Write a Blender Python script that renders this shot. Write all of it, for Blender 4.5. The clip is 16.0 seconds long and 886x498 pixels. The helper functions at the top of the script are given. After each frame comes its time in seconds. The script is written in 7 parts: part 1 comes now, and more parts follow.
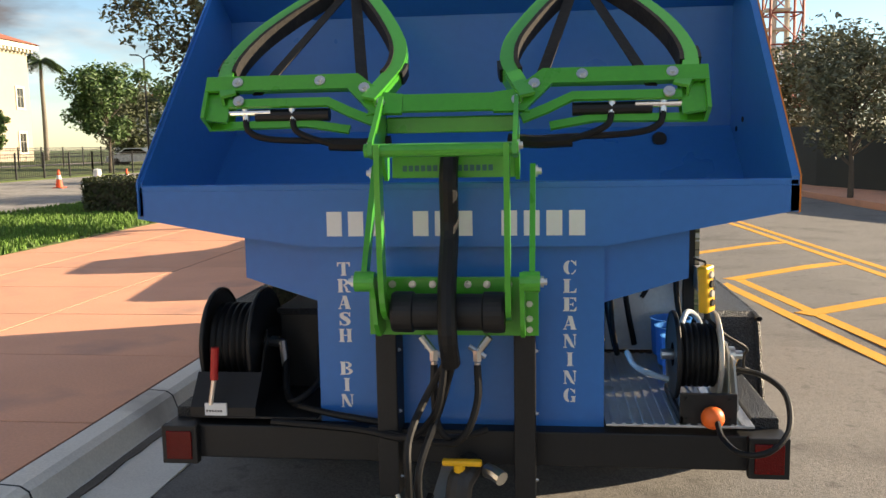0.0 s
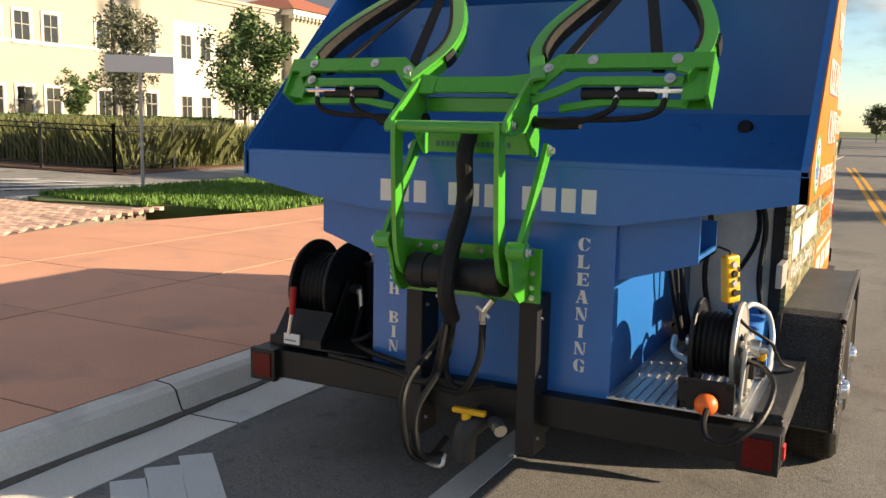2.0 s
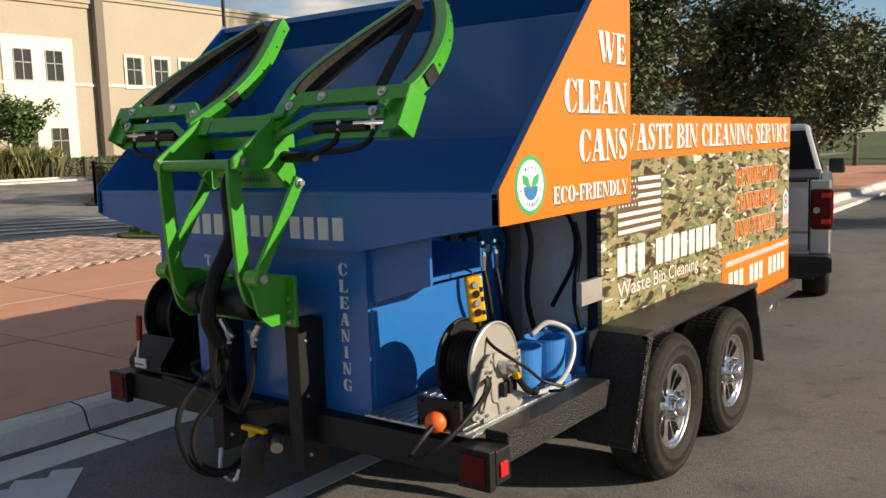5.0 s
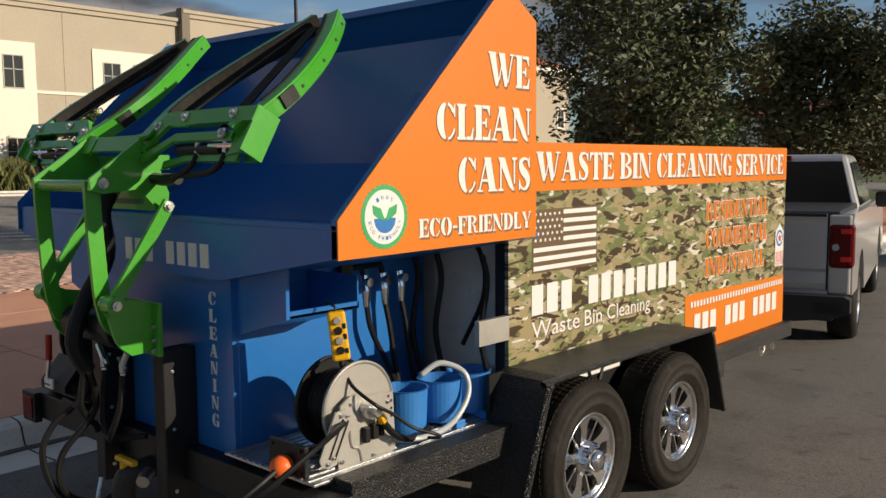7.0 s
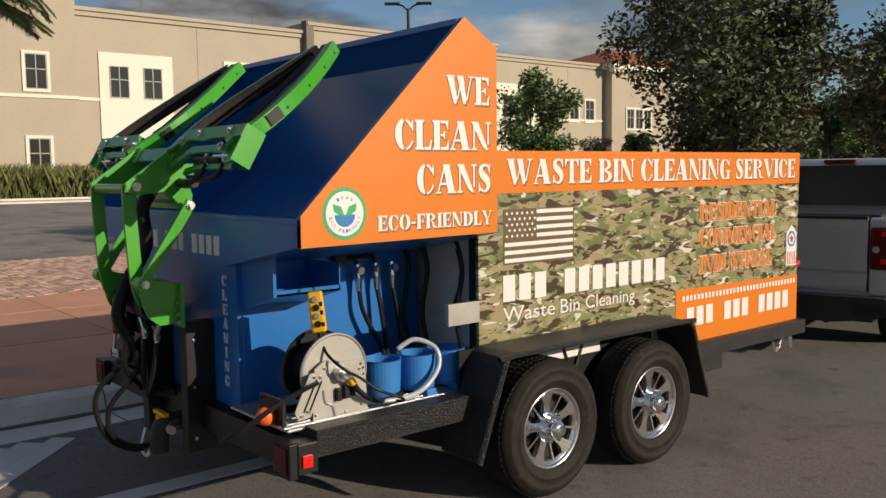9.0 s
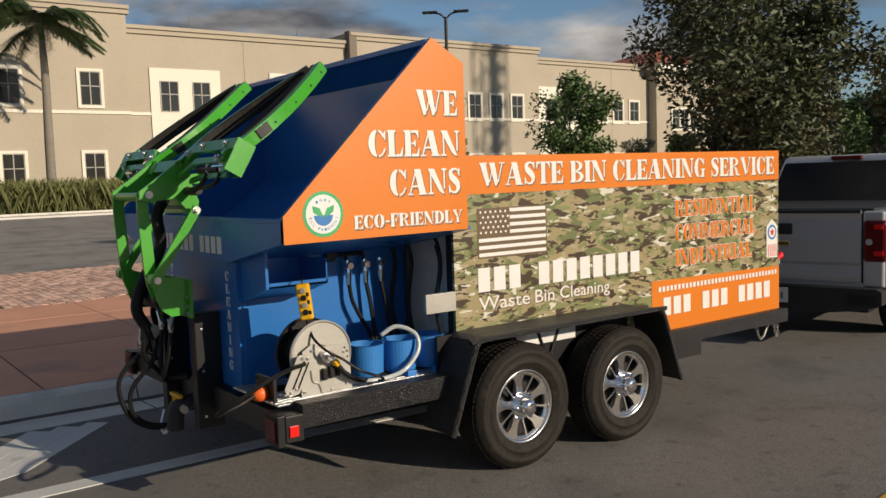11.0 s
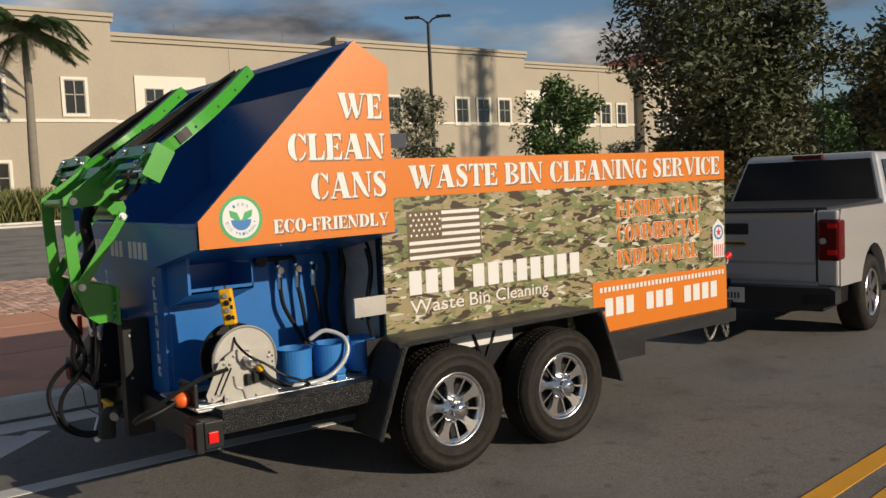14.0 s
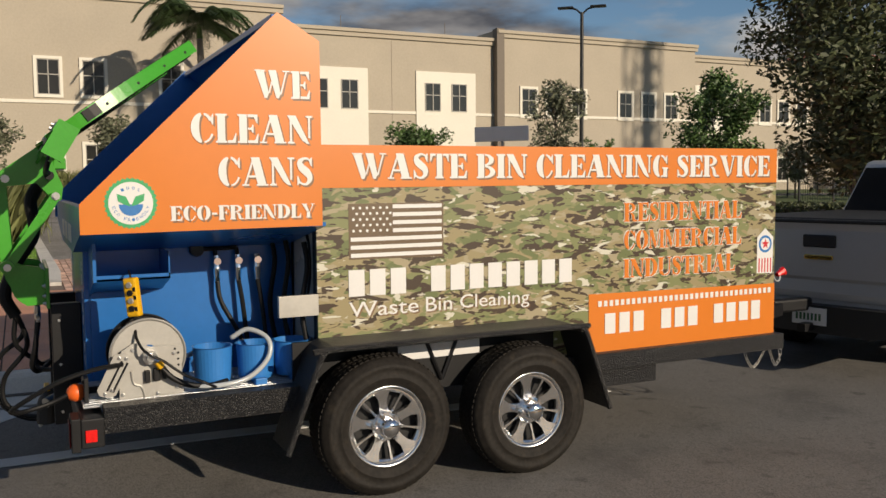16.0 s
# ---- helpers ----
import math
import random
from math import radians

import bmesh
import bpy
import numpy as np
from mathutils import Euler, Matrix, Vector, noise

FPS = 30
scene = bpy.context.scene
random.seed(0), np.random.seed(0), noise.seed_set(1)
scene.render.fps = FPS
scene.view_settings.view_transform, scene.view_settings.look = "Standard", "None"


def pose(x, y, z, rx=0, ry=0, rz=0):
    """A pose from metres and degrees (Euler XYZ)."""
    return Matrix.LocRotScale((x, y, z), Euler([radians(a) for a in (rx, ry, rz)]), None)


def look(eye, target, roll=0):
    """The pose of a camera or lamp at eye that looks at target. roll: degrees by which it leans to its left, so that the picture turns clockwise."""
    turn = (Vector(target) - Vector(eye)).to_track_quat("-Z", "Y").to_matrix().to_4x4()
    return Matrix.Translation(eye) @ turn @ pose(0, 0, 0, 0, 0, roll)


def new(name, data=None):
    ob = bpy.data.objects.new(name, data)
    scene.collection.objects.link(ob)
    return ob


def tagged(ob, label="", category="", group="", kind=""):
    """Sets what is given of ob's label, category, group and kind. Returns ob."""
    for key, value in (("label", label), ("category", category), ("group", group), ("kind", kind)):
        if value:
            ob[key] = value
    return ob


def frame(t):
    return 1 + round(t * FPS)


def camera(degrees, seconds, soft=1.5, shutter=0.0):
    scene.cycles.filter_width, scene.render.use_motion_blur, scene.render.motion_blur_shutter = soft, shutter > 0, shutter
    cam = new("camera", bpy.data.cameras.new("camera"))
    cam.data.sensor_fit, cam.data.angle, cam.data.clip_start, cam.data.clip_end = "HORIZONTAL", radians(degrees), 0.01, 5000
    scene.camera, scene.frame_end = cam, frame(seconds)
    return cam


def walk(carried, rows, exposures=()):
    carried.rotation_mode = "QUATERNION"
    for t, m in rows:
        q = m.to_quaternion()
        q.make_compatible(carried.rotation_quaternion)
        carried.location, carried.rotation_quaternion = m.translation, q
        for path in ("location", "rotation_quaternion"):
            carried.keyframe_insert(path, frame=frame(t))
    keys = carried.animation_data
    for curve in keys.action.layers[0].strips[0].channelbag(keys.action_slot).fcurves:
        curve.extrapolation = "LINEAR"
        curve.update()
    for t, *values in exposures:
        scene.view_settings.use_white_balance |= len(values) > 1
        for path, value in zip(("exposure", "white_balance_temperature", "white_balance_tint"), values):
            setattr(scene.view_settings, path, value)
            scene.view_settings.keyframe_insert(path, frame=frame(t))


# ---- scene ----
cam = camera(53.8, 16.0)
PATH = [
    (0, (0.331, -3.25, 1.636), (0.093, -1.279, 1.396), -1.0),
    (0.5, (0.565, -3.145, 1.616), (0.257, -1.181, 1.396), 0.9),
    (1, (0.877, -3.111, 1.609), (0.349, -1.195, 1.388), 2.5),
    (1.5, (1.161, -3.239, 1.626), (0.431, -1.395, 1.365), 1.2),
    (2, (1.496, -3.273, 1.63), (0.592, -1.512, 1.344), 1.2),
    (2.5, (1.81, -3.289, 1.618), (0.79, -1.593, 1.331), 1.4),
    (3, (2.095, -3.317, 1.646), (1.018, -1.661, 1.336), 0.3),
    (3.5, (2.41, -3.216, 1.656), (1.291, -1.586, 1.351), -0.5),
    (4, (2.615, -3.027, 1.663), (1.465, -1.416, 1.379), -1.0),
    (4.5, (2.704, -2.815, 1.665), (1.519, -1.224, 1.411), -2.0),
    (5, (2.938, -2.601, 1.666), (1.752, -1.008, 1.43), -1.9),
    (5.2, (3.032, -2.525, 1.679), (1.851, -0.929, 1.435), -1.6),
    (7.3, (3.54, -1.861, 1.679), (2.18, -0.405, 1.503), -0.8),
    (7.5, (3.632, -1.875, 1.666), (2.257, -0.433, 1.491), -1.2),
    (8, (3.878, -1.917, 1.684), (2.47, -0.51, 1.492), -1.6),
    (8.5, (4.163, -1.834, 1.684), (2.679, -0.507, 1.489), -0.4),
    (9, (4.378, -1.824, 1.676), (2.847, -0.549, 1.501), -0.7),
    (9.2, (4.47, -1.831, 1.7), (2.929, -0.57, 1.511), -1.0),
    (11.3, (5.03, -1.827, 1.655), (3.425, -0.644, 1.497), -2.0),
    (11.5, (5.023, -1.839, 1.66), (3.427, -0.643, 1.505), -2.1),
    (12, (5.009, -1.851, 1.663), (3.432, -0.629, 1.519), -1.8),
    (12.5, (5.01, -1.858, 1.665), (3.431, -0.639, 1.53), -1.7),
    (13, (5.004, -1.867, 1.664), (3.414, -0.661, 1.532), -2.6),
    (13.5, (5.063, -1.782, 1.65), (3.474, -0.575, 1.517), -3.2),
    (14, (5.226, -1.529, 1.632), (3.631, -0.331, 1.482), -2.6),
    (14.5, (5.258, -1.249, 1.616), (3.602, -0.137, 1.461), -2.7),
    (15, (5.289, -0.929, 1.623), (3.556, 0.062, 1.499), -2.1),
    (15.5, (5.405, -0.566, 1.617), (3.625, 0.336, 1.479), -0.8),
    (16, (5.392, -0.207, 1.59), (3.597, 0.662, 1.436), -0.5),
]
LIGHT = [(0, 1.50, 7500, 10), (1.5, 1.35, 7600, 10), (3, 0.97, 7400, 10), (5, 0.50, 6900, 10), (7.5, 0.02, 6800, 10), (9, -0.03, 6750, 10), (12.5, -0.08, 6700, 10), (14, -0.14, 6700, 10), (15.3, -0.30, 6700, 10), (16, -0.14, 6700, 10)]
walk(cam, [(t, look(eye, target, roll)) for t, eye, target, roll in PATH], LIGHT)

# ---- world, sun, exposure ----
SUN_TO = Vector((2.6, 1.05, 1.0)).normalized()
world = bpy.data.worlds.new("sky")
scene.world = world
world.use_nodes = True
wn, wl = world.node_tree.nodes, world.node_tree.links
wn.clear()
w_out = wn.new("ShaderNodeOutputWorld")
w_bg = wn.new("ShaderNodeBackground")
w_sky = wn.new("ShaderNodeTexSky")
w_sky.sky_type = "NISHITA"
w_sky.sun_disc = False
w_sky.sun_elevation = math.asin(SUN_TO.z)
w_sky.sun_rotation = math.atan2(SUN_TO.x, SUN_TO.y)
w_sky.air_density, w_sky.dust_density, w_sky.ozone_density = 1.0, 0.15, 4.0
w_co = wn.new("ShaderNodeTexCoord")
w_map = wn.new("ShaderNodeMapping")
w_map.inputs["Scale"].default_value = (1.0, 1.0, 3.2)
w_map.inputs["Location"].default_value = (0.35, 0.1, 0.0)
w_cl = wn.new("ShaderNodeTexNoise")
w_cl.inputs["Scale"].default_value = 2.3
w_cl.inputs["Detail"].default_value = 7.0
w_cl.inputs["Roughness"].default_value = 0.55
w_ramp = wn.new("ShaderNodeValToRGB")
w_ramp.color_ramp.elements[0].position = 0.47
w_ramp.color_ramp.elements[1].position = 0.58
w_shade = wn.new("ShaderNodeTexNoise")
w_shade.inputs["Scale"].default_value = 5.0
w_shade.inputs["Detail"].default_value = 5.0
w_col = wn.new("ShaderNodeValToRGB")
w_col.color_ramp.elements[0].position, w_col.color_ramp.elements[0].color = 0.42, (1.15, 1.2, 1.4, 1)
w_col.color_ramp.elements[1].position, w_col.color_ramp.elements[1].color = 0.68, (6.8, 6.5, 6.2, 1)
w_mix = wn.new("ShaderNodeMix")
w_mix.data_type = "RGBA"
wl.new(w_co.outputs["Generated"], w_map.inputs["Vector"])
wl.new(w_map.outputs[0], w_cl.inputs["Vector"])
wl.new(w_map.outputs[0], w_shade.inputs["Vector"])
wl.new(w_cl.outputs["Fac"], w_ramp.inputs[0])
wl.new(w_shade.outputs["Fac"], w_col.inputs[0])
wl.new(w_ramp.outputs[0], w_mix.inputs[0])
wl.new(w_sky.outputs[0], w_mix.inputs[6])
wl.new(w_col.outputs[0], w_mix.inputs[7])
wl.new(w_mix.outputs[2], w_bg.inputs[0])
w_bg.inputs["Strength"].default_value = 0.085
wl.new(w_bg.outputs[0], w_out.inputs[0])

sun = new("sun", bpy.data.lights.new("sun", "SUN"))
sun.data.energy, sun.data.angle, sun.data.color = 4.6, radians(0.53), (1.0, 0.86, 0.68)
sun.matrix_world = look((30, 12, 11.5), (0, 0, 0))


# ---- materials ----
def mat(name, base, rough=0.5, metal=0.0, vary=0.12, scale=6.0, fine=60.0, bump=0.0, bump_scale=80.0, coat=0.0, spots=None, rnd=0.0, island=0.0, spec=0.5):
    """A surface: base colour with coarse and fine variation, roughness variation and bump, in metres."""
    m = bpy.data.materials.new(name)
    m.use_nodes = True
    n, l = m.node_tree.nodes, m.node_tree.links
    b = n["Principled BSDF"]
    co = n.new("ShaderNodeTexCoord")
    big, small = n.new("ShaderNodeTexNoise"), n.new("ShaderNodeTexNoise")
    big.inputs["Scale"].default_value, small.inputs["Scale"].default_value = scale, fine
    big.inputs["Detail"].default_value = small.inputs["Detail"].default_value = 4.0
    l.new(co.outputs["Object"], big.inputs["Vector"])
    l.new(co.outputs["Object"], small.inputs["Vector"])
    add = n.new("ShaderNodeMath")
    add.operation = "MULTIPLY_ADD"
    add.inputs[1].default_value, add.inputs[2].default_value = 0.5, 0.0
    half = n.new("ShaderNodeMath")
    half.operation = "MULTIPLY_ADD"
    half.inputs[1].default_value = 0.5
    l.new(small.outputs["Fac"], add.inputs[0])
    l.new(big.outputs["Fac"], half.inputs[0])
    l.new(add.outputs[0], half.inputs[2])
    last = half.outputs[0]
    if rnd or island:
        src = n.new("ShaderNodeObjectInfo").outputs["Random"] if rnd else n.new("ShaderNodeNewGeometry").outputs["Random Per Island"]
        k = n.new("ShaderNodeMath")
        k.operation = "MULTIPLY_ADD"
        k.inputs[1].default_value = rnd or island
        l.new(src, k.inputs[0])
        l.new(last, k.inputs[2])
        s = n.new("ShaderNodeMath")
        s.operation = "SUBTRACT"
        s.inputs[1].default_value = (rnd or island) / 2
        l.new(k.outputs[0], s.inputs[0])
        last = s.outputs[0]
    ramp = n.new("ShaderNodeValToRGB")
    e = ramp.color_ramp.elements
    e[0].position, e[1].position = 0.3, 0.7
    e[0].color = tuple(c * (1 - vary) for c in base) + (1,)
    e[1].color = tuple(min(1, c * (1 + vary)) for c in base) + (1,)
    l.new(last, ramp.inputs[0])
    col = ramp.outputs[0]
    if spots:
        sp = n.new("ShaderNodeTexNoise")
        sp.inputs["Scale"].default_value, sp.inputs["Detail"].default_value = spots[1], 6.0
        l.new(co.outputs["Object"], sp.inputs["Vector"])
        r2 = n.new("ShaderNodeValToRGB")
        r2.color_ramp.elements[0].position, r2.color_ramp.elements[1].position = spots[2], spots[2] + 0.12
        l.new(sp.outputs["Fac"], r2.inputs[0])
        mx = n.new("ShaderNodeMix")
        mx.data_type = "RGBA"
        l.new(r2.outputs[0], mx.inputs[0])
        l.new(col, mx.inputs[6])
        mx.inputs[7].default_value = (*spots[0], 1)
        col = mx.outputs[2]
    l.new(col, b.inputs["Base Color"])
    b.inputs["Metallic"].default_value = metal
    b.inputs["Specular IOR Level"].default_value = spec
    rr = n.new("ShaderNodeMapRange")
    rr.inputs["To Min"].default_value, rr.inputs["To Max"].default_value = max(0.02, rough - 0.08), min(1, rough + 0.08)
    l.new(big.outputs["Fac"], rr.inputs["Value"])
    l.new(rr.outputs[0], b.inputs["Roughness"])
    if coat:
        b.inputs["Coat Weight"].default_value, b.inputs["Coat Roughness"].default_value = coat, 0.08
    if bump:
        bt = n.new("ShaderNodeTexNoise")
        bt.inputs["Scale"].default_value, bt.inputs["Detail"].default_value = bump_scale, 3.0
        l.new(co.outputs["Object"], bt.inputs["Vector"])
        bp = n.new("ShaderNodeBump")
        bp.inputs["Strength"].default_value, bp.inputs["Distance"].default_value = min(1, bump), 0.01
        l.new(bt.outputs["Fac"], bp.inputs["Height"])
        l.new(bp.outputs[0], b.inputs["Normal"])
    return m


def asphalt_material(name="asphalt", pale=1.0):
    """Worn asphalt: stones of several greys, dark stains and pale dusty patches."""
    m = bpy.data.materials.new(name)
    m.use_nodes = True
    n, l = m.node_tree.nodes, m.node_tree.links
    b = n["Principled BSDF"]
    co = n.new("ShaderNodeTexCoord")
    vo = n.new("ShaderNodeTexVoronoi")
    vo.inputs["Scale"].default_value = 150.0
    l.new(co.outputs["Object"], vo.inputs["Vector"])
    stone = n.new("ShaderNodeValToRGB")
    stone.color_ramp.elements[0].color, stone.color_ramp.elements[1].color = [tuple(c * pale for c in q) + (1,) for q in ((0.100, 0.094, 0.087), (0.21, 0.199, 0.184))]
    sep = n.new("ShaderNodeSeparateColor")
    l.new(vo.outputs["Color"], sep.inputs[0])
    l.new(sep.outputs[0], stone.inputs[0])
    col = stone.outputs[0]
    for scale, lo, hi, colour, most in ((1.1, 0.50, 0.72, (0.060, 0.057, 0.054), 0.65), (0.45, 0.48, 0.66, (0.165, 0.155, 0.142), 0.55), (7.0, 0.60, 0.70, (0.05, 0.047, 0.044), 0.5), (18.0, 0.56, 0.66, (0.19, 0.18, 0.17), 0.35)):
        no = n.new("ShaderNodeTexNoise")
        no.inputs["Scale"].default_value, no.inputs["Detail"].default_value = scale, 6.0
        l.new(co.outputs["Object"], no.inputs["Vector"])
        r = n.new("ShaderNodeMapRange")
        r.inputs["From Min"].default_value, r.inputs["From Max"].default_value, r.inputs["To Max"].default_value = lo, hi, most
        l.new(no.outputs["Fac"], r.inputs["Value"])
        mx = n.new("ShaderNodeMix")
        mx.data_type = "RGBA"
        l.new(r.outputs[0], mx.inputs[0])
        l.new(col, mx.inputs[6])
        mx.inputs[7].default_value = (*colour, 1)
        col = mx.outputs[2]
    l.new(col, b.inputs["Base Color"])
    b.inputs["Roughness"].default_value = 0.88
    bp = n.new("ShaderNodeBump")
    bp.inputs["Strength"].default_value, bp.inputs["Distance"].default_value = 0.45, 0.004
    l.new(vo.outputs["Distance"], bp.inputs["Height"])
    l.new(bp.outputs[0], b.inputs["Normal"])
    return m


def bedliner_material():
    """Sprayed black liner: glossy pebbles a few millimetres across, pale specks painting in glints."""
    m = bpy.data.materials.new("black_bedliner")
    m.use_nodes = True
    n, l = m.node_tree.nodes, m.node_tree.links
    b = n["Principled BSDF"]
    co = n.new("ShaderNodeTexCoord")
    vo, no, big = n.new("ShaderNodeTexVoronoi"), n.new("ShaderNodeTexNoise"), n.new("ShaderNodeTexNoise")
    vo.inputs["Scale"].default_value, no.inputs["Scale"].default_value, big.inputs["Scale"].default_value = 135.0, 120.0, 5.0
    no.inputs["Detail"].default_value = 5.0
    for t in (vo, no, big):
        l.new(co.outputs["Object"], t.inputs["Vector"])
    ramp = n.new("ShaderNodeValToRGB")
    e = ramp.color_ramp.elements
    e[0].position, e[0].color = 0.50, (0.011, 0.011, 0.0115, 1)
    e[1].position, e[1].color = 0.72, (0.060, 0.058, 0.055, 1)
    l.new(no.outputs["Fac"], ramp.inputs[0])
    l.new(ramp.outputs[0], b.inputs["Base Color"])
    rr = n.new("ShaderNodeMapRange")
    rr.inputs["To Min"].default_value, rr.inputs["To Max"].default_value = 0.26, 0.5
    l.new(big.outputs["Fac"], rr.inputs["Value"])
    l.new(rr.outputs[0], b.inputs["Roughness"])
    bp = n.new("ShaderNodeBump")
    bp.inputs["Strength"].default_value, bp.inputs["Distance"].default_value = 1.0, 0.007
    bp.invert = True
    l.new(vo.outputs["Distance"], bp.inputs["Height"])
    l.new(bp.outputs[0], b.inputs["Normal"])
    return m


BLUE = mat("blue_paint", (0.016, 0.142, 0.44), 0.30, spec=0.5, vary=0.07, scale=1.6, fine=25, coat=0.05, bump=0.03, bump_scale=9)
GREEN = mat("green_paint", (0.052, 0.33, 0.026), 0.30, vary=0.08, scale=5, coat=0.25, bump=0.05, bump_scale=120)
ORANGE = mat("orange_vinyl", (0.66, 0.183, 0.013), 0.38, vary=0.03, scale=1.2, fine=18)
WHITE = mat("white_vinyl", (0.72, 0.715, 0.70), 0.4, vary=0.03)
BLACK = mat("black_paint", (0.009, 0.009, 0.010), 0.48, vary=0.25, spec=0.35)
BEDLINER = bedliner_material()
RUBBER = mat("tyre_rubber", (0.019, 0.0165, 0.014), 0.7, vary=0.5, scale=9, fine=45, bump=0.2, bump_scale=60, spec=0.22, spots=((0.035, 0.029, 0.022), 16.0, 0.60))
HOSE = mat("hose_rubber", (0.008, 0.008, 0.0085), 0.5, vary=0.25, spec=0.25)
STEEL = mat("brushed_steel", (0.62, 0.62, 0.61), 0.30, metal=1.0, vary=0.08, scale=12, bump=0.05)
ALLOY = mat("machined_alloy", (0.80, 0.80, 0.80), 0.20, metal=1.0, vary=0.05)
ZINC = mat("zinc_plate", (0.44, 0.425, 0.39), 0.45, metal=0.5, vary=0.07, scale=8)
ALUM = mat("aluminium_tread", (0.50, 0.51, 0.52), 0.36, metal=0.9, vary=0.1, scale=10, bump=0.5, bump_scale=70)
YELLOW = mat("yellow_plastic", (0.78, 0.42, 0.01), 0.4, vary=0.05)
ORANGE_P = mat("orange_rubber", (0.85, 0.14, 0.02), 0.45, vary=0.07)
RED = mat("red_lens", (0.11, 0.003, 0.003), 0.22, vary=0.15, fine=90, bump=0.25, bump_scale=160, spec=0.25)
MARKER = mat("bright_red_lens", (0.75, 0.012, 0.010), 0.18, vary=0.2, fine=70, coat=0.5)
REDGRIP = mat("red_grip", (0.40, 0.01, 0.01), 0.45)
BUCKET = mat("blue_plastic", (0.03, 0.19, 0.52), 0.42, vary=0.06)
CLEARHOSE = mat("milky_hose", (0.42, 0.45, 0.46), 0.22, vary=0.12)
POLY = mat("poly_tank", (0.46, 0.45, 0.40), 0.45, vary=0.07, scale=2)
DARKGAP = mat("dark_recess", (0.01, 0.01, 0.011), 0.7)
SILVER = mat("silver_car_paint", (0.56, 0.555, 0.55), 0.32, metal=0.35, vary=0.03, coat=0.6)
PLASTIC = mat("black_plastic", (0.018, 0.018, 0.019), 0.55, vary=0.15, bump=0.15, bump_scale=200)
GLASS_D = mat("tinted_glass", (0.006, 0.006, 0.006), 0.08, vary=0.1, spec=0.25)
CHROME = mat("chrome", (0.85, 0.85, 0.85), 0.08, metal=1.0, vary=0.03)
GOLD = mat("gold_emblem", (0.70, 0.48, 0.14), 0.25, metal=1.0)
BADGE_G = mat("badge_green", (0.04, 0.36, 0.13), 0.4)
BADGE_B = mat("badge_blue", (0.03, 0.18, 0.48), 0.4)
BADGE_R = mat("badge_red", (0.60, 0.03, 0.04), 0.4)
FLAG_BROWN = mat("flag_brown", (0.13, 0.085, 0.045), 0.4, vary=0.1)
ASPHALT = asphalt_material()
OLD_ASPHALT = asphalt_material("bleached_asphalt", 1.7)
CONCRETE = mat("kerb_concrete", (0.66, 0.63, 0.57), 0.85, vary=0.16, scale=1.5, fine=70, bump=0.3, bump_scale=120, spots=((0.40, 0.37, 0.33), 1.1, 0.58))
SLAB = mat("terracotta_concrete", (0.64, 0.315, 0.20), 0.8, vary=0.14, scale=0.9, fine=55, bump=0.3, bump_scale=110, rnd=0.15, spots=((0.46, 0.25, 0.18), 0.8, 0.57))
BRICK = mat("paver_brick", (0.60, 0.39, 0.30), 0.85, vary=0.3, scale=2, fine=50, bump=0.3, island=0.5)
LINE_W = mat("white_road_paint", (0.60, 0.60, 0.58), 0.7, vary=0.12, scale=2, fine=90, bump=0.5, bump_scale=160, spots=((0.30, 0.30, 0.29), 3.0, 0.64))
LINE_Y = mat("yellow_road_paint", (0.68, 0.33, 0.02), 0.7, vary=0.12, scale=2, fine=90, bump=0.5, bump_scale=160)
LAWN = mat("lawn_soil", (0.07, 0.10, 0.025), 0.95, vary=0.35, scale=1.5, fine=40, bump=0.6, bump_scale=40)
GRASS = mat("grass_blades", (0.10, 0.20, 0.025), 0.7, vary=0.3, island=0.5)
TALLGRASS = mat("ornamental_grass", (0.13, 0.14, 0.045), 0.8, vary=0.3, island=0.6)
LEAF = mat("oak_leaves", (0.062, 0.075, 0.030), 0.6, vary=0.35, island=0.7)
LEAF2 = mat("young_tree_leaves", (0.065, 0.12, 0.03), 0.6, vary=0.35, island=0.7)
LEAF3 = mat("grey_green_leaves", (0.13, 0.14, 0.085), 0.7, vary=0.3, island=0.6)
PALMLEAF = mat("palm_fronds", (0.055, 0.09, 0.028), 0.55, vary=0.3, island=0.5)
BARK = mat("bark", (0.10, 0.08, 0.06), 0.9, vary=0.3, scale=8, bump=0.7, bump_scale=30)
PALMBARK = mat("palm_bark", (0.22, 0.195, 0.16), 0.9, vary=0.2, scale=5, bump=0.5, bump_scale=20)
STUCCO = mat("beige_stucco", (0.435, 0.38, 0.30), 0.9, vary=0.09, scale=0.35, fine=9, bump=0.15, bump_scale=14)
STUCCO_W = mat("cream_stucco", (0.78, 0.74, 0.64), 0.9, vary=0.04, scale=0.4, fine=9)
STUCCO_D = mat("downpipe_brown", (0.17, 0.14, 0.11), 0.7)
WINGLASS = mat("window_glass", (0.030, 0.030, 0.028), 0.07, vary=0.3, scale=1.2)
WINFRAME = mat("window_frame_pale", (0.36, 0.34, 0.30), 0.5)
ROOF = mat("clay_tile", (0.34, 0.11, 0.06), 0.8, vary=0.3, scale=2, fine=12)
FENCE = mat("black_fence", (0.014, 0.014, 0.014), 0.5)
SCREEN = mat("dark_green_screen", (0.030, 0.036, 0.032), 0.9, vary=0.2, scale=0.8)
CRANE_R = mat("crane_red", (0.30, 0.07, 0.05), 0.6)
CRANE_W = mat("crane_cream", (0.62, 0.56, 0.46), 0.7)
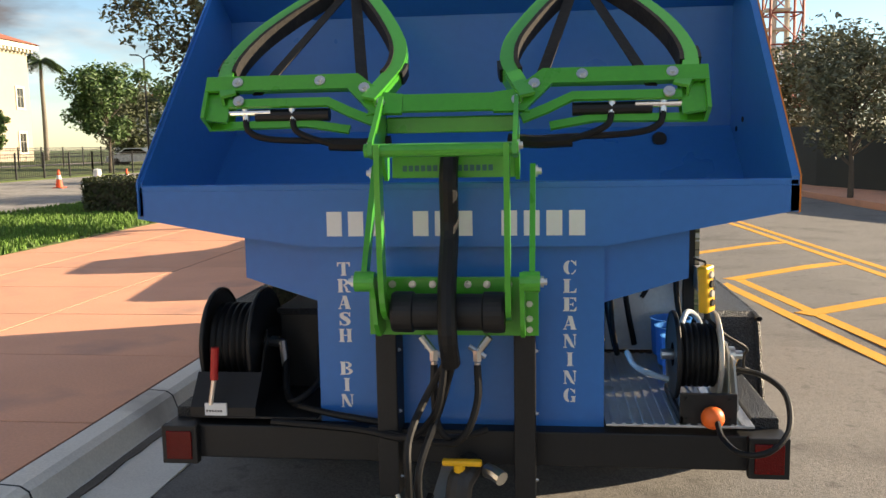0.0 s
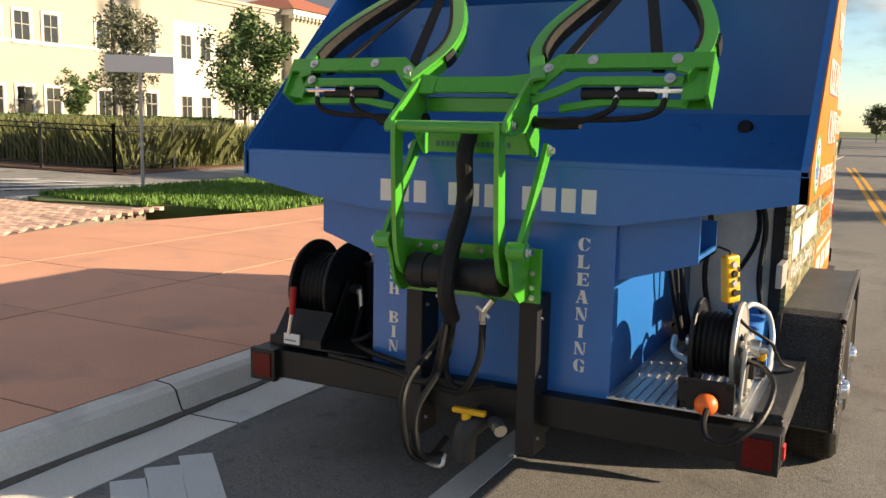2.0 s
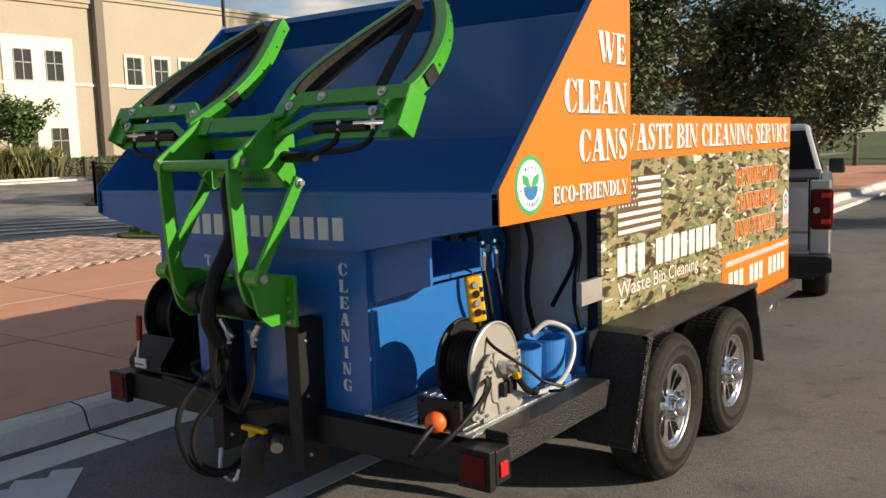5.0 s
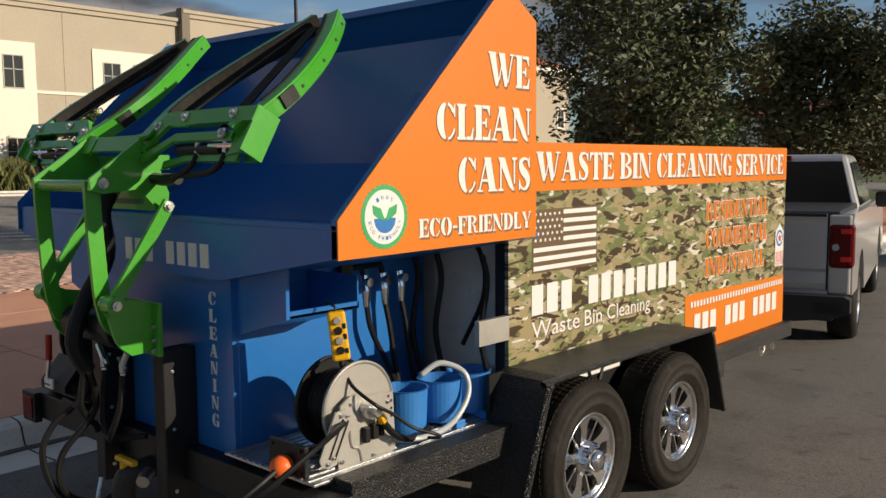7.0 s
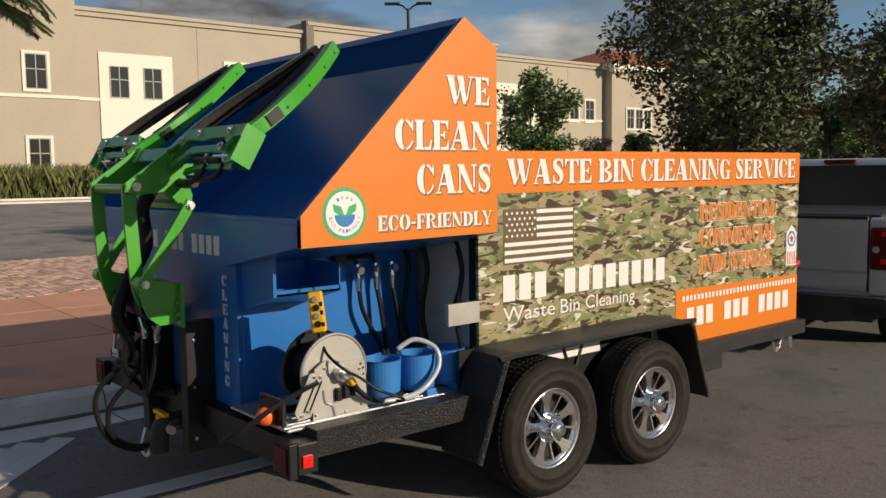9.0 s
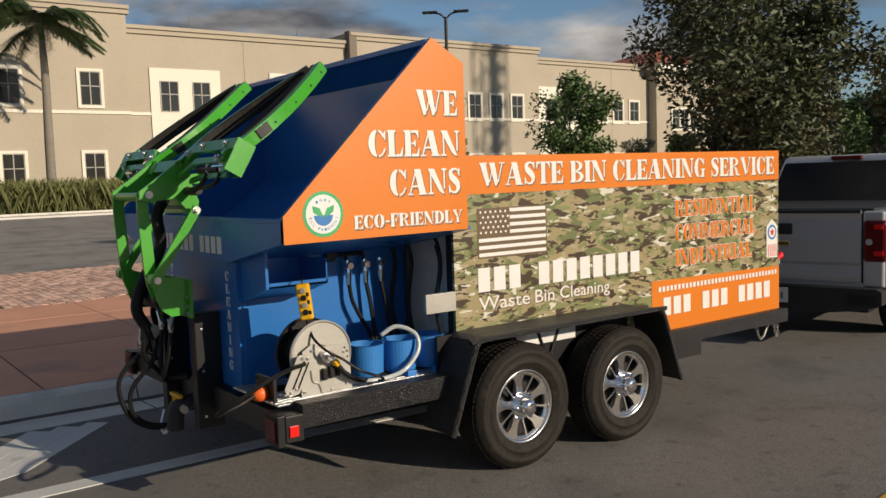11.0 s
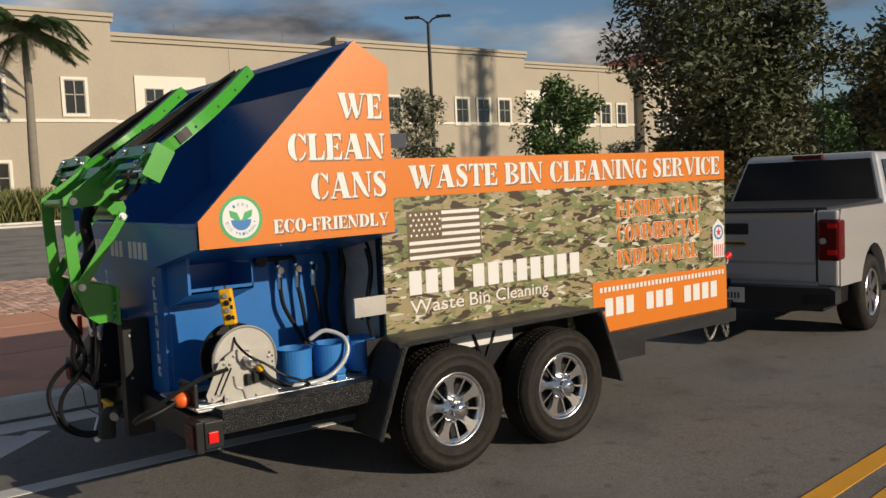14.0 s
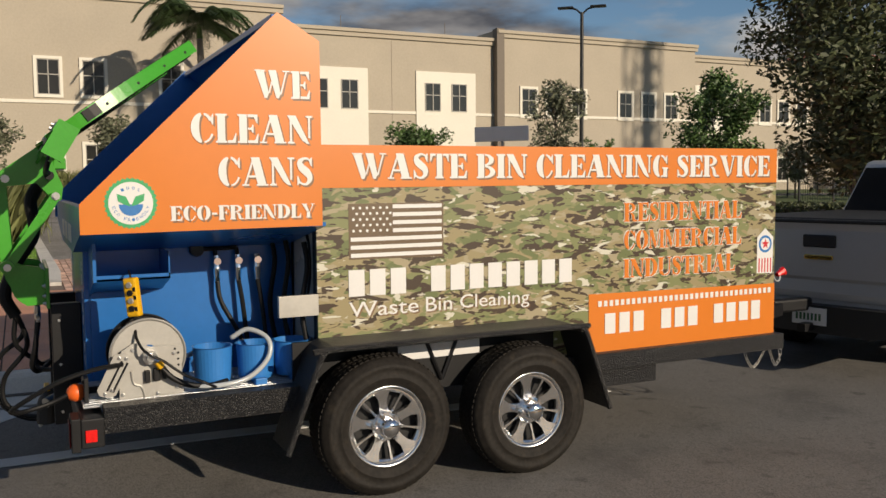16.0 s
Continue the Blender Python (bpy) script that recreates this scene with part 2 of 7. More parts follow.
CONE = mat("cone_orange", (0.85, 0.10, 0.03), 0.5)
MULCH = mat("mulch", (0.12, 0.065, 0.04), 0.95, vary=0.4, fine=30, bump=0.8, bump_scale=30)
GALV = mat("galvanised_post", (0.40, 0.40, 0.39), 0.5, metal=0.6)


def camo_material():
    """Woodland camouflage: tan ground with green, brown and pale islands stretched along the panel."""
    m = bpy.data.materials.new("camouflage_vinyl")
    m.use_nodes = True
    n, l = m.node_tree.nodes, m.node_tree.links
    b = n["Principled BSDF"]
    co = n.new("ShaderNodeTexCoord")
    col = None
    layers = (
        (None, 0, 0, (0.30, 0.25, 0.13)),
        ((0.0, 4.2, 8.5), 1.0, 0.50, (0.20, 0.215, 0.09)),
        ((7.0, 5.5, 11.5), 1.0, 0.545, (0.135, 0.16, 0.06)),
        ((3.0, 7.0, 17.0), 1.0, 0.575, (0.35, 0.30, 0.19)),
        ((11.0, 6.8, 21.0), 1.0, 0.570, (0.052, 0.032, 0.018)),
        ((23.0, 9.0, 27.0), 1.0, 0.588, (0.052, 0.032, 0.018)),
        ((17.3, 7.5, 23.0), 1.0, 0.632, (0.60, 0.58, 0.48)),
    )
    for off, _, cut, colour in layers:
        if col is None:
            rgb = n.new("ShaderNodeRGB")
            rgb.outputs[0].default_value = (*colour, 1)
            col = rgb.outputs[0]
            continue
        mp = n.new("ShaderNodeMapping")
        mp.inputs["Scale"].default_value = (1.0, off[1], off[2])
        mp.inputs["Location"].default_value = (off[0], off[0] * 1.7, off[0] * 0.6)
        no = n.new("ShaderNodeTexNoise")
        no.inputs["Scale"].default_value, no.inputs["Detail"].default_value, no.inputs["Roughness"].default_value = 1.0, 2.5, 0.55
        no.inputs["Distortion"].default_value = 0.5
        l.new(co.outputs["Object"], mp.inputs["Vector"])
        l.new(mp.outputs[0], no.inputs["Vector"])
        r = n.new("ShaderNodeValToRGB")
        r.color_ramp.elements[0].position, r.color_ramp.elements[1].position = cut, cut + 0.012
        l.new(no.outputs["Fac"], r.inputs[0])
        mx = n.new("ShaderNodeMix")
        mx.data_type = "RGBA"
        l.new(r.outputs[0], mx.inputs[0])
        l.new(col, mx.inputs[6])
        mx.inputs[7].default_value = (*colour, 1)
        col = mx.outputs[2]
    l.new(col, b.inputs["Base Color"])
    b.inputs["Roughness"].default_value = 0.4
    return m


CAMO = camo_material()


# ---- building blocks ----
def finish(bm, name, material, smooth=False):
    me = bpy.data.meshes.new(name)
    bmesh.ops.recalc_face_normals(bm, faces=bm.faces)
    bm.to_mesh(me)
    bm.free()
    for mt in material if isinstance(material, (list, tuple)) else [material]:
        me.materials.append(mt)
    if smooth:
        me.polygons.foreach_set("use_smooth", [True] * len(me.polygons))
    return me


def thing(name, at, label, category, group="", kind=""):
    ob = new(name)
    ob.empty_display_size = 0.1
    ob.matrix_basis = Matrix.Translation(at)
    return tagged(ob, label, category, group, kind)


def part(name, bm, material, parent, label="", smooth=False):
    """One mesh under a thing or a part; its corners are given in the world, or in the thing's own frame when that lies at the origin."""
    ob = new(name, finish(bm, name, material, smooth))
    ob.parent = parent
    base = Matrix.Identity(4) if parent.parent else parent.matrix_basis
    ob.matrix_parent_inverse = base.inverted()
    return tagged(ob, label)


def piece(name, mesh, parent, at=(0, 0, 0), rz=0.0):
    """An alike piece that shares its mesh."""
    ob = new(name, mesh)
    ob.parent = parent
    ob.matrix_parent_inverse = parent.matrix_basis.inverted()
    ob.matrix_basis = pose(*at, 0, 0, rz)
    return ob


def solo(name, bm, material, label, category="", kind="", smooth=False, group=""):
    return tagged(new(name, finish(bm, name, material, smooth)), label, category, group, kind)


def box(bm, lo, hi, bevel=0.0, m=None):
    r = bmesh.ops.create_cube(bm, size=1.0)["verts"]
    for v in r:
        v.co = Vector([lo[i] + (v.co[i] + 0.5) * (hi[i] - lo[i]) for i in range(3)])
    if bevel:
        es = list({e for v in r for e in v.link_edges})
        out = bmesh.ops.bevel(bm, geom=es, offset=bevel, segments=2, affect="EDGES", profile=0.5)
        r = list({v for f in out["faces"] for v in f.verts} | {v for v in r if v.is_valid})
    if m:
        for v in r:
            v.co = m @ v.co
    return bm


def B():
    return bmesh.new()


def prism(bm, pts, axis, lo, hi, m=None):
    """A closed outline in two axes, drawn out along the third."""
    rings = []
    for d in (lo, hi):
        ring = []
        for a, b in pts:
            c = {"x": (d, a, b), "y": (a, d, b), "z": (a, b, d)}[axis]
            c = Vector(c)
            ring.append(bm.verts.new(m @ c if m else c))
        rings.append(ring)
    bm.faces.new(rings[0])
    bm.faces.new(rings[1][::-1])
    k = len(pts)
    for i in range(k):
        bm.faces.new((rings[0][i], rings[1][i], rings[1][(i + 1) % k], rings[0][(i + 1) % k]))
    return bm


def sweep(bm, pts, r, n=8, flat=None, closed_ends=True):
    """A tube along points; r a radius or one for each point; flat=(w, h) makes a rectangular bar instead."""
    pts = [Vector(p) for p in pts]
    up = Vector((0.013, 0.021, 1)).normalized()
    rings = []
    for i, p in enumerate(pts):
        d = (pts[min(i + 1, len(pts) - 1)] - pts[max(i - 1, 0)]).normalized()
        if i == 0:
            a = d.cross(up)
            if a.length < 0.05:
                a = d.cross(Vector((1, 0, 0)))
            a.normalize()
        else:
            a = (a - d * a.dot(d)).normalized()
        b = d.cross(a)
        ri = r[i] if isinstance(r, (list, tuple)) else r
        if flat:
            ring = [bm.verts.new(p + a * (sx * flat[0] / 2) + b * (sy * flat[1] / 2)) for sx, sy in ((-1, -1), (1, -1), (1, 1), (-1, 1))]
        else:
            ring = [bm.verts.new(p + (a * math.cos(t) + b * math.sin(t)) * ri) for t in (2 * math.pi * k / n for k in range(n))]
        rings.append(ring)
    k = len(rings[0])
    for r0, r1 in zip(rings, rings[1:]):
        for j in range(k):
            bm.faces.new((r0[j], r0[(j + 1) % k], r1[(j + 1) % k], r1[j]))
    if closed_ends:
        bm.faces.new(rings[0][::-1])
        bm.faces.new(rings[-1])
    return bm


def smooth_path(pts, steps=6):
    """Catmull-Rom through the points."""
    pts = [Vector(p) for p in pts]
    ext = [2 * pts[0] - pts[1]] + pts + [2 * pts[-1] - pts[-2]]
    out = []
    for i in range(1, len(ext) - 2):
        p0, p1, p2, p3 = ext[i - 1 : i + 3]
        for s in range(steps):
            t = s / steps
            out.append(0.5 * (2 * p1 + (p2 - p0) * t + (2 * p0 - 5 * p1 + 4 * p2 - p3) * t * t + (3 * p1 - p0 - 3 * p2 + p3) * t ** 3))
    return out + [pts[-1]]


def lathe(bm, profile, n=32, m=None):
    """Spin (radius, height) pairs about the x axis, then move by m. Open profile from axis to axis or a closed loop."""
    rings = []
    for r, h in profile:
        if r < 1e-6:
            rings.append([bm.verts.new((h, 0, 0))])
        else:
            rings.append([bm.verts.new((h, r * math.cos(2 * math.pi * k / n), r * math.sin(2 * math.pi * k / n))) for k in range(n)])
    for r0, r1 in zip(rings, rings[1:]):
        for k in range(n):
            a, b = r0[k % len(r0)], r0[(k + 1) % len(r0)]
            c, d = r1[(k + 1) % len(r1)], r1[k % len(r1)]
            loop = [v for i, v in enumerate((a, b, c, d)) if v not in (a, b, c, d)[:i]]
            if len(loop) > 2:
                bm.faces.new(loop)
    if m:
        for ring in rings:
            for v in ring:
                v.co = m @ v.co
    return bm


def bolt(bm, at, axis="y", r=0.014, h=0.014):
    turn = {"x": pose(0, 0, 0), "y": pose(0, 0, 0, 0, 0, 90), "z": pose(0, 0, 0, 0, 90, 0)}[axis]
    lathe(bm, [(0, -h), (r * 0.55, -h), (r * 0.55, -h * 0.4), (r, -h * 0.4), (r, 0.3 * h), (r * 0.6, 0.3 * h), (r * 0.6, h), (0, h)], 8, Matrix.Translation(at) @ turn)
    return bm


def letters(text, parent, material, m, width, height, name="lettering", bold=0.012, depth=0.004, label=""):
    """Raised or printed letters, scaled to a width and height, lower left corner at the origin of m, facing its -y."""
    cu = bpy.data.curves.new(name, "FONT")
    cu.body, cu.size, cu.offset, cu.extrude, cu.resolution_u = text, 1.0, bold, 0.0, 3
    tmp = bpy.data.objects.new(name, cu)
    scene.collection.objects.link(tmp)
    dg = bpy.context.evaluated_depsgraph_get()
    me = bpy.data.meshes.new_from_object(tmp.evaluated_get(dg))
    bpy.data.objects.remove(tmp)
    bm = bmesh.new()
    bm.from_mesh(me)
    for fc in bm.faces:
        fc.smooth = False
    bpy.data.meshes.remove(me)
    xs, ys = [v.co.x for v in bm.verts], [v.co.y for v in bm.verts]
    sx, sy = width / (max(xs) - min(xs)), height / (max(ys) - min(ys))
    x0, y0 = min(xs), min(ys)
    for v in bm.verts:
        v.co = Vector(((v.co.x - x0) * sx, 0, (v.co.y - y0) * sy))
    res = bmesh.ops.extrude_face_region(bm, geom=list(bm.faces))
    for v in (g for g in res["geom"] if isinstance(g, bmesh.types.BMVert)):
        v.co.y -= depth
    for v in bm.verts:
        v.co = m @ v.co
    return part(name, bm, material, parent, label)


def bars(parent, material, m, width, height, count, gaps=(), name="number_bars", depth=0.003, fill=0.6):
    """Plain bars in place of writing that is left out."""
    step = width / count
    if step < 0.05:
        bm = B()
        for i in range(count):
            box(bm, (i * step, -depth, 0), (i * step + step * fill, 0, height), 0, m)
        return tagged(part(name, bm, material, parent), kind="stuff")
    for i in range(count):
        if i not in gaps:
            bm = B()
            box(bm, (i * step, -depth, 0), (i * step + step * fill, 0, height), 0, m)
            part(name[:-1], bm, material, parent)


# +x side of the trailer: text runs along +y and faces +x
def side(x, y, z):
    return pose(x, y, z, 0, 0, 90)


def rear(x, y, z):
    return pose(x, y, z)


# ---- ground, road, kerb, paving ----
def rise(x):
    """The land climbs a little towards the building."""
    return 0.65 * max(0.0, min(1.0, (-x - 16) / 26))


def dip(x, y):
    """The lane sinks a little below the trailer's nose."""
    along = -0.0184 * max(0.0, min(4.9, y - 0.6)) - 0.0024 * max(0.0, min(8.5, y - 5.5))
    along *= max(0.0, min(1.0, (30 - y) / 16))
    return along * max(0.0, min(1.0, (3.6 - x) / 2.1))


def drape(bm):
    """Cut a flat sheet along the lane's bends and let it sink with them."""
    for axis, cuts in ((1, (0.6, 3.0, 5.5, 14.0, 22.0, 30.0)), (0, (1.5, 3.6))):
        for c in cuts:
            at, no = [0, 0, 0], [0, 0, 0]
            at[axis], no[axis] = c, 1
            bmesh.ops.bisect_plane(bm, geom=list(bm.verts) + list(bm.edges) + list(bm.faces), plane_co=at, plane_no=no)
    for v in bm.verts:
        v.co.z += dip(v.co.x, v.co.y)


def ground_sheet():
    bm = B()
    xs = [-1500, -300, -120, -80, -60, -49, -42, -37, -32, -27, -22, -16, -12.2, -2, 5.6, 12, 40, 120, 400, 1500]
    ys = [-1500, -200, -60, -30, -10, 0, 10, 20, 40, 60, 90, 150, 400, 1500]
    grid = [[bm.verts.new((x, y, rise(x) - (0.25 if -3 < x < 13 else 0.03))) for y in ys] for x in xs]
    for i in range(len(xs) - 1):
        for j in range(len(ys) - 1):
            bm.faces.new((grid[i][j], grid[i + 1][j], grid[i + 1][j + 1], grid[i][j + 1]))
    return solo("ground", bm, LAWN, "open ground with grass reaching the horizon", "ground", "structure")


def flat(name, pts, z, material, label, category, thick=0.05, follow=False):
    bm = B()
    if follow:
        top = [bm.verts.new((x, y, rise(x) + z)) for x, y in pts]
        bm.faces.new(top)
        res = bmesh.ops.extrude_face_region(bm, geom=list(bm.faces))
        for g in res["geom"]:
            if isinstance(g, bmesh.types.BMVert):
                g.co.z -= thick
    else:
        prism(bm, pts, "z", z - thick, z)
        if name == "road":
            drape(bm)
    return solo(name, bm, material, label, category, "structure")


ground_sheet()
flat("road", [(-1.53, -60), (14, -60), (9.5, 8), (7.6, 17), (6.5, 40), (-4, 260), (-12, 260), (-1.9, 60), (-1.53, 12)], 0.0, ASPHALT, "worn grey asphalt road with patches", "road")
for k, (xa, xb) in enumerate(((-16.0, -13.2), (-27.0, -16.0), (-38.5, -27.0))):
    flat("car_park", [(xa, -40), (xb, -40), (xb, 75), (xa, 75)], -0.005, OLD_ASPHALT, "bleached grey asphalt car park beside the pavement", "car park", follow=True)

# kerb and gutter, one long section
bm = B()
prism(bm, [(-1.53, -0.3), (-1.53, 0.006), (-1.70, -0.002), (-1.86, -0.004), (-1.935, 0.010), (-1.955, 0.05), (-1.98, 0.118), (-2.02, 0.143), (-2.13, 0.150), (-2.13, -0.3)], "y", -60, 60)
solo("kerb", bm, CONCRETE, "pale concrete kerb and gutter along the road", "kerb", "structure")
bm = B()
for y in range(-12, 40):
    prism(bm, [(-1.53, -0.1), (-1.53, 0.009), (-1.70, 0.001), (-1.86, -0.001), (-1.933, 0.013), (-1.952, 0.053), (-1.977, 0.121), (-2.02, 0.146), (-2.13, 0.153), (-2.13, -0.1)], "y", y * 1.52 + 0.25, y * 1.52 + 0.258)
solo("kerb_joint", bm, DARKGAP, "narrow dark joints across the kerb", "kerb", "stuff")
bm = B()
for y in (-4, -1, 2, 5, 8):
    sweep(bm, [(-1.90 + random.uniform(-0.008, 0.008), y + i * 0.15, 0.003) for i in range(21)], 0.02, 5, flat=(random.uniform(0.05, 0.08), 0.010))
solo("gutter_dirt", bm, mat("gutter_dirt", (0.115, 0.10, 0.085), 0.95, vary=0.4, fine=60), "dark line of dirt in the gutter", "dirt", "stuff")

# grass verge with hedge
verge = [(-12.4, 7.3), (-11.6, 6.9), (-9.6, 7.5), (-7.7, 8.2), (-7.45, 9.5), (-7.45, 44), (-12.6, 44), (-12.6, 12)]
flat("grass_verge", verge, 0.16, LAWN, "strip of lawn behind the paving", "lawn", 0.25)
flat("verge_kerb", [(-12.75, 7.1), (-12.6, 7.3), (-12.6, 44), (-12.85, 44), (-12.85, 7.4)], 0.13, CONCRETE, "concrete edge of the lawn strip", "kerb", 0.25)


def blades(name, spots, h, w, material, label, category="grass", lean=0.35):
    bm = B()
    for x, y, z in spots:
        a, hh = random.uniform(0, 6.28), h * random.uniform(0.55, 1.15)
        lx, ly = random.uniform(-lean, lean) * hh, random.uniform(-lean, lean) * hh
        dx, dy = math.cos(a) * w / 2, math.sin(a) * w / 2
        v = [bm.verts.new(c) for c in ((x - dx, y - dy, z), (x + dx, y + dy, z), (x + dx * 0.7 + lx * 0.4, y + dy * 0.7 + ly * 0.4, z + hh * 0.6), (x + lx, y + ly, z + hh))]
        bm.faces.new((v[0], v[1], v[2]))
        bm.faces.new((v[0], v[2], v[3]))
    return solo(name, bm, material, label, category, "stuff")


spots = []
while len(spots) < 30000:
    x, y = random.uniform(-12.55, -7.5), 7.0 + 20 * random.random() ** 1.6
    if y > 7.35 + (0.35 if x > -9.5 else 0) and not (x < -11.9 and y < 7.6):
        spots.append((x, y, 0.15))
blades("grass", spots, 0.11, 0.035, GRASS, "short green grass blades on the verge")

flat("near_lawn", [(-8.45, 0.12), (-8.6, -12), (-24.5, -12), (-24.5, 0.0), (-10.3, 0.10)], 0.17, LAWN, "square of lawn beside the brick apron", "lawn", 0.25)
flat("near_lawn_kerb", [(-8.42, 0.14), (-10.3, 0.12), (-24.5, 0.02), (-24.5, 0.22), (-10.3, 0.36), (-8.42, 0.30)], 0.18, CONCRETE, "pale concrete edge of the lawn", "kerb", 0.25)
spots = []
while len(spots) < 14000:
    x, y = -8.5 - 15 * random.random() ** 1.5, random.uniform(-3.0, 0.06)
    spots.append((x, y, 0.16))
blades("near_grass", spots, 0.10, 0.03, GRASS, "short green grass blades on the square of lawn")
for gx, gy in ((-16.5, -1.5), (-18.5, -0.9), (-20.5, -1.1), (-22.5, -0.5)):
    spots = [(gx + random.gauss(0, 0.35), gy + random.gauss(0, 0.3), 0.15) for _ in range(2000)]
    blades("grass_clump", spots, 1.45, 0.016, TALLGRASS, "clump of tall ornamental grass on the lawn", "grass", 0.6)

# paving slabs, each its own piece
paving = thing("pavement", (-5, 8, 0.15), "terracotta stamped concrete paving with joints", "pavement", kind="structure")
bm = B()
prism(bm, [(-2.13, -30), (-2.13, 44), (-7.438, 44), (-7.438, -30)], "z", -0.1, 0.147)
part("paving_bed", bm, mat("joint_sand", (0.07, 0.045, 0.035), 0.95, vary=0.2), paving, "dark joint bed")
cols = [(-4.17, -2.135), (-6.2, -4.18), (-7.44, -6.21)]
meshes = []
for a, b in cols:
    bm = B()
    box(bm, (a + 0.007, 0.007, -0.03), (b - 0.007, 1.498, 0.0), 0.002)
    meshes.append(finish(bm, "paving_slab", SLAB))
for j in range(-9, 27):
    for (a, b), me in zip(cols, meshes):
        piece("paving_slab", me, paving, (0, -0.39 + j * 1.505, 0.152 + random.uniform(-0.001, 0.001)))

# brick apron past the slabs
bm = B()
prism(bm, [(-13.2, -30), (-8.3, -30), (-8.3, -4), (-7.5, 1), (-8.5, 5), (-9.6, 7.4), (-11.6, 6.9), (-13.2, 7.0)], "z", -0.1, 0.128)
solo("brick_apron_bed", bm, mat("brick_joint", (0.20, 0.15, 0.115), 0.95), "sandy bed of the brick apron", "pavement", "structure")
bm = B()
row = 0
y = 0.32
while y < 7.6:
    x = -13.2 + (0.11 if row % 2 else 0)
    while x < -7.46:
        lim = -7.5 - 0.27 * max(0, y - 1.0) if y > -4 else -8.3
        if x + 0.2 < min(lim, -7.46) and not (y > 6.75 and x < -9.6):
            box(bm, (x + 0.006, y + 0.006, 0.10), (x + 0.212, y + 0.104, 0.142 + random.uniform(-0.003, 0.003)))
        x += 0.22
    y += 0.11
    row += 1
solo("paver_bricks", bm, BRICK, "weathered red and tan paver bricks", "pavement", "stuff")
bm = B()
prism(bm, [(-7.44, -20), (-7.44, 8.0), (-7.50, 8.0), (-8.3, 4.6), (-7.5, 1), (-8.3, -4), (-8.3, -20)], "z", 0.05, 0.15)
solo("pavement_margin", bm, SLAB, "terracotta concrete margin beside the bricks", "pavement", "structure")


# road paint
def paint(name, quads, material, label, z=0.004):
    bm = B()
    for q in quads:
        prism(bm, q, "z", z - 0.006, z)
    drape(bm)
    return solo(name, bm, material, label, "road marking", "structure")


def strip(a, b, w):
    a, b = Vector(a), Vector(b)
    s = (b - a).normalized().orthogonal() * (w / 2)
    return [tuple(a + s), tuple(b + s), tuple(b - s), tuple(a - s)]


paint("arrow_marking", [
    [(-1.52, -0.63), (-1.41, -0.515), (-0.86, -1.01), (-0.35, -2.4), (-0.50, -2.44), (-0.98, -1.095)],
    [(-1.505, -0.44), (-1.39, -0.325), (-0.72, -0.925), (-0.14, -2.36), (-0.345, -2.40), (-0.855, -1.005)],
    [(-1.475, -0.25), (-1.365, -0.135), (-0.585, -0.83), (0.06, -2.32), (-0.135, -2.36), (-0.715, -0.92)],
], LINE_W, "worn white thermoplastic road arrow in three strips")
paint("white_edge_line", [strip((-0.08, -3.5), (-0.17, 3.9), 0.15)], LINE_W, "solid white lane line under the trailer", 0.0065)
paint("white_lane_arrow", [[(2.55, 12.0), (3.15, 13.6), (2.7, 13.4)], [(2.6, 13.2), (2.9, 13.4), (2.5, 16), (2.35, 16)]], LINE_W, "white turn arrow on the road")
paint("yellow_hatching", [
    strip((3.15, 0.5), (1.25, 17.0), 0.12), strip((3.42, 0.5), (1.48, 17.0), 0.12),
    strip((4.60, 2.0), (3.75, 16.0), 0.12), strip((4.85, 2.0), (3.98, 16.0), 0.12),
    strip((1.30, 16.8), (-0.4, 40), 0.12), strip((1.5, 16.8), (-0.15, 40), 0.12),
], LINE_Y, "yellow double lines and hatching on the road")
paint("yellow_crossbar", [strip((2.74, 5.25), (4.22, 6.15), 0.22), strip((2.50, 7.45), (4.10, 8.52), 0.22), strip((2.25, 9.80), (3.98, 10.90), 0.22)], LINE_Y, "yellow crossbars of the hatching", 0.0055)
hatch = [strip((-19.8 + i * 1.1, 6.2 + i * 0.25), (-17.4 + i * 1.1, 11.4 + i * 0.2), 0.28) for i in range(4)]
bm = B()
for q in hatch + [strip((-20.5, 9.0), (-14, 12.5), 0.12), strip((-22, 15), (-26, 30), 0.12), strip((-18.5, 16), (-22, 30), 0.12)]:
    bm.faces.new([bm.verts.new((x, y, rise(x) + 0.012)) for x, y in q])
solo("car_park_marking", bm, LINE_W, "white hatched bays in the car park", "road marking", "structure")


# ---- the trailer ----
trailer = thing("trailer", (-0.03, 2.0, 0), "tandem axle bin washing trailer with blue hopper and orange camouflage panels", "trailer")
CX = -0.03

# hopper: rear lip, sloping sides and inclined floor
bm = B()
HX = (-1.28, 1.235)
th = 0.02
# rear face plate of the lip with its bevelled underside
prism(bm, [(-1.28, 1.465), (1.235, 1.465), (1.235, 1.375), (0.86, 1.305), (0.545, 1.245), (-0.575, 1.245), (-0.87, 1.285), (-1.28, 1.36)], "y", 0.03, 0.05)
# underside of the trough
for xa, za, xb, zb in ((-1.28, 1.36, -0.575, 1.245), (0.545, 1.245, 1.235, 1.375)):
    prism(bm, [(xa, za), (xb, zb), (xb, zb + th), (xa, za + th)], "y", 0.05, 1.16)
# folded top of the lip
box(bm, (-1.28, 0.03, 1.462), (1.235, 0.075, 1.49), 0.006)
part("hopper_lip", bm, BLUE, trailer, "blue painted steel lip of the hopper")
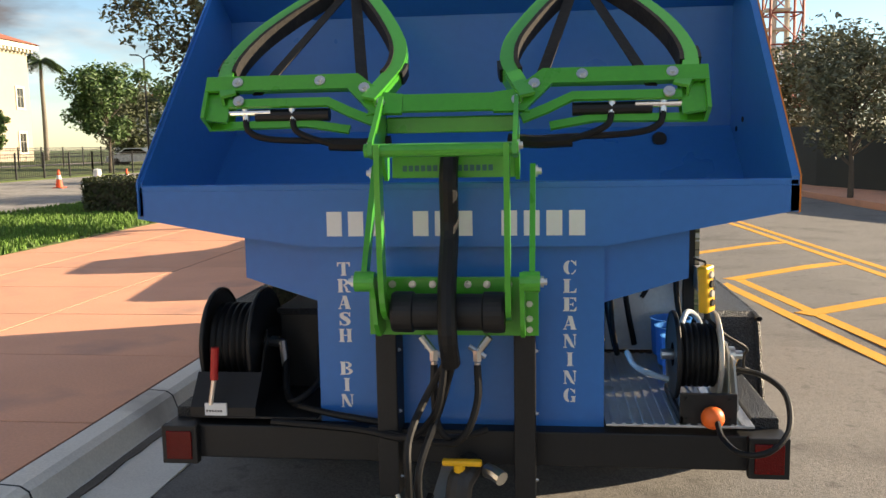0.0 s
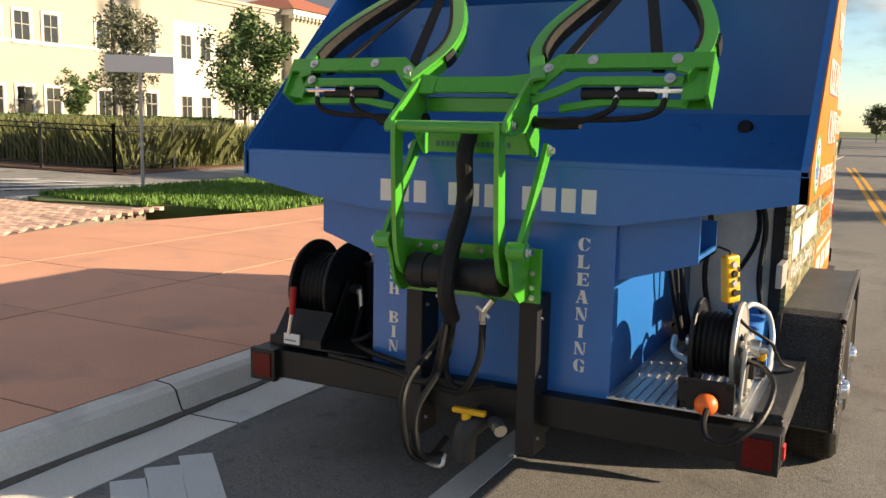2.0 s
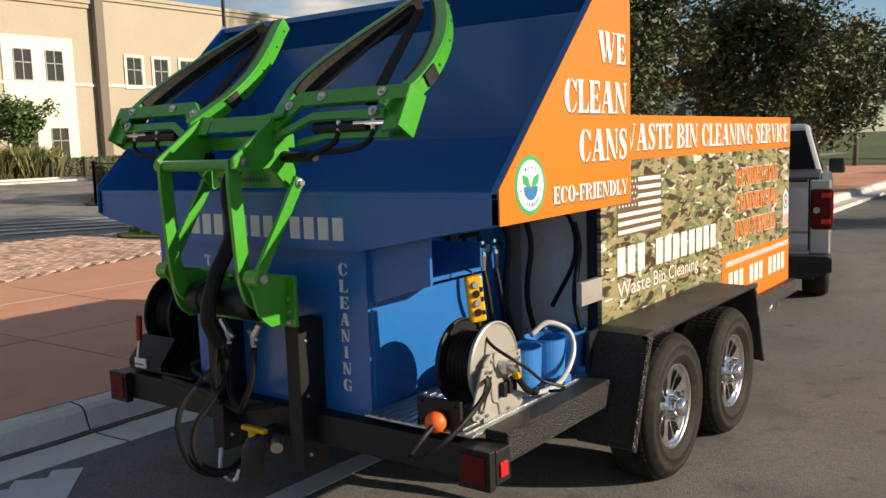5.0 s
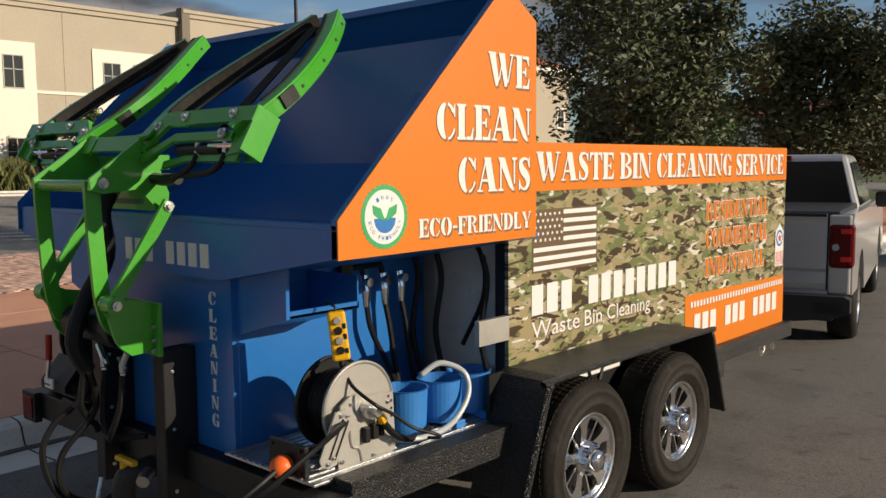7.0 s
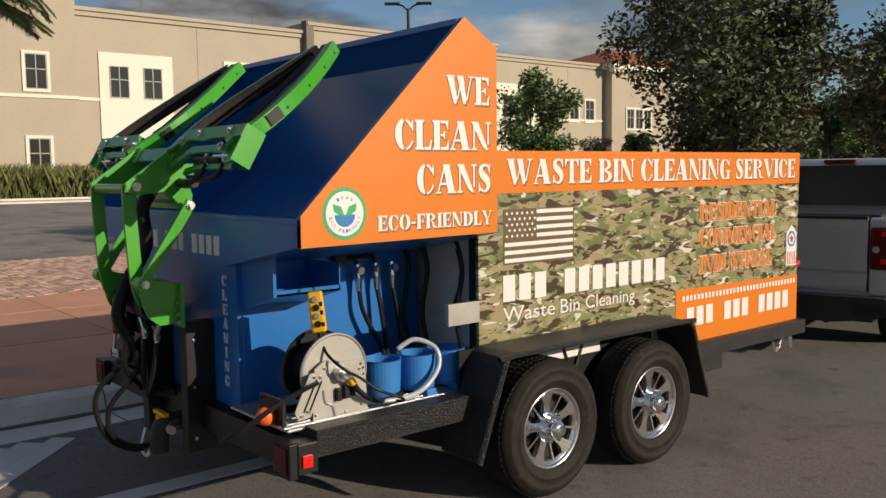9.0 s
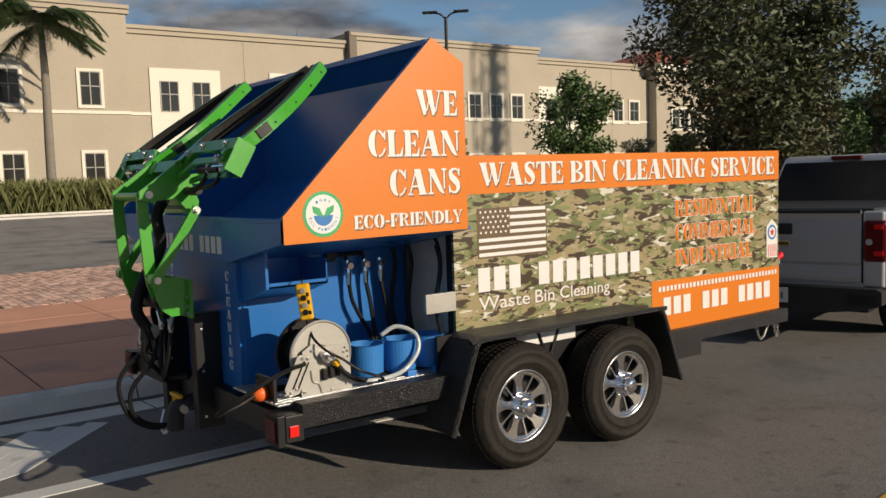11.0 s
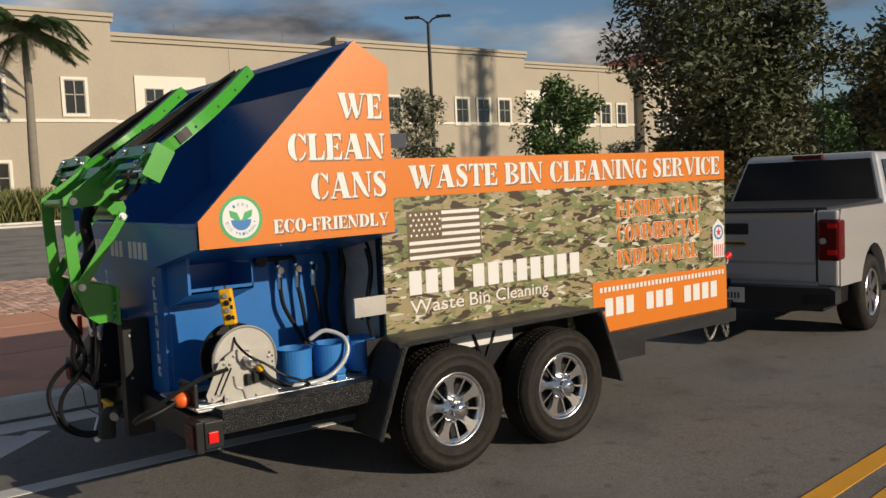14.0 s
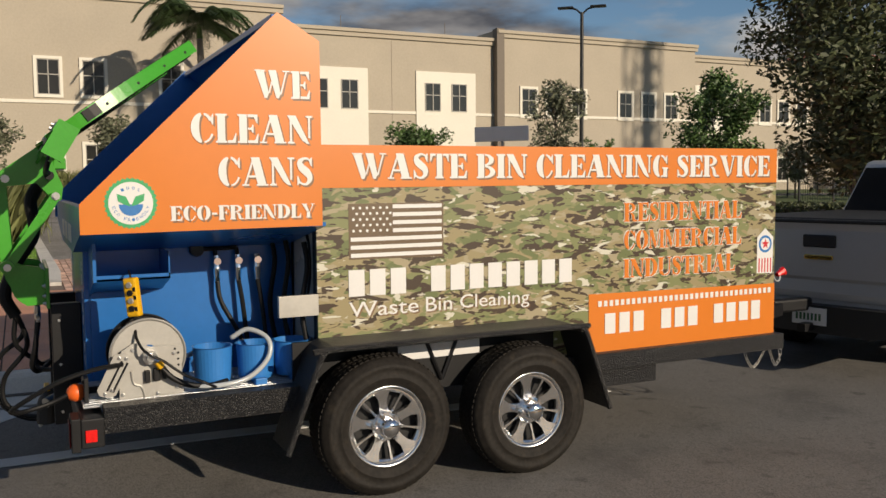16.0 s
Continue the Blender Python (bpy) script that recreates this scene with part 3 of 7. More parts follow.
# side walls: outlines in y and z
outline = [(0.03, 1.37), (0.03, 1.50), (0.935, 2.40), (1.14, 2.275), (1.14, 1.38)]
for nm, xa, xb in (("hopper_side", -1.28, -1.255), ("hopper_side", 1.205, 1.235)):
    bm = B()
    prism(bm, outline, "x", xa, xb)
    part(nm, bm, BLUE, trailer)
# inside: lower well, inclined back wall, upper hood
bm = B()
prism(bm, [(0.06, 1.40), (0.75, 1.43), (1.12, 1.70), (1.12, 2.26), (0.93, 2.385), (0.93, 2.40), (1.14, 2.275), (1.14, 1.38), (0.06, 1.38)], "x", -1.255, 1.205)
part("hopper_back", bm, BLUE, trailer, "blue inclined back wall inside the hopper")
bm = B()
box(bm, (-1.255, 0.915, 2.368), (1.205, 0.937, 2.399), 0.004)
part("hopper_hood", bm, BLUE, trailer, "blue stiffener along the hopper's top edge")
for yy, zz in ((0.85, 1.72), (0.98, 1.68)):
    bm = B()
    lathe(bm, [(0, -0.003), (0.012, -0.003), (0.012, 0.003), (0, 0.003)], 10, Matrix.Translation((1.203, yy, zz)))
    part("hopper_rivet", bm, DARKGAP, trailer)
bm = B()
lathe(bm, [(0, -0.02), (0.03, -0.02), (0.034, 0.0), (0.034, 0.02), (0, 0.02)], 20, pose(0.86, 1.02, 1.64, 0, 0, 90))
part("drain_hole", bm, DARKGAP, trailer, "round dark drain in the hopper wall")

# wash tank column below the hopper
bm = B()
prism(bm, [(-0.575, 1.26), (0.545, 1.26), (0.545, 0.525), (-0.575, 0.525)], "y", 0.075, 0.10)
box(bm, (-0.575, 0.10, 0.525), (0.545, 1.18, 1.40), 0.008)
part("wash_tank", bm, BLUE, trailer, "blue steel wash tank below the hopper")
for sgn in (-1, 1):
    bm = B()
    xi, xo = (-0.575, -0.87) if sgn < 0 else (0.545, 0.86)
    prism(bm, [(xi, 1.25), (xo, 1.31), (xo, 1.115), (xi, 1.02)], "y", 0.10, 0.116)
    wg = part("tank_wing", bm, BLUE, trailer, "blue folded wing of the wash tank")
    bm = B()
    prism(bm, [(xi, 1.03), (xo, 1.118), (xo, 1.128), (xi, 1.042)], "y", 0.116, 0.462)
    box(bm, (min(xo, xo - sgn * 0.012), 0.116, 1.118), (max(xo, xo - sgn * 0.012), 0.462, 1.145))
    prism(bm, [(xi, 1.04), (xo, 1.12), (xo, 1.25), (xi, 1.25)], "y", 0.455, 0.462)
    part("wing_tray", bm, BLUE, wg, "open tray with a folded lip")

# rear beam, side rails and deck
bm = B()
box(bm, (-1.193, 0.0, 0.40), (1.215, 0.10, 0.535), 0.006)
part("rear_beam", bm, BLACK, trailer, "black steel rear beam")
for xa, xb, lab in ((1.10, 1.205, "black textured side rail"), (-1.193, -1.10, "black textured side rail")):
    bm = B()
    box(bm, (xa, 0.10, 0.455), (xb, 1.05, 0.576), 0.005)
    part("side_rail", bm, BEDLINER, trailer, lab)
for xa, xb in ((1.05, 1.135), (-1.19, -1.105)):
    bm = B()
    box(bm, (xa, 2.5, 0.445), (xb, 4.41, 0.548), 0.005)
    box(bm, (xa - 0.1, 2.6, 0.335), (xb - 0.02, 3.34, 0.447), 0.005)
    part("side_rail", bm, BEDLINER, trailer)
bm = B()
box(bm, (-1.15, 4.30, 0.44), (1.10, 4.41, 0.546), 0.005)
for y in (0.7, 1.4, 2.4, 3.2):
    box(bm, (-1.12, y, 0.42), (1.07, y + 0.06, 0.50))
box(bm, (-0.5, 0.1, 0.40), (-0.4, 4.3, 0.5))
box(bm, (0.34, 0.1, 0.40), (0.44, 4.3, 0.5))
part("chassis", bm, BLACK, trailer, "black chassis crossmembers")
for xa, xb, mt, lab in ((0.55, 1.098, ALUM, "bright aluminium plank deck"), (-1.098, -0.58, BLACK, "black deck plate")):
    bm = B()
    box(bm, (xa, 0.02, 0.556), (xb, 1.15, 0.566), 0.002)
    part("deck_plate", bm, mt, trailer, lab)
bm = B()
for i in range(13):
    x = 0.57 + i * 0.04
    box(bm, (x, 0.022, 0.565), (x + 0.014, 1.148, 0.571), 0.002)
tagged(part("deck_ribs", bm, ALUM, trailer), kind="stuff")

# lights on the beam
for xa, xb in ((-1.200, -1.055), (1.065, 1.212)):
    bm = B()
    box(bm, (xa, -0.04, 0.385), (xb, 0.0, 0.54), 0.004)
    lamp = part("tail_light", bm, BLACK, trailer, "black framed square tail light")
    bm = B()
    box(bm, (xa + 0.02, -0.048, 0.405), (xb - 0.02, -0.039, 0.52), 0.004)
    part("lens", bm, RED, lamp, "dark red lens")
bm = B()
box(bm, (1.213, 0.018, 0.43), (1.225, 0.068, 0.485), 0.003)
part("side_marker", bm, MARKER, trailer, "red side marker light")

# poly water tank and pump bay bulkhead behind the deck
bm = B()
box(bm, (-1.0, 1.22, 0.60), (0.98, 2.4, 1.72), 0.12)
part("water_tank", bm, POLY, trailer, "beige plastic water tank", smooth=True)
bm = B()
box(bm, (1.0, 1.16, 0.56), (1.06, 1.20, 1.75), 0.003)
part("panel_post", bm, BLACK, trailer)

# side panels
for nm, xa, xb in (("side_panel", 1.055, 1.077), ("side_panel", -1.135, -1.113)):
    bm = B()
    prism(bm, [(1.16, 0.56), (4.37, 0.545), (4.37, 1.785), (1.16, 1.775)], "x", xa, xb)
    pnl = part(nm, bm, CAMO, trailer, "camouflage printed side panel")
    if xa > 0:
        panel = pnl
bm = B()
box(bm, (-1.113, 4.34, 0.545), (1.055, 4.37, 1.785), 0.003)
box(bm, (-1.113, 1.2, 1.755), (1.055, 4.34, 1.775), 0.003)
part("tank_cover", bm, BLACK, trailer, "black cover and front wall of the tank bay")
bm = B()
prism(bm, [(1.16, 1.562), (4.372, 1.565), (4.372, 1.788), (1.16, 1.784)], "x", 1.0765, 1.0795)
part("orange_band", bm, ORANGE, panel, "orange vinyl band")
bm = B()
prism(bm, [(2.853, 0.548), (4.372, 0.546), (4.372, 0.885), (2.853, 0.905)], "x", 1.0765, 1.0795)
part("orange_block", bm, ORANGE, panel, "orange vinyl block")
# orange side of the hopper
bm = B()
prism(bm, [(0.028, 1.368), (0.028, 1.502), (0.935, 2.403), (1.142, 2.277), (1.142, 1.378)], "x", 1.2335, 1.2395)
hop = part("hopper_side_vinyl", bm, ORANGE, trailer, "orange vinyl on the hopper's side")
bm = B()
sweep(bm, [(-1.268, 0.028, 1.37), (-1.268, 0.026, 1.502), (-1.268, 0.935, 2.404), (-1.268, 1.142, 2.28), (-1.268, 1.145, 1.38)], 0.01, 6, flat=(0.026, 0.005))
part("hopper_edge", bm, BLUE, trailer)

SHADE = mat("letter_shadow_print", (0.20, 0.115, 0.06), 0.4)


# heavy stencil letters in a box one high: stems with slab serifs, crescents and slanted strokes, parted by narrow gaps
THICK, THIN, SERIF, CUT = 0.275, 0.095, 0.065, 0.032


def quad(x0, z0, x1, z1):
    return [(x0, z0), (x1, z0), (x1, z1), (x0, z1)]


def stem(x0, x1, top=True, foot=True, out=SERIF, z0=0.0, z1=1.0, left=True, right=True):
    """An upright stroke with thin slab serifs."""
    a, c = (out if left else 0.0), (out if right else 0.0)
    pts = [(x0 - a, z0), (x1 + c, z0), (x1 + c, z0 + 0.055), (x1, z0 + 0.085)] if foot else [(x0, z0), (x1, z0)]
    pts += [(x1, z1 - 0.085), (x1 + c, z1 - 0.055), (x1 + c, z1), (x0 - a, z1), (x0 - a, z1 - 0.055), (x0, z1 - 0.085)] if top else [(x1, z1), (x0, z1)]
    if foot:
        pts += [(x0, z0 + 0.085), (x0 - a, z0 + 0.055)]
    clean = [q for i, q in enumerate(pts) if q != pts[i - 1]]
    return clean


def slant(xa, xb, w, z0=0.0, z1=1.0):
    """A leaning stroke from its foot to its top, of one level width."""
    return [(xa, z0), (xa + w, z0), (xb + w, z1), (xb, z1)]


def crescent(cx, cz, ax, az, thick, thin, a0, a1, n=14):
    """Part of a ring that is thick at its sides and thin above and below."""
    arc = [radians(a0 + (a1 - a0) * i / n) for i in range(n + 1)]
    outer = [(cx + ax * math.cos(t), cz + az * math.sin(t)) for t in arc]
    inner = [(cx + (ax - thick) * math.cos(t), cz + (az - thin) * math.sin(t)) for t in arc]
    return outer + inner[::-1]


def stroke(pts, widths):
    """A curved stroke of changing width."""
    mid = curve_points(pts, 4)
    w = curve_points([(v, 0) for v in widths], 4)
    out, back = [], []
    for i, q in enumerate(mid):
        u, v = mid[max(i - 1, 0)], mid[min(i + 1, len(mid) - 1)]
        dx, dz = v[0] - u[0], v[1] - u[1]
        k = math.hypot(dx, dz)
        h = w[i][0] / 2
        out.append((q[0] - dz / k * h, q[1] + dx / k * h))
        back.append((q[0] + dz / k * h, q[1] - dx / k * h))
    return out + back[::-1]


def curve_points(pts, steps):
    return [(v.x, v.y) for v in smooth_path([(a, c, 0) for a, c in pts], steps)]


def arms(x0, x1, zs):
    """The level arms of E, F and L: (height, tick up or down)."""
    out = []
    for z, tick in zs:
        if z > 0.9:
            out.append([(x0, 1 - THIN), (x1 - 0.13, 1 - THIN), (x1 - 0.03, 1 - tick), (x1, 1 - tick), (x1, 1), (x0, 1)])
        elif z < 0.1:
            out.append([(x0, 0), (x1, 0), (x1 + 0.03, tick), (x1, tick), (x1 - 0.11, THIN), (x0, THIN)])
        else:
            out.append([(x0, z - 0.035), (x1 - 0.24, z - 0.035), (x1 - 0.19, z - 0.14), (x1 - 0.15, z - 0.14), (x1 - 0.15, z + 0.14), (x1 - 0.19, z + 0.14), (x1 - 0.24, z + 0.035), (x0, z + 0.035)])
    return out


def letter_shapes(ch):
    """Width of a capital and the outlines of its strokes."""
    s0, s1 = SERIF, SERIF + THICK
    g = s1 + CUT
    if ch == "I":
        return 0.405, [stem(s0, s1)]
    if ch == "L":
        return 0.74, [stem(s0, s1)] + [arms(g + 0.05, 0.71, ((0, 0.34),))[0]]
    if ch == "E":
        return 0.76, [stem(s0, s1, right=False)] + arms(g, 0.73, ((1, 0.30), (0.5, 0), (0, 0.33)))
    if ch == "F":
        return 0.72, [stem(s0, s1)] + arms(g + 0.03, 0.72, ((1, 0.32), (0.5, 0)))
    if ch == "T":
        m = 0.40
        right = [(m + 0.155, 1), (0.80, 1), (0.80, 0.68), (0.77, 0.68), (0.68, 1 - THIN), (m + 0.155, 1 - THIN)]
        return 0.80, [stem(m - 0.12, m + 0.12, top=False), right, [(0.80 - x, z) for x, z in right][::-1]]
    if ch == "H":
        return 0.98, [stem(s0, s1), stem(0.98 - s1, 0.98 - s0), quad(g, 0.46, 0.98 - g, 0.54)]
    if ch == "N":
        return 0.98, [stem(0.10, 0.18, top=False, out=0.09), [(0.0, 1), (0.33, 1), (0.84, 0.0), (0.74, 0.0), (0.56, 0.12)], stem(0.80, 0.88, foot=False, out=0.09, z0=0.20)]
    if ch == "M":
        return 1.16, [stem(0.09, 0.16, top=False, out=0.08), [(0.02, 1), (0.30, 1), (0.56, 0.22), (0.52, 0.02), (0.46, 0.02)], slant(0.59, 0.79, 0.06, 0.14), stem(0.86, 1.09, out=0.06)]
    if ch == "A":
        return 0.98, [slant(0.075, 0.385, 0.075, 0.05, 0.93), quad(0.0, 0, 0.26, 0.055), slant(0.58, 0.335, 0.32, 0.05, 1.0), quad(0.53, 0, 0.98, 0.055), quad(0.25, 0.29, 0.54, 0.365)]
    if ch == "V":
        return 0.96, [[(0.06, 0.945), (0.36, 0.945), (0.60, 0.12), (0.50, 0.0), (0.45, 0.0)], quad(0.0, 0.95, 0.43, 1.0), slant(0.585, 0.79, 0.07, 0.14, 0.945), quad(0.68, 0.95, 0.96, 1.0)]
    if ch == "W":
        return 1.36, [[(0.04, 0.945), (0.36, 0.945), (0.53, 0.16), (0.46, 0.0), (0.36, 0.0)], quad(0.0, 0.95, 0.40, 1.0), slant(0.51, 0.66, 0.06, 0.18, 0.70), [(0.52, 1.0), (0.83, 1.0), (0.99, 0.16), (0.92, 0.0), (0.82, 0.0)], slant(0.965, 1.19, 0.065, 0.14, 0.945), quad(1.08, 0.95, 1.36, 1.0)]
    if ch == "Y":
        return 0.94, [[(0.05, 0.945), (0.34, 0.945), (0.53, 0.46), (0.34, 0.46)], quad(0.0, 0.95, 0.40, 1.0), slant(0.575, 0.77, 0.07, 0.47, 0.945), quad(0.66, 0.95, 0.94, 1.0), stem(0.355, 0.59, top=False, z1=0.43)]
    if ch in "CG":
        body = [crescent(0.42, 0.5, 0.40, 0.515, 0.29, 0.08, 97, 263), crescent(0.46, 0.5, 0.36, 0.515, 0.12, 0.085, 32, 86, 8)]
        body.append([(0.775, 0.99), (0.81, 0.99), (0.81, 0.62), (0.77, 0.62), (0.70, 0.78)])
        if ch == "C":
            return 0.84, body + [crescent(0.46, 0.5, 0.37, 0.515, 0.07, 0.07, 274, 336, 8)]
        return 0.92, body + [crescent(0.46, 0.5, 0.33, 0.515, 0.07, 0.07, 274, 316, 6), stem(0.60, 0.81, foot=False, z0=0.0, z1=0.44)]
    if ch == "O":
        return 0.90, [crescent(0.43, 0.5, 0.42, 0.515, 0.28, 0.08, 96, 264), crescent(0.47, 0.5, 0.42, 0.515, 0.28, 0.08, -84, 84)]
    if ch == "D":
        return 0.90, [stem(s0, s1, right=False), crescent(g, 0.5, 0.88 - g, 0.5, 0.28, 0.085, -90, 90)]
    if ch == "U":
        return 0.94, [stem(s0, s1, foot=False, z0=0.30), crescent(0.47, 0.28, 0.395, 0.29, 0.235, 0.085, 180, 266, 8), crescent(0.49, 0.28, 0.345, 0.29, 0.075, 0.08, 274, 360, 8), stem(0.765, 0.835, foot=False, z0=0.28, out=0.09)]
    if ch == "B":
        return 0.86, [stem(s0, s1, right=False), crescent(g, 0.755, 0.78 - g, 0.245, 0.22, 0.07, -90, 90), crescent(g, 0.26, 0.84 - g, 0.26, 0.235, 0.075, -90, 90)]
    if ch == "R":
        return 0.94, [stem(s0, s1), crescent(g, 0.75, 0.80 - g, 0.25, 0.22, 0.07, -90, 90), [(0.42, 0.475), (0.58, 0.475), (0.70, 0.36), (0.76, 0.10), (0.93, 0.06), (0.94, 0.0), (0.70, 0.0), (0.58, 0.08), (0.54, 0.34)]]
    if ch == "S":
        body = stroke([(0.60, 0.86), (0.47, 0.955), (0.30, 0.955), (0.165, 0.84), (0.21, 0.665), (0.36, 0.53), (0.505, 0.39), (0.54, 0.20), (0.42, 0.05), (0.26, 0.045), (0.12, 0.13)], [0.07, 0.08, 0.10, 0.19, 0.26, 0.29, 0.26, 0.19, 0.10, 0.08, 0.07])
        return 0.70, [body, [(0.60, 1.0), (0.64, 1.0), (0.64, 0.68), (0.60, 0.68), (0.53, 0.84)], [(0.05, 0.0), (0.09, 0.0), (0.17, 0.14), (0.09, 0.34), (0.05, 0.34)]]
    return 0.42, [quad(0.04, 0.36, 0.38, 0.50)]


def glyph(ch, w, h, depth):
    """One stencil letter, corner at the origin, facing -y."""
    b = B()
    width, shapes = letter_shapes(ch)
    for i, pts in enumerate(shapes):
        prism(b, [(x * w / width, z * h) for x, z in pts], "y", -depth - 0.0001 * i, 0.0)
    return b


def stencil(text, y0, z0, width, height, x, parent, material=WHITE, shadow=True, at=side, shade=SHADE, drops=(0.009,)):
    step = 0.045
    wide = [0.34 if c == " " else letter_shapes(c)[0] for c in text]
    unit = width / sum(v + step for v in wide)
    y = 0.0
    for ch, v in zip(text, wide):
        if ch != " ":
            b = glyph(ch, v * unit, height, 0.0022)
            bmesh.ops.transform(b, matrix=at(x + 0.0012, y0 + y, z0), verts=b.verts)
            lt = part("letter", b, material, parent)
            for k, drop in enumerate(drops if shadow else ()):
                s = glyph(ch, v * unit, height, 0.0004 + 0.0008 * k)
                bmesh.ops.transform(s, matrix=at(x, y0 + y + drop, z0 - drop), verts=s.verts)
                part("letter_shadow", s, shade, lt)
        y += (v + step) * unit


stencil("WE", 0.82, 1.995, 0.275, 0.132, 1.2395, hop)
stencil("CLEAN", 0.515, 1.78, 0.59, 0.135, 1.2395, hop)
stencil("CANS", 0.635, 1.578, 0.47, 0.135, 1.2395, hop)
stencil("ECO-FRIENDLY", 0.415, 1.420, 0.69, 0.068, 1.2395, hop)
stencil("WASTE BIN CLEANING SERVICE", 1.36, 1.607, 2.95, 0.135, 1.0795, panel)
stencil("RESIDENTIAL", 3.11, 1.335, 0.96, 0.115, 1.077, panel, ORANGE, shade=WHITE, drops=(-0.004, 0.004))
stencil("COMMERCIAL", 3.11, 1.165, 0.96, 0.115, 1.077, panel, ORANGE, shade=WHITE, drops=(-0.004, 0.004))
stencil("INDUSTRIAL", 3.11, 0.99, 0.91, 0.115, 1.077, panel, ORANGE, shade=WHITE, drops=(-0.004, 0.004))
for word, y0, w, z0, h in (("Waste", 0.0, 0.40, 0.881, 0.079), ("Bin", 0.445, 0.16, 0.881, 0.079), ("Cleaning", 0.655, 0.45, 0.860, 0.100)):
    letters(word, panel, SHADE, side(1.077, 1.338 + y0, z0 - 0.008), w, h, "word_shadow", 0.0, 0.0008)
    letters(word, panel, WHITE, side(1.078, 1.33 + y0, z0), w, h, "word", 0.0, 0.0012)
bars(panel, WHITE, side(1.0775, 1.33, 0.99), 1.43, 0.14, 12, (3,), "name_bars", fill=0.74)
bars(panel, WHITE, side(1.0800, 2.97, 0.655), 1.30, 0.125, 12, (3, 7), "number_bars", fill=0.72)
bars(panel, WHITE, side(1.0800, 2.92, 0.825), 1.43, 0.035, 34, (), "address_bar")

# flag on the panel
bm = B()
prism(bm, [(1.335, 1.185), (1.885, 1.18), (1.885, 1.48), (1.335, 1.478)], "x", 1.0768, 1.0782)
flag = part("flag_print", bm, FLAG_BROWN, panel, "subdued brown and white striped flag")
bm = B()
for i in range(7):
    z = 1.195 + i * 0.0425
    y0 = 1.345 if i < 3 else 1.585
    box(bm, (1.0782, y0, z), (1.0792, 1.875, z + 0.021))
for r in range(5):
    for c in range(6):
        lathe(bm, [(0, 0), (0.0085, 0), (0, 0.001)], 5, Matrix.Translation((1.0783, 1.362 + c * 0.038 + (0.019 if r % 2 else 0), 1.335 + r * 0.03)))
part("flag_stripes", bm, WHITE, flag)
# round badge
bm = B()
n = 64
prism(bm, [(0.245 + (0.125 if k % 2 else 0.117) * 0.93 * math.cos(2 * math.pi * k / n), 1.505 + (0.125 if k % 2 else 0.117) * 0.93 * math.sin(2 * math.pi * k / n)) for k in range(n)], "x", 1.2395, 1.2405)
badge = part("round_badge", bm, BADGE_G, hop, "round green and white badge with leaves")


def disc(name, y, z, r0, material, x, parent, sy=1.0, a0=0.0, a1=360.0):
    b = B()
    k = 32
    pts = [(y + r0 * sy * math.cos(radians(a0 + (a1 - a0) * i / k)), z + r0 * math.sin(radians(a0 + (a1 - a0) * i / k))) for i in range(k + (0 if a1 - a0 == 360 else 1))]
    prism(b, pts, "x", x, x + 0.0008)
    return part(name, b, material, parent)


disc("badge_face", 0.245, 1.505, 0.096, WHITE, 1.2405, badge)
disc("badge_water", 0.245, 1.50, 0.052, BADGE_B, 1.2413, badge, 1.0, 180, 360)
for sg in (-1, 1):
    b = B()
    prism(b, [(0.245, 1.49), (0.245 + sg * 0.02, 1.535), (0.245 + sg * 0.06, 1.548), (0.245 + sg * 0.055, 1.515), (0.245 + sg * 0.03, 1.5)], "x", 1.2421, 1.2428)
    part("badge_leaf", b, BADGE_G, badge)
for txt, a0, a1, rad in (("ECO FRIENDLY", 195, 345, 0.076), ("100%", 120, 60, 0.068)):
    for i, ch in enumerate(txt):
        if ch == " ":
            continue
        a = radians(a0 + (a1 - a0) * i / (len(txt) - 1))
        up = math.degrees(a) + (90 if a0 > 180 else -90)
        letters(ch, badge, BADGE_B, Matrix.Translation((1.2413, 0.245 + rad * math.cos(a), 1.505 + rad * math.sin(a))) @ pose(0, 0, 0, 0, 0, 90) @ pose(0, 0, 0, 0, -up, 0) @ pose(-0.006, 0, -0.006), 0.012, 0.014, "badge_lettering", 0.0, 0.0008)
# small shield at the panel's front end
b = B()
prism(b, [(4.21, 0.96), (4.35, 0.955), (4.355, 1.20), (4.28, 1.26), (4.21, 1.20)], "x", 1.077, 1.0782)
shield = part("shield_badge", b, WHITE, panel, "white shield badge with a red star")
disc("shield_ring", 4.282, 1.155, 0.058, BADGE_B, 1.0782, shield)
disc("shield_centre", 4.282, 1.155, 0.042, WHITE, 1.079, shield)
b = B()
prism(b, [(4.282 + (0.036 if k % 2 == 0 else 0.015) * math.sin(2 * math.pi * k / 10), 1.155 + (0.036 if k % 2 == 0 else 0.015) * math.cos(2 * math.pi * k / 10)) for k in range(10)], "x", 1.0798, 1.0804)
part("shield_star", b, BADGE_R, shield)
b = B()
for i in range(5):
    box(b, (1.0782, 4.225 + i * 0.026, 0.965), (1.079, 4.235 + i * 0.026, 1.06))
part("shield_stripes", b, BADGE_R, shield)

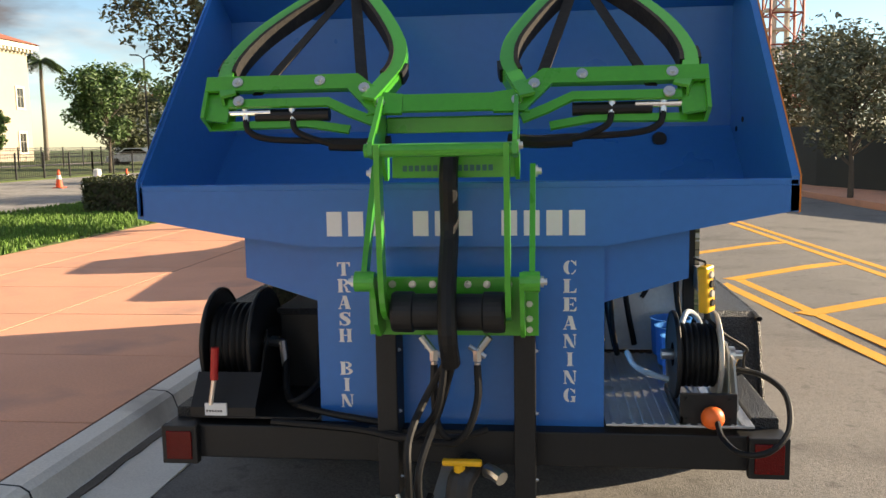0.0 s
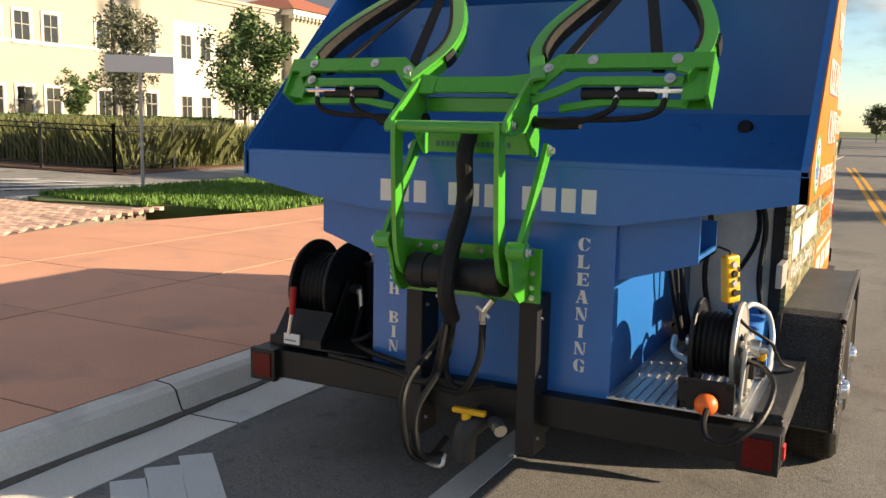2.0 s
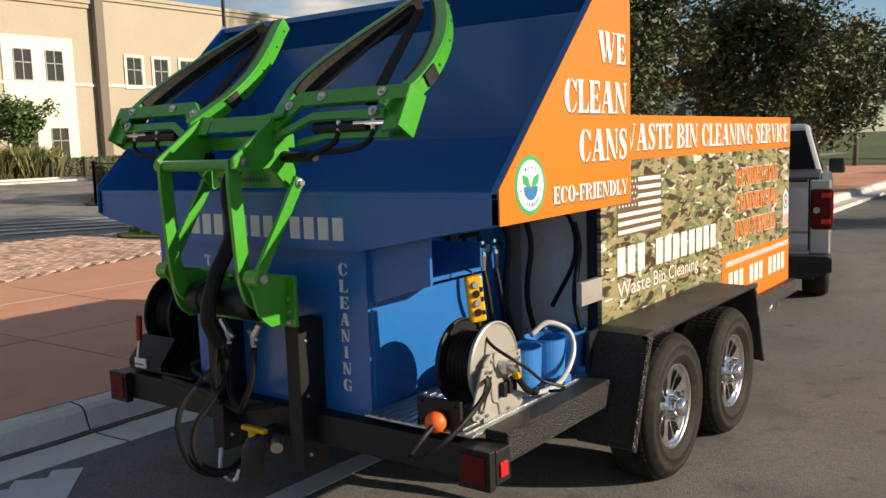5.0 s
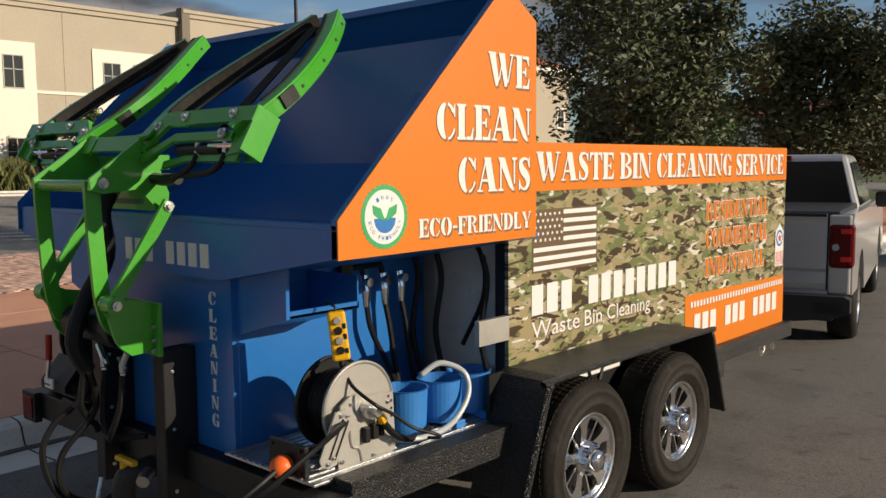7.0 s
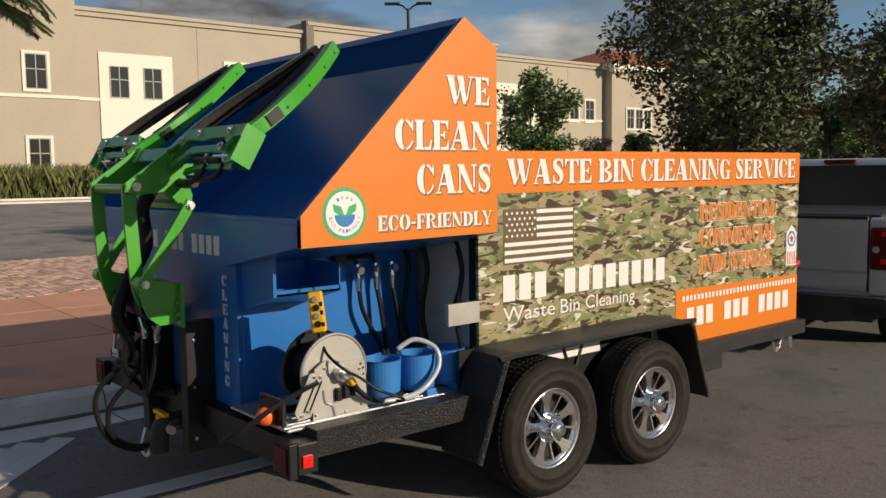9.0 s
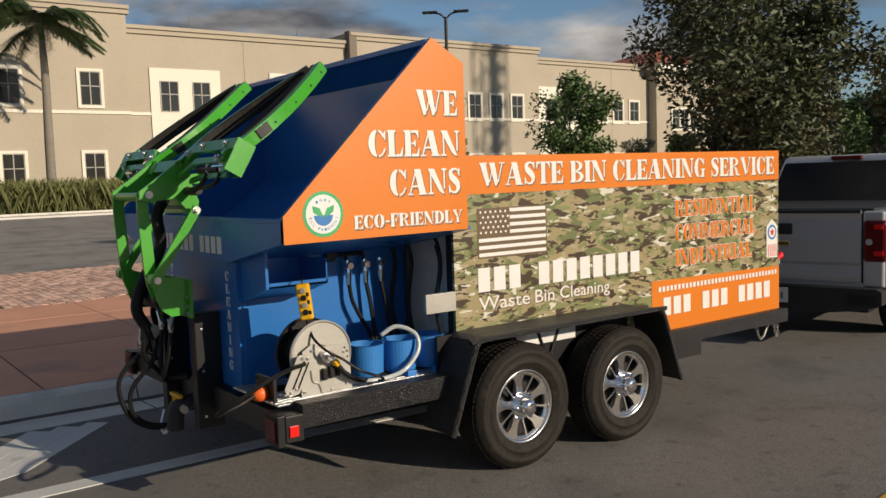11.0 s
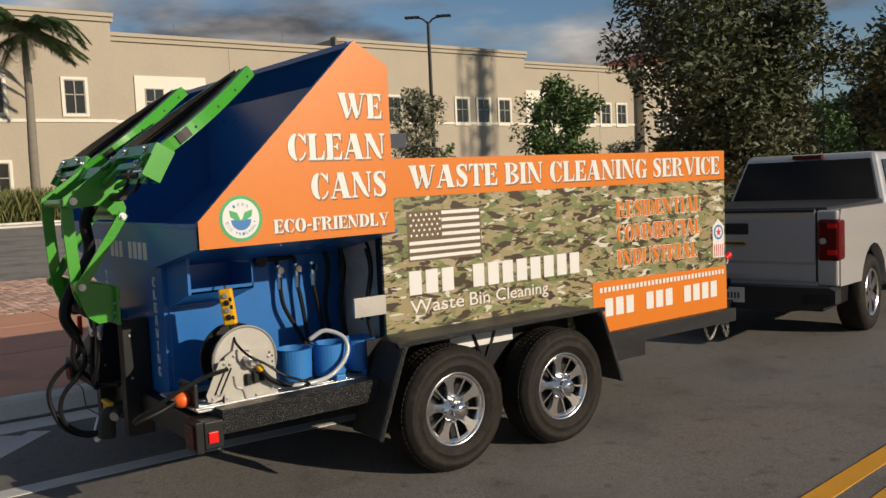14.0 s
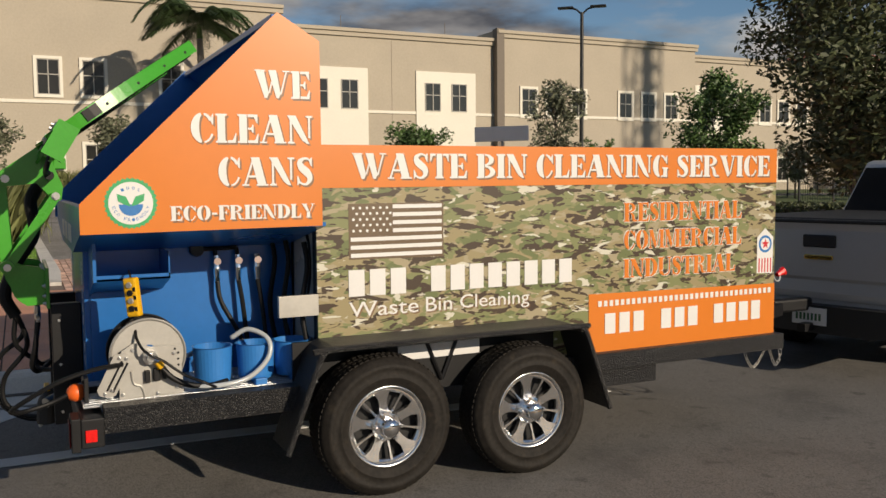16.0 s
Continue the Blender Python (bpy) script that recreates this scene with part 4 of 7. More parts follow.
# writing on the rear
for word, xx, ztop in (("TRASH BIN", -0.465, 1.182), ("CLEANING", 0.415, 1.188)):
    for i, ch in enumerate(word):
        if ch != " ":
            w = 0.026 if ch == "I" else 0.054
            stencil(ch, 0.075, ztop - 0.055 - i * (0.0665 if word[0] == "T" else 0.0715), w, 0.053, xx - w / 2, trailer, WHITE, False, at=lambda x, y, z: rear(x, y, z))
bars(trailer, WHITE, rear(-0.515, 0.03, 1.287), 1.01, 0.095, 12, (3, 7), "number_bars", 0.002, 0.7)

# licence-sized aluminium bracket at the bulkhead
bm = B()
box(bm, (1.05, 0.955, 0.905), (1.078, 1.165, 1.015), 0.002)
part("alu_bracket", bm, ZINC, trailer, "plain aluminium bracket plate")


# fenders with rolled edge
def fender(sx):
    bm = B()
    xo, xi = (1.345, 1.06) if sx > 0 else (-1.405, -1.12)
    top = [(0.912, 0.285), (1.078, 0.722), (1.11, 0.765), (1.16, 0.785), (2.56, 0.785), (2.61, 0.772), (2.655, 0.735), (2.815, 0.29)]
    inner = [(y + (0.014 if y < 1.8 else -0.014), z - 0.012) for y, z in top]
    prism(bm, top + inner[::-1], "x", min(xi, xo), max(xi, xo))
    f = part("fender", bm, BEDLINER, trailer, "black textured tandem fender")
    b = B()
    sweep(b, smooth_path([(xo, y, z - 0.012) for y, z in top], 2), 0.016, 8)
    part("fender_edge", b, BEDLINER, f)
    b = B()
    box(b, (min(xi, xo) if sx > 0 else xo + 0.27, 1.02, 0.45), ((xi + 0.02) if sx > 0 else max(xi, xo), 2.6, 0.772))
    part("fender_back", b, BLACK, f)
    return f


fender(1)
fender(-1)


def wheel(y, sx):
    """Tyre and split five spoke alloy, axle along x."""
    xc = 1.312 if sx > 0 else -1.372
    m = Matrix.Translation((xc, y, 0.345 if y < 1.9 else 0.326)) @ (Matrix.Identity(4) if sx > 0 else pose(0, 0, 0, 0, 0, 180))
    bm = B()
    R = 0.360
    prof = [(0.205, -0.10), (0.21, 0.015), (0.225, 0.03), (0.25, 0.038), (0.254, 0.042), (0.262, 0.042), (0.266, 0.037), (0.30, 0.040), (0.305, 0.043), (0.322, 0.041), (0.326, 0.036), (0.345, 0.022), (0.356, 0.004), (R, -0.02), (R, -0.15), (0.352, -0.18), (0.30, -0.20), (0.22, -0.19), (0.205, -0.10)]
    lathe(bm, prof, 72, m)
    w = part("wheel", bm, RUBBER, trailer, "black tyre on a split spoke alloy wheel", smooth=True)
    b = B()
    for k in range(72):
        a = 2 * math.pi * k / 72
        for xo, tw in ((-0.02, 1), (-0.06, -1), (-0.105, 1), (-0.145, -1)):
            c = Matrix.Rotation(a + (0.02 if tw > 0 else 0), 4, "X")
            box(b, (xo - 0.014, -0.010, R - 0.004), (xo + 0.014, 0.010, R + 0.003), 0, m @ c)
    part("tread", b, RUBBER, w)
    b = B()
    lathe(b, [(0.198, -0.09), (0.212, 0.012), (0.214, 0.018), (0.207, 0.022), (0.196, 0.012), (0.188, -0.02), (0.186, -0.09), (0.198, -0.09)], 64, m)
    rim = part("rim", b, ALLOY, w, "machined rim", smooth=True)
    # near-black disc at the drum: shade behind the spokes, put into its colour
    b = B()
    lathe(b, [(0, -0.06), (0.19, -0.06), (0.19, -0.075), (0, -0.075)], 40, m)
    part("drum_shade_disc", b, DARKGAP, rim)
    b = B()
    lean = Matrix(((1, 0, 0.16, -0.031), (0, 1, 0, 0), (0, 0, 1, 0), (0, 0, 0, 1)))
    for k in range(5):
        c = m @ Matrix.Rotation(radians(72 * k + 8), 4, "X") @ lean
        prism(b, [(-0.030, 0.055), (0.030, 0.055), (0.022, 0.10), (0.024, 0.14), (0.044, 0.182), (0.0, 0.197), (-0.044, 0.182), (-0.024, 0.14), (-0.022, 0.10)], "x", -0.022, 0.006, c)
        c = m @ Matrix.Rotation(radians(72 * k + 44), 4, "X") @ lean
        prism(b, [(-0.007, 0.065), (0.007, 0.065), (0.0045, 0.13), (0.008, 0.192), (-0.008, 0.192), (-0.0045, 0.13)], "x", -0.018, 0.004, c)
    lathe(b, [(0.176, -0.02), (0.200, -0.02), (0.200, 0.004), (0.186, 0.004), (0.176, -0.004), (0.176, -0.02)], 48, m)
    lathe(b, [(0, -0.03), (0.078, -0.03), (0.08, -0.004), (0.070, 0.008), (0, 0.008)], 32, m)
    part("spokes", b, ALLOY, rim, "machined split spokes")
    b = B()
    lathe(b, [(0.046, -0.01), (0.050, 0.0), (0.048, 0.058), (0.042, 0.070), (0.020, 0.078), (0, 0.079)], 28, m)
    part("hub_cap", b, CHROME, rim, "chrome hub cap", smooth=True)
    for k in range(6):
        b = B()
        a = 2 * math.pi * k / 6
        lathe(b, [(0.012, 0.0), (0.012, 0.036), (0.008, 0.044), (0, 0.044)], 8, m @ Matrix.Translation((0, 0.066 * math.cos(a), 0.066 * math.sin(a))))
        part("lug_nut", b, CHROME, rim)


for sx in (1, -1):
    for y in (1.44, 2.297):
        wheel(y, sx)
bm = B()
for y in (1.44, 2.297):
    sweep(bm, [(-1.3, y, 0.345 if y < 1.9 else 0.326), (1.24, y, 0.345 if y < 1.9 else 0.326)], 0.04, 10)
sweep(bm, [(1.09, 1.74, 0.78), (1.09, 1.86, 0.50)], 0.012, 6)
sweep(bm, [(1.09, 1.98, 0.78), (1.09, 1.86, 0.50)], 0.012, 6)
part("axle", bm, BLACK, trailer, "black axles and hangers")
# white plate added between the wheels, not a known part of the frame
bm = B()
box(bm, (1.083, 1.60, 0.625), (1.090, 2.10, 0.705), 0.002)
part("added_white_plate", bm, WHITE, trailer, "added white plate between the wheels under the fender")

# tongue and coupler
bm = B()
for s in (-1, 1):
    sweep(bm, [(CX + s * 0.6, 4.38, 0.49), (CX + s * 0.06, 5.55, 0.49)], 0.05, 4, flat=(0.06, 0.10))
box(bm, (CX - 0.06, 5.5, 0.45), (CX + 0.06, 5.95, 0.56), 0.02)
part("tongue", bm, BLACK, trailer, "black A-frame tongue and coupler")


def chain(pts, r=0.006):
    b = B()
    path = smooth_path(pts, 3)
    for i in range(0, len(path) - 1):
        a, c = path[i], path[i + 1]
        d = (c - a).normalized()
        s = d.cross(Vector((0, 0, 1)) if i % 2 else Vector((1, 0.3, 0))).normalized() * 0.009
        loop = [a - d * 0.006, a - d * 0.004 + s, c + d * 0.004 + s, c + d * 0.006, c + d * 0.004 - s, a - d * 0.004 - s, a - d * 0.006]
        sweep(b, loop, r * 0.4, 5)
    return b


part("safety_chain", chain([(0.98, 4.42, 0.46), (0.98, 4.47, 0.34), (0.95, 4.54, 0.285), (0.90, 4.63, 0.34), (0.80, 4.72, 0.46)]), ZINC, trailer, "galvanised safety chain")
part("safety_chain", chain([(0.98, 4.20, 0.44), (0.97, 4.26, 0.33), (0.95, 4.33, 0.29), (0.95, 4.40, 0.36), (0.97, 4.44, 0.47)]), ZINC, trailer, "galvanised safety chain")


bm = B()
sweep(bm, smooth_path([(1.05, 4.37, 0.98), (1.03, 4.43, 0.90), (1.0, 4.50, 0.89), (0.98, 4.53, 0.94)], 4), 0.006, 6)
wire = part("plug_cable", bm, CLEARHOSE, trailer, "pale cable at the front wall")
bm = B()
sweep(bm, [(0.98, 4.50, 0.925), (0.97, 4.56, 0.95), (0.965, 4.59, 0.93)], [0.016, 0.03, 0.018], 8)
part("plug", bm, MARKER, wire, "red plug")


# ---- bin lifter on the rear of the trailer ----
def ribbon(path, width):
    """Outline of a flat bar of that width along points in two axes."""
    out, back = [], []
    for i, p in enumerate(path):
        a, c = path[max(i - 1, 0)], path[min(i + 1, len(path) - 1)]
        dx, dy = c[0] - a[0], c[1] - a[1]
        k = math.hypot(dx, dy)
        nx, ny = -dy / k * width / 2, dx / k * width / 2
        out.append((p[0] + nx, p[1] + ny))
        back.append((p[0] - nx, p[1] - ny))
    return out + back[::-1]


def curve2(pts, steps=5):
    return [(v.x, v.y) for v in smooth_path([(a, b, 0) for a, b in pts], steps)]


def offset2(path, d):
    out = []
    for i, p in enumerate(path):
        a, c = path[max(i - 1, 0)], path[min(i + 1, len(path) - 1)]
        dx, dy = c[0] - a[0], c[1] - a[1]
        k = math.hypot(dx, dy)
        out.append((p[0] - dy / k * d, p[1] + dx / k * d))
    return out


lifter = thing("bin_lifter", (-0.025, -0.1, 0.9), "green hydraulic bin lifter with curved clamp arms", "bin lifter")
MX = -0.05
mir = Matrix.Translation((MX, 0, 0)) @ Matrix.Diagonal((-1, 1, 1, 1))
for xa, xb in ((-0.315, -0.235), (0.205, 0.285)):
    bm = B()
    box(bm, (xa, -0.08, 0.29), (xb, 0.072, 0.95), 0.006)
    p = part("post", bm, BLACK, lifter, "black square steel post")
    for z in (0.36, 0.62, 0.86):
        bm = B()
        bolt(bm, (xb + 0.002, -0.04, z), "x", 0.008, 0.008)
        part("post_bolt", bm, STEEL, p)
bm = B()
box(bm, (-0.33, -0.098, 0.93), (0.298, -0.080, 1.148), 0.003)
plate = part("mount_plate", bm, GREEN, lifter)
for x in (-0.24, -0.165, -0.09, 0.04, 0.11, 0.19):
    bm = B()
    bolt(bm, (x, -0.102, 1.122), "y")
    part("bolt", bm, STEEL, plate)
for x in (-0.30, 0.265):
    for z in (0.955, 0.995, 1.05):
        bm = B()
        bolt(bm, (x, -0.102, z), "y", 0.012)
        part("bolt", bm, STEEL, plate)
for xa in (-0.285, 0.235):
    bm = B()
    prism(bm, curve2([(-0.098, 0.95), (-0.098, 1.13), (-0.20, 1.165), (-0.285, 1.195), (-0.315, 1.16), (-0.28, 1.10), (-0.25, 1.0), (-0.19, 0.945)], 3), "x", xa, xa + 0.016)
    part("pivot_plate", bm, GREEN, lifter)
bm = B()
lathe(bm, [(0, -0.225), (0.070, -0.225), (0.074, -0.215), (0.074, -0.15), (0.066, -0.145), (0.066, 0.10), (0.074, 0.105), (0.074, 0.17), (0.070, 0.18), (0, 0.18)], 28, Matrix.Translation((0, -0.185, 1.035)))
part("rotary_actuator", bm, BLACK, lifter, "black rotary actuator", smooth=False)
for x in (-0.31, 0.275):
    bm = B()
    lathe(bm, [(0, -0.03), (0.036, -0.03), (0.036, 0.03), (0, 0.03)], 18, Matrix.Translation((x, -0.277, 1.16)))
    boss = part("pivot_boss", bm, GREEN, lifter)
    bm = B()
    bolt(bm, (x + (0.038 if x > 0 else -0.038), -0.277, 1.16), "x", 0.020, 0.016)
    part("pivot_bolt", bm, STEEL, boss)
for xa in (-0.255, 0.185):
    bm = B()
    prism(bm, ribbon(curve2([(-0.185, 1.035), (-0.245, 1.07), (-0.275, 1.17), (-0.288, 1.35), (-0.297, 1.52), (-0.298, 1.635)], 3), 0.062), "x", xa, xa + 0.02)
    part("front_upright", bm, GREEN, lifter)
for xa in (-0.318, 0.268):
    bm = B()
    prism(bm, ribbon([(-0.285, 1.145), (-0.02, 1.545)], 0.05), "x", xa, xa + 0.02)
    part("rear_link", bm, GREEN, lifter)
    bm = B()
    bolt(bm, (xa + (0.022 if xa > 0 else -0.002), -0.03, 1.53), "x", 0.022, 0.02)
    part("link_bolt", bm, STEEL, lifter)
bm = B()
sweep(bm, [(-0.29, -0.298, 1.615), (0.235, -0.298, 1.615)], 0.024, 14)
part("cross_tube", bm, GREEN, lifter, smooth=False)
for xa in (-0.275, 0.215):
    bm = B()
    prism(bm, [(-0.325, 1.60), (-0.27, 1.585), (-0.12, 1.60), (-0.03, 1.50), (0.0, 1.51), (0.01, 1.58), (-0.035, 1.70), (-0.03, 1.79), (-0.09, 1.81), (-0.20, 1.73), (-0.32, 1.645)], "x", xa, xa + 0.016)
    part("bracket_plate", bm, GREEN, lifter)
    bm = B()
    bolt(bm, (xa + (0.02 if xa > 0 else -0.004), -0.27, 1.625), "x", 0.022, 0.014)
    part("bracket_bolt", bm, STEEL, lifter)
bm = B()
box(bm, (-0.26, -0.035, 1.675), (0.215, 0.03, 1.735), 0.006)
part("upper_crossbar", bm, GREEN, lifter)
bm = B()
box(bm, (-0.24, -0.05, 1.51), (0.215, -0.03, 1.60), 0.003)
lab = part("lower_crossbar", bm, GREEN, lifter)
bars(lab, mat("faded_print", (0.02, 0.12, 0.10), 0.5), rear(-0.2, -0.05, 1.535), 0.34, 0.022, 15, (), "faded_label", 0.001, 0.7)
# cross beam with its two raised wings, in the plane of the beam
F = Matrix(((1, 0, 0, 0), (0, 0.866, 0.5, -0.085), (0, -0.5, 0.866, 1.785), (0, 0, 0, 1)))
bm = B()
prism(bm, [(-0.32, -0.05), (-0.28, 0.035), (0.23, 0.035), (0.27, -0.05), (0.20, -0.035), (-0.25, -0.035)], "y", 0.0, 0.014, F)
box(bm, (-0.27, 0.014, 0.02), (0.22, 0.09, 0.035), 0, F)
part("cross_beam", bm, GREEN, lifter)
for side_m, tag in ((Matrix.Identity(4), 1), (mir, -1)):
    M = side_m @ F
    bm = B()
    prism(bm, [(0.14, -0.045), (0.14, 0.035), (0.215, 0.045), (0.315, 0.13), (0.895, 0.13), (0.895, 0.068), (0.35, 0.068), (0.25, -0.045)], "y", -0.004, 0.012, M)
    box(bm, (0.315, 0.012, 0.118), (0.895, 0.10, 0.130), 0, M)
    wing = part("wing_beam", bm, GREEN, lifter)
    bm = B()
    prism(bm, [(0.80, -0.055), (0.80, 0.068), (0.895, 0.068), (0.895, -0.04)], "y", 0.02, 0.032, M)
    box(bm, (0.883, 0.0, -0.045), (0.897, 0.100, 0.132), 0, M)
    box(bm, (0.80, 0.088, -0.045), (0.89, 0.100, 0.13), 0, M)
    part("end_block", bm, GREEN, wing)
    bm = B()
    prism(bm, ribbon([(0.24, -0.07), (0.33, -0.03), (0.42, 0.018), (0.80, 0.018)], 0.035), "y", 0.005, 0.02, M)
    prism(bm, ribbon([(0.34, -0.075), (0.50, -0.045), (0.82, -0.05)], 0.03), "y", 0.05, 0.065, M)
    part("lower_arm", bm, GREEN, wing)
    bm = B()
    sweep(bm, [M @ Vector(c) for c in ((0.42, 0.05, -0.012), (0.70, 0.05, -0.012))], 0.024, 12)
    cyl = part("hydraulic_cylinder", bm, BLACK, wing, "black hydraulic cylinder")
    bm = B()
    sweep(bm, [M @ Vector(c) for c in ((0.64, 0.035, -0.008), (0.80, 0.035, -0.008))], 0.012, 10)
    part("cylinder_rod", bm, CHROME, cyl)
    for x, z in ((0.225, 0.0), (0.455, 0.10), (0.77, 0.10), (0.755, 0.018), (0.285, 0.065)):
        bm = B()
        lathe(bm, [(0, -0.016), (0.010, -0.016), (0.010, -0.004), (0.021, -0.004), (0.021, 0.004), (0, 0.004)], 10, M @ Matrix.Translation((x, -0.006, z)) @ pose(0, 0, 0, 0, 0, 90))
        part("beam_bolt", bm, STEEL, wing)
    # feed hoses of the cylinder
    for k, (x0, drop) in enumerate(((0.56, 0.12), (0.74, 0.11))):
        s = [side_m @ Vector(c) for c in ((x0, -0.055, 1.75), (x0 - 0.02, -0.075, 1.69), (x0 - 0.12, -0.08, 1.77 - drop), (0.34, -0.06, 1.635 + 0.015 * k), (0.20, -0.06, 1.64))]
        bm = B()
        sweep(bm, smooth_path(s, 5), 0.012, 8)
        part("feed_hose", bm, HOSE, wing)
        bm = B()
        sweep(bm, [side_m @ Vector((x0, -0.055, 1.78)), side_m @ Vector((x0 - 0.004, -0.06, 1.725))], 0.013, 8)
        part("hose_fitting", bm, STEEL, wing)
    bm = B()
    sweep(bm, smooth_path([side_m @ Vector(c) for c in ((0.42, -0.062, 1.64), (0.3, -0.06, 1.636), (0.19, -0.05, 1.645))], 4), 0.024, 8)
    part("hose_sleeve", bm, HOSE, wing, "black braided hose sleeve")
    # clamp arms
    G = side_m @ Matrix(((1, 0, 0, 0), (0, 0.586, 0.81, -0.03), (0, -0.81, 0.586, 1.865), (0, 0, 0, 1)))
    inner = curve2([(0.262, -0.10), (0.215, 0.03), (0.185, 0.14), (0.20, 0.30), (0.285, 0.52), (0.375, 0.70), (0.425, 0.81)], 4)
    outer = curve2([(0.795, -0.06), (0.84, 0.06), (0.845, 0.20), (0.80, 0.38), (0.72, 0.55), (0.62, 0.71), (0.545, 0.81)], 4)
    for path, sgn in ((inner, 1), (outer, -1)):
        bm = B()
        prism(bm, ribbon(path, 0.056), "y", 0.0, 0.012, G)
        arm = part("clamp_arm", bm, GREEN, lifter, "curved green clamp arm")
        bm = B()
        prism(bm, ribbon(offset2(path, 0.026 * sgn), 0.010), "y", 0.012, 0.066, G)
        part("arm_flange", bm, GREEN, arm)
        bm = B()
        pad = offset2(path, -0.030 * sgn)[5:]
        prism(bm, ribbon(pad, 0.016), "y", -0.004, 0.070, G)
        part("rubber_pad", bm, RUBBER, arm, "black rubber pad")
        bm = B()
        prism(bm, ribbon(offset2(path, 0)[-3:], 0.05), "y", 0.014, 0.062, G)
        part("arm_tip", bm, BLACK, arm)
        bm = B()
        prism(bm, ribbon(offset2(path, 0.034 * sgn)[6:9], 0.014), "y", 0.006, 0.060, G)
        part("arm_latch", bm, BLACK, arm, "black latch at the arm's foot")
        for k in (9, 13, 17, 21):
            q = offset2(path, 0.0325 * sgn)[k]
            bm = B()
            lathe(bm, [(0, -0.002), (0.007, -0.002), (0.007, 0.002), (0, 0.002)], 8, G @ Matrix.Translation((q[0], 0.040, q[1])))
            part("flange_hole", bm, DARKGAP, arm)
    # strap across the clamp, from the wing to the arm
    bm = B()
    sweep(bm, [G @ Vector(c) for c in ((0.30, 0.03, 0.0), (0.44, 0.02, 0.72))], 0.02, 4, flat=(0.045, 0.006))
    part("clamp_strap", bm, RUBBER, lifter, "black rubber strap")
    bm = B()
    sweep(bm, [G @ Vector(c) for c in ((0.70, 0.03, -0.02), (0.50, 0.02, 0.72))], 0.02, 4, flat=(0.045, 0.006))
    part("clamp_strap", bm, RUBBER, lifter, "black rubber strap")

# hydraulic hoses down the middle
bm = B()
sweep(bm, smooth_path([(-0.02, -0.10, 1.60), (-0.02, -0.15, 1.50), (-0.02, -0.14, 1.32), (-0.02, -0.245, 1.14), (-0.015, -0.30, 0.98), (-0.01, -0.25, 0.86)], 5), 0.034, 12)
part("main_sleeve", bm, HOSE, lifter, "thick black hose sleeve")
hose_paths = [
    [(-0.03, -0.25, 0.88), (-0.06, -0.26, 0.70), (-0.14, -0.16, 0.58), (-0.22, -0.12, 0.54), (-0.40, -0.05, 0.545), (-0.75, -0.02, 0.56)],
    [(0.0, -0.25, 0.88), (-0.06, -0.20, 0.68), (-0.12, -0.32, 0.50), (-0.12, -0.33, 0.36), (-0.13, -0.24, 0.27), (-0.10, -0.14, 0.25)],
    [(-0.02, -0.25, 0.88), (-0.10, -0.22, 0.74), (-0.15, -0.34, 0.62), (-0.15, -0.39, 0.50), (-0.15, -0.33, 0.32), (-0.15, -0.18, 0.23), (-0.12, -0.05, 0.29)],
    [(-0.085, -0.14, 0.83), (-0.085, -0.15, 0.72), (-0.07, -0.16, 0.60), (-0.02, -0.14, 0.55), (0.10, -0.06, 0.56)],
    [(0.075, -0.14, 0.83), (0.075, -0.16, 0.70), (0.03, -0.18, 0.58), (-0.06, -0.14, 0.53), (-0.35, -0.05, 0.55)],
]
for path in hose_paths:
    bm = B()
    sweep(bm, smooth_path(path, 6), 0.014, 8)
    part("hydraulic_hose", bm, HOSE, lifter, "black hydraulic hose")
for sg in (-1, 1):
    bm = B()
    x = -0.005 + sg * 0.08
    sweep(bm, [(x + sg * 0.045, -0.14, 0.935), (x, -0.14, 0.875)], 0.014, 8)
    sweep(bm, [(x, -0.14, 0.885), (x, -0.14, 0.845)], 0.017, 6)
    sweep(bm, [(x, -0.14, 0.84), (x, -0.145, 0.76)], 0.012, 8)
    sweep(bm, [(x - 0.03, -0.14, 0.90), (x + 0.03, -0.14, 0.86)], 0.010, 6)
    part("hose_fitting", bm, STEEL, lifter, "steel tee fitting")

valve = thing("drain_valve", (0.0, -0.11, 0.42), "black drain pipe with a yellow valve handle", "valve")
bm = B()
sweep(bm, smooth_path([(0.03, 0.05, 0.40), (0.02, -0.06, 0.39), (0.0, -0.11, 0.36), (-0.01, -0.12, 0.24)], 5), 0.05, 14)
part("pipe", bm, PLASTIC, valve)
bm = B()
sweep(bm, [(0.0, -0.11, 0.40), (0.0, -0.11, 0.44)], 0.022, 10)
box(bm, (-0.065, -0.125, 0.435), (0.085, -0.095, 0.458), 0.006)
part("handle", bm, YELLOW, valve, "yellow plastic handle")
bm = B()
sweep(bm, smooth_path([(0.10, -0.06, 0.40), (0.13, -0.09, 0.40), (0.16, -0.12, 0.39)], 3), 0.028, 10)
part("coupling", bm, STEEL, valve)
bm = B()
sweep(bm, smooth_path([(-0.24, -0.10, 0.31), (-0.20, -0.14, 0.22), (-0.10, -0.15, 0.20), (-0.09, -0.13, 0.25)], 4), 0.010, 8)
part("lever", bm, STEEL, valve, "bent steel lever")

# ---- hose reel in the sun, beside the wash tank ----
reel = thing("hose_reel", (0.98, 0.3, 0.566), "hose reel with black drum and grey steel side plates", "hose reel", "hose reels")
RC = (0.325, 0.765)


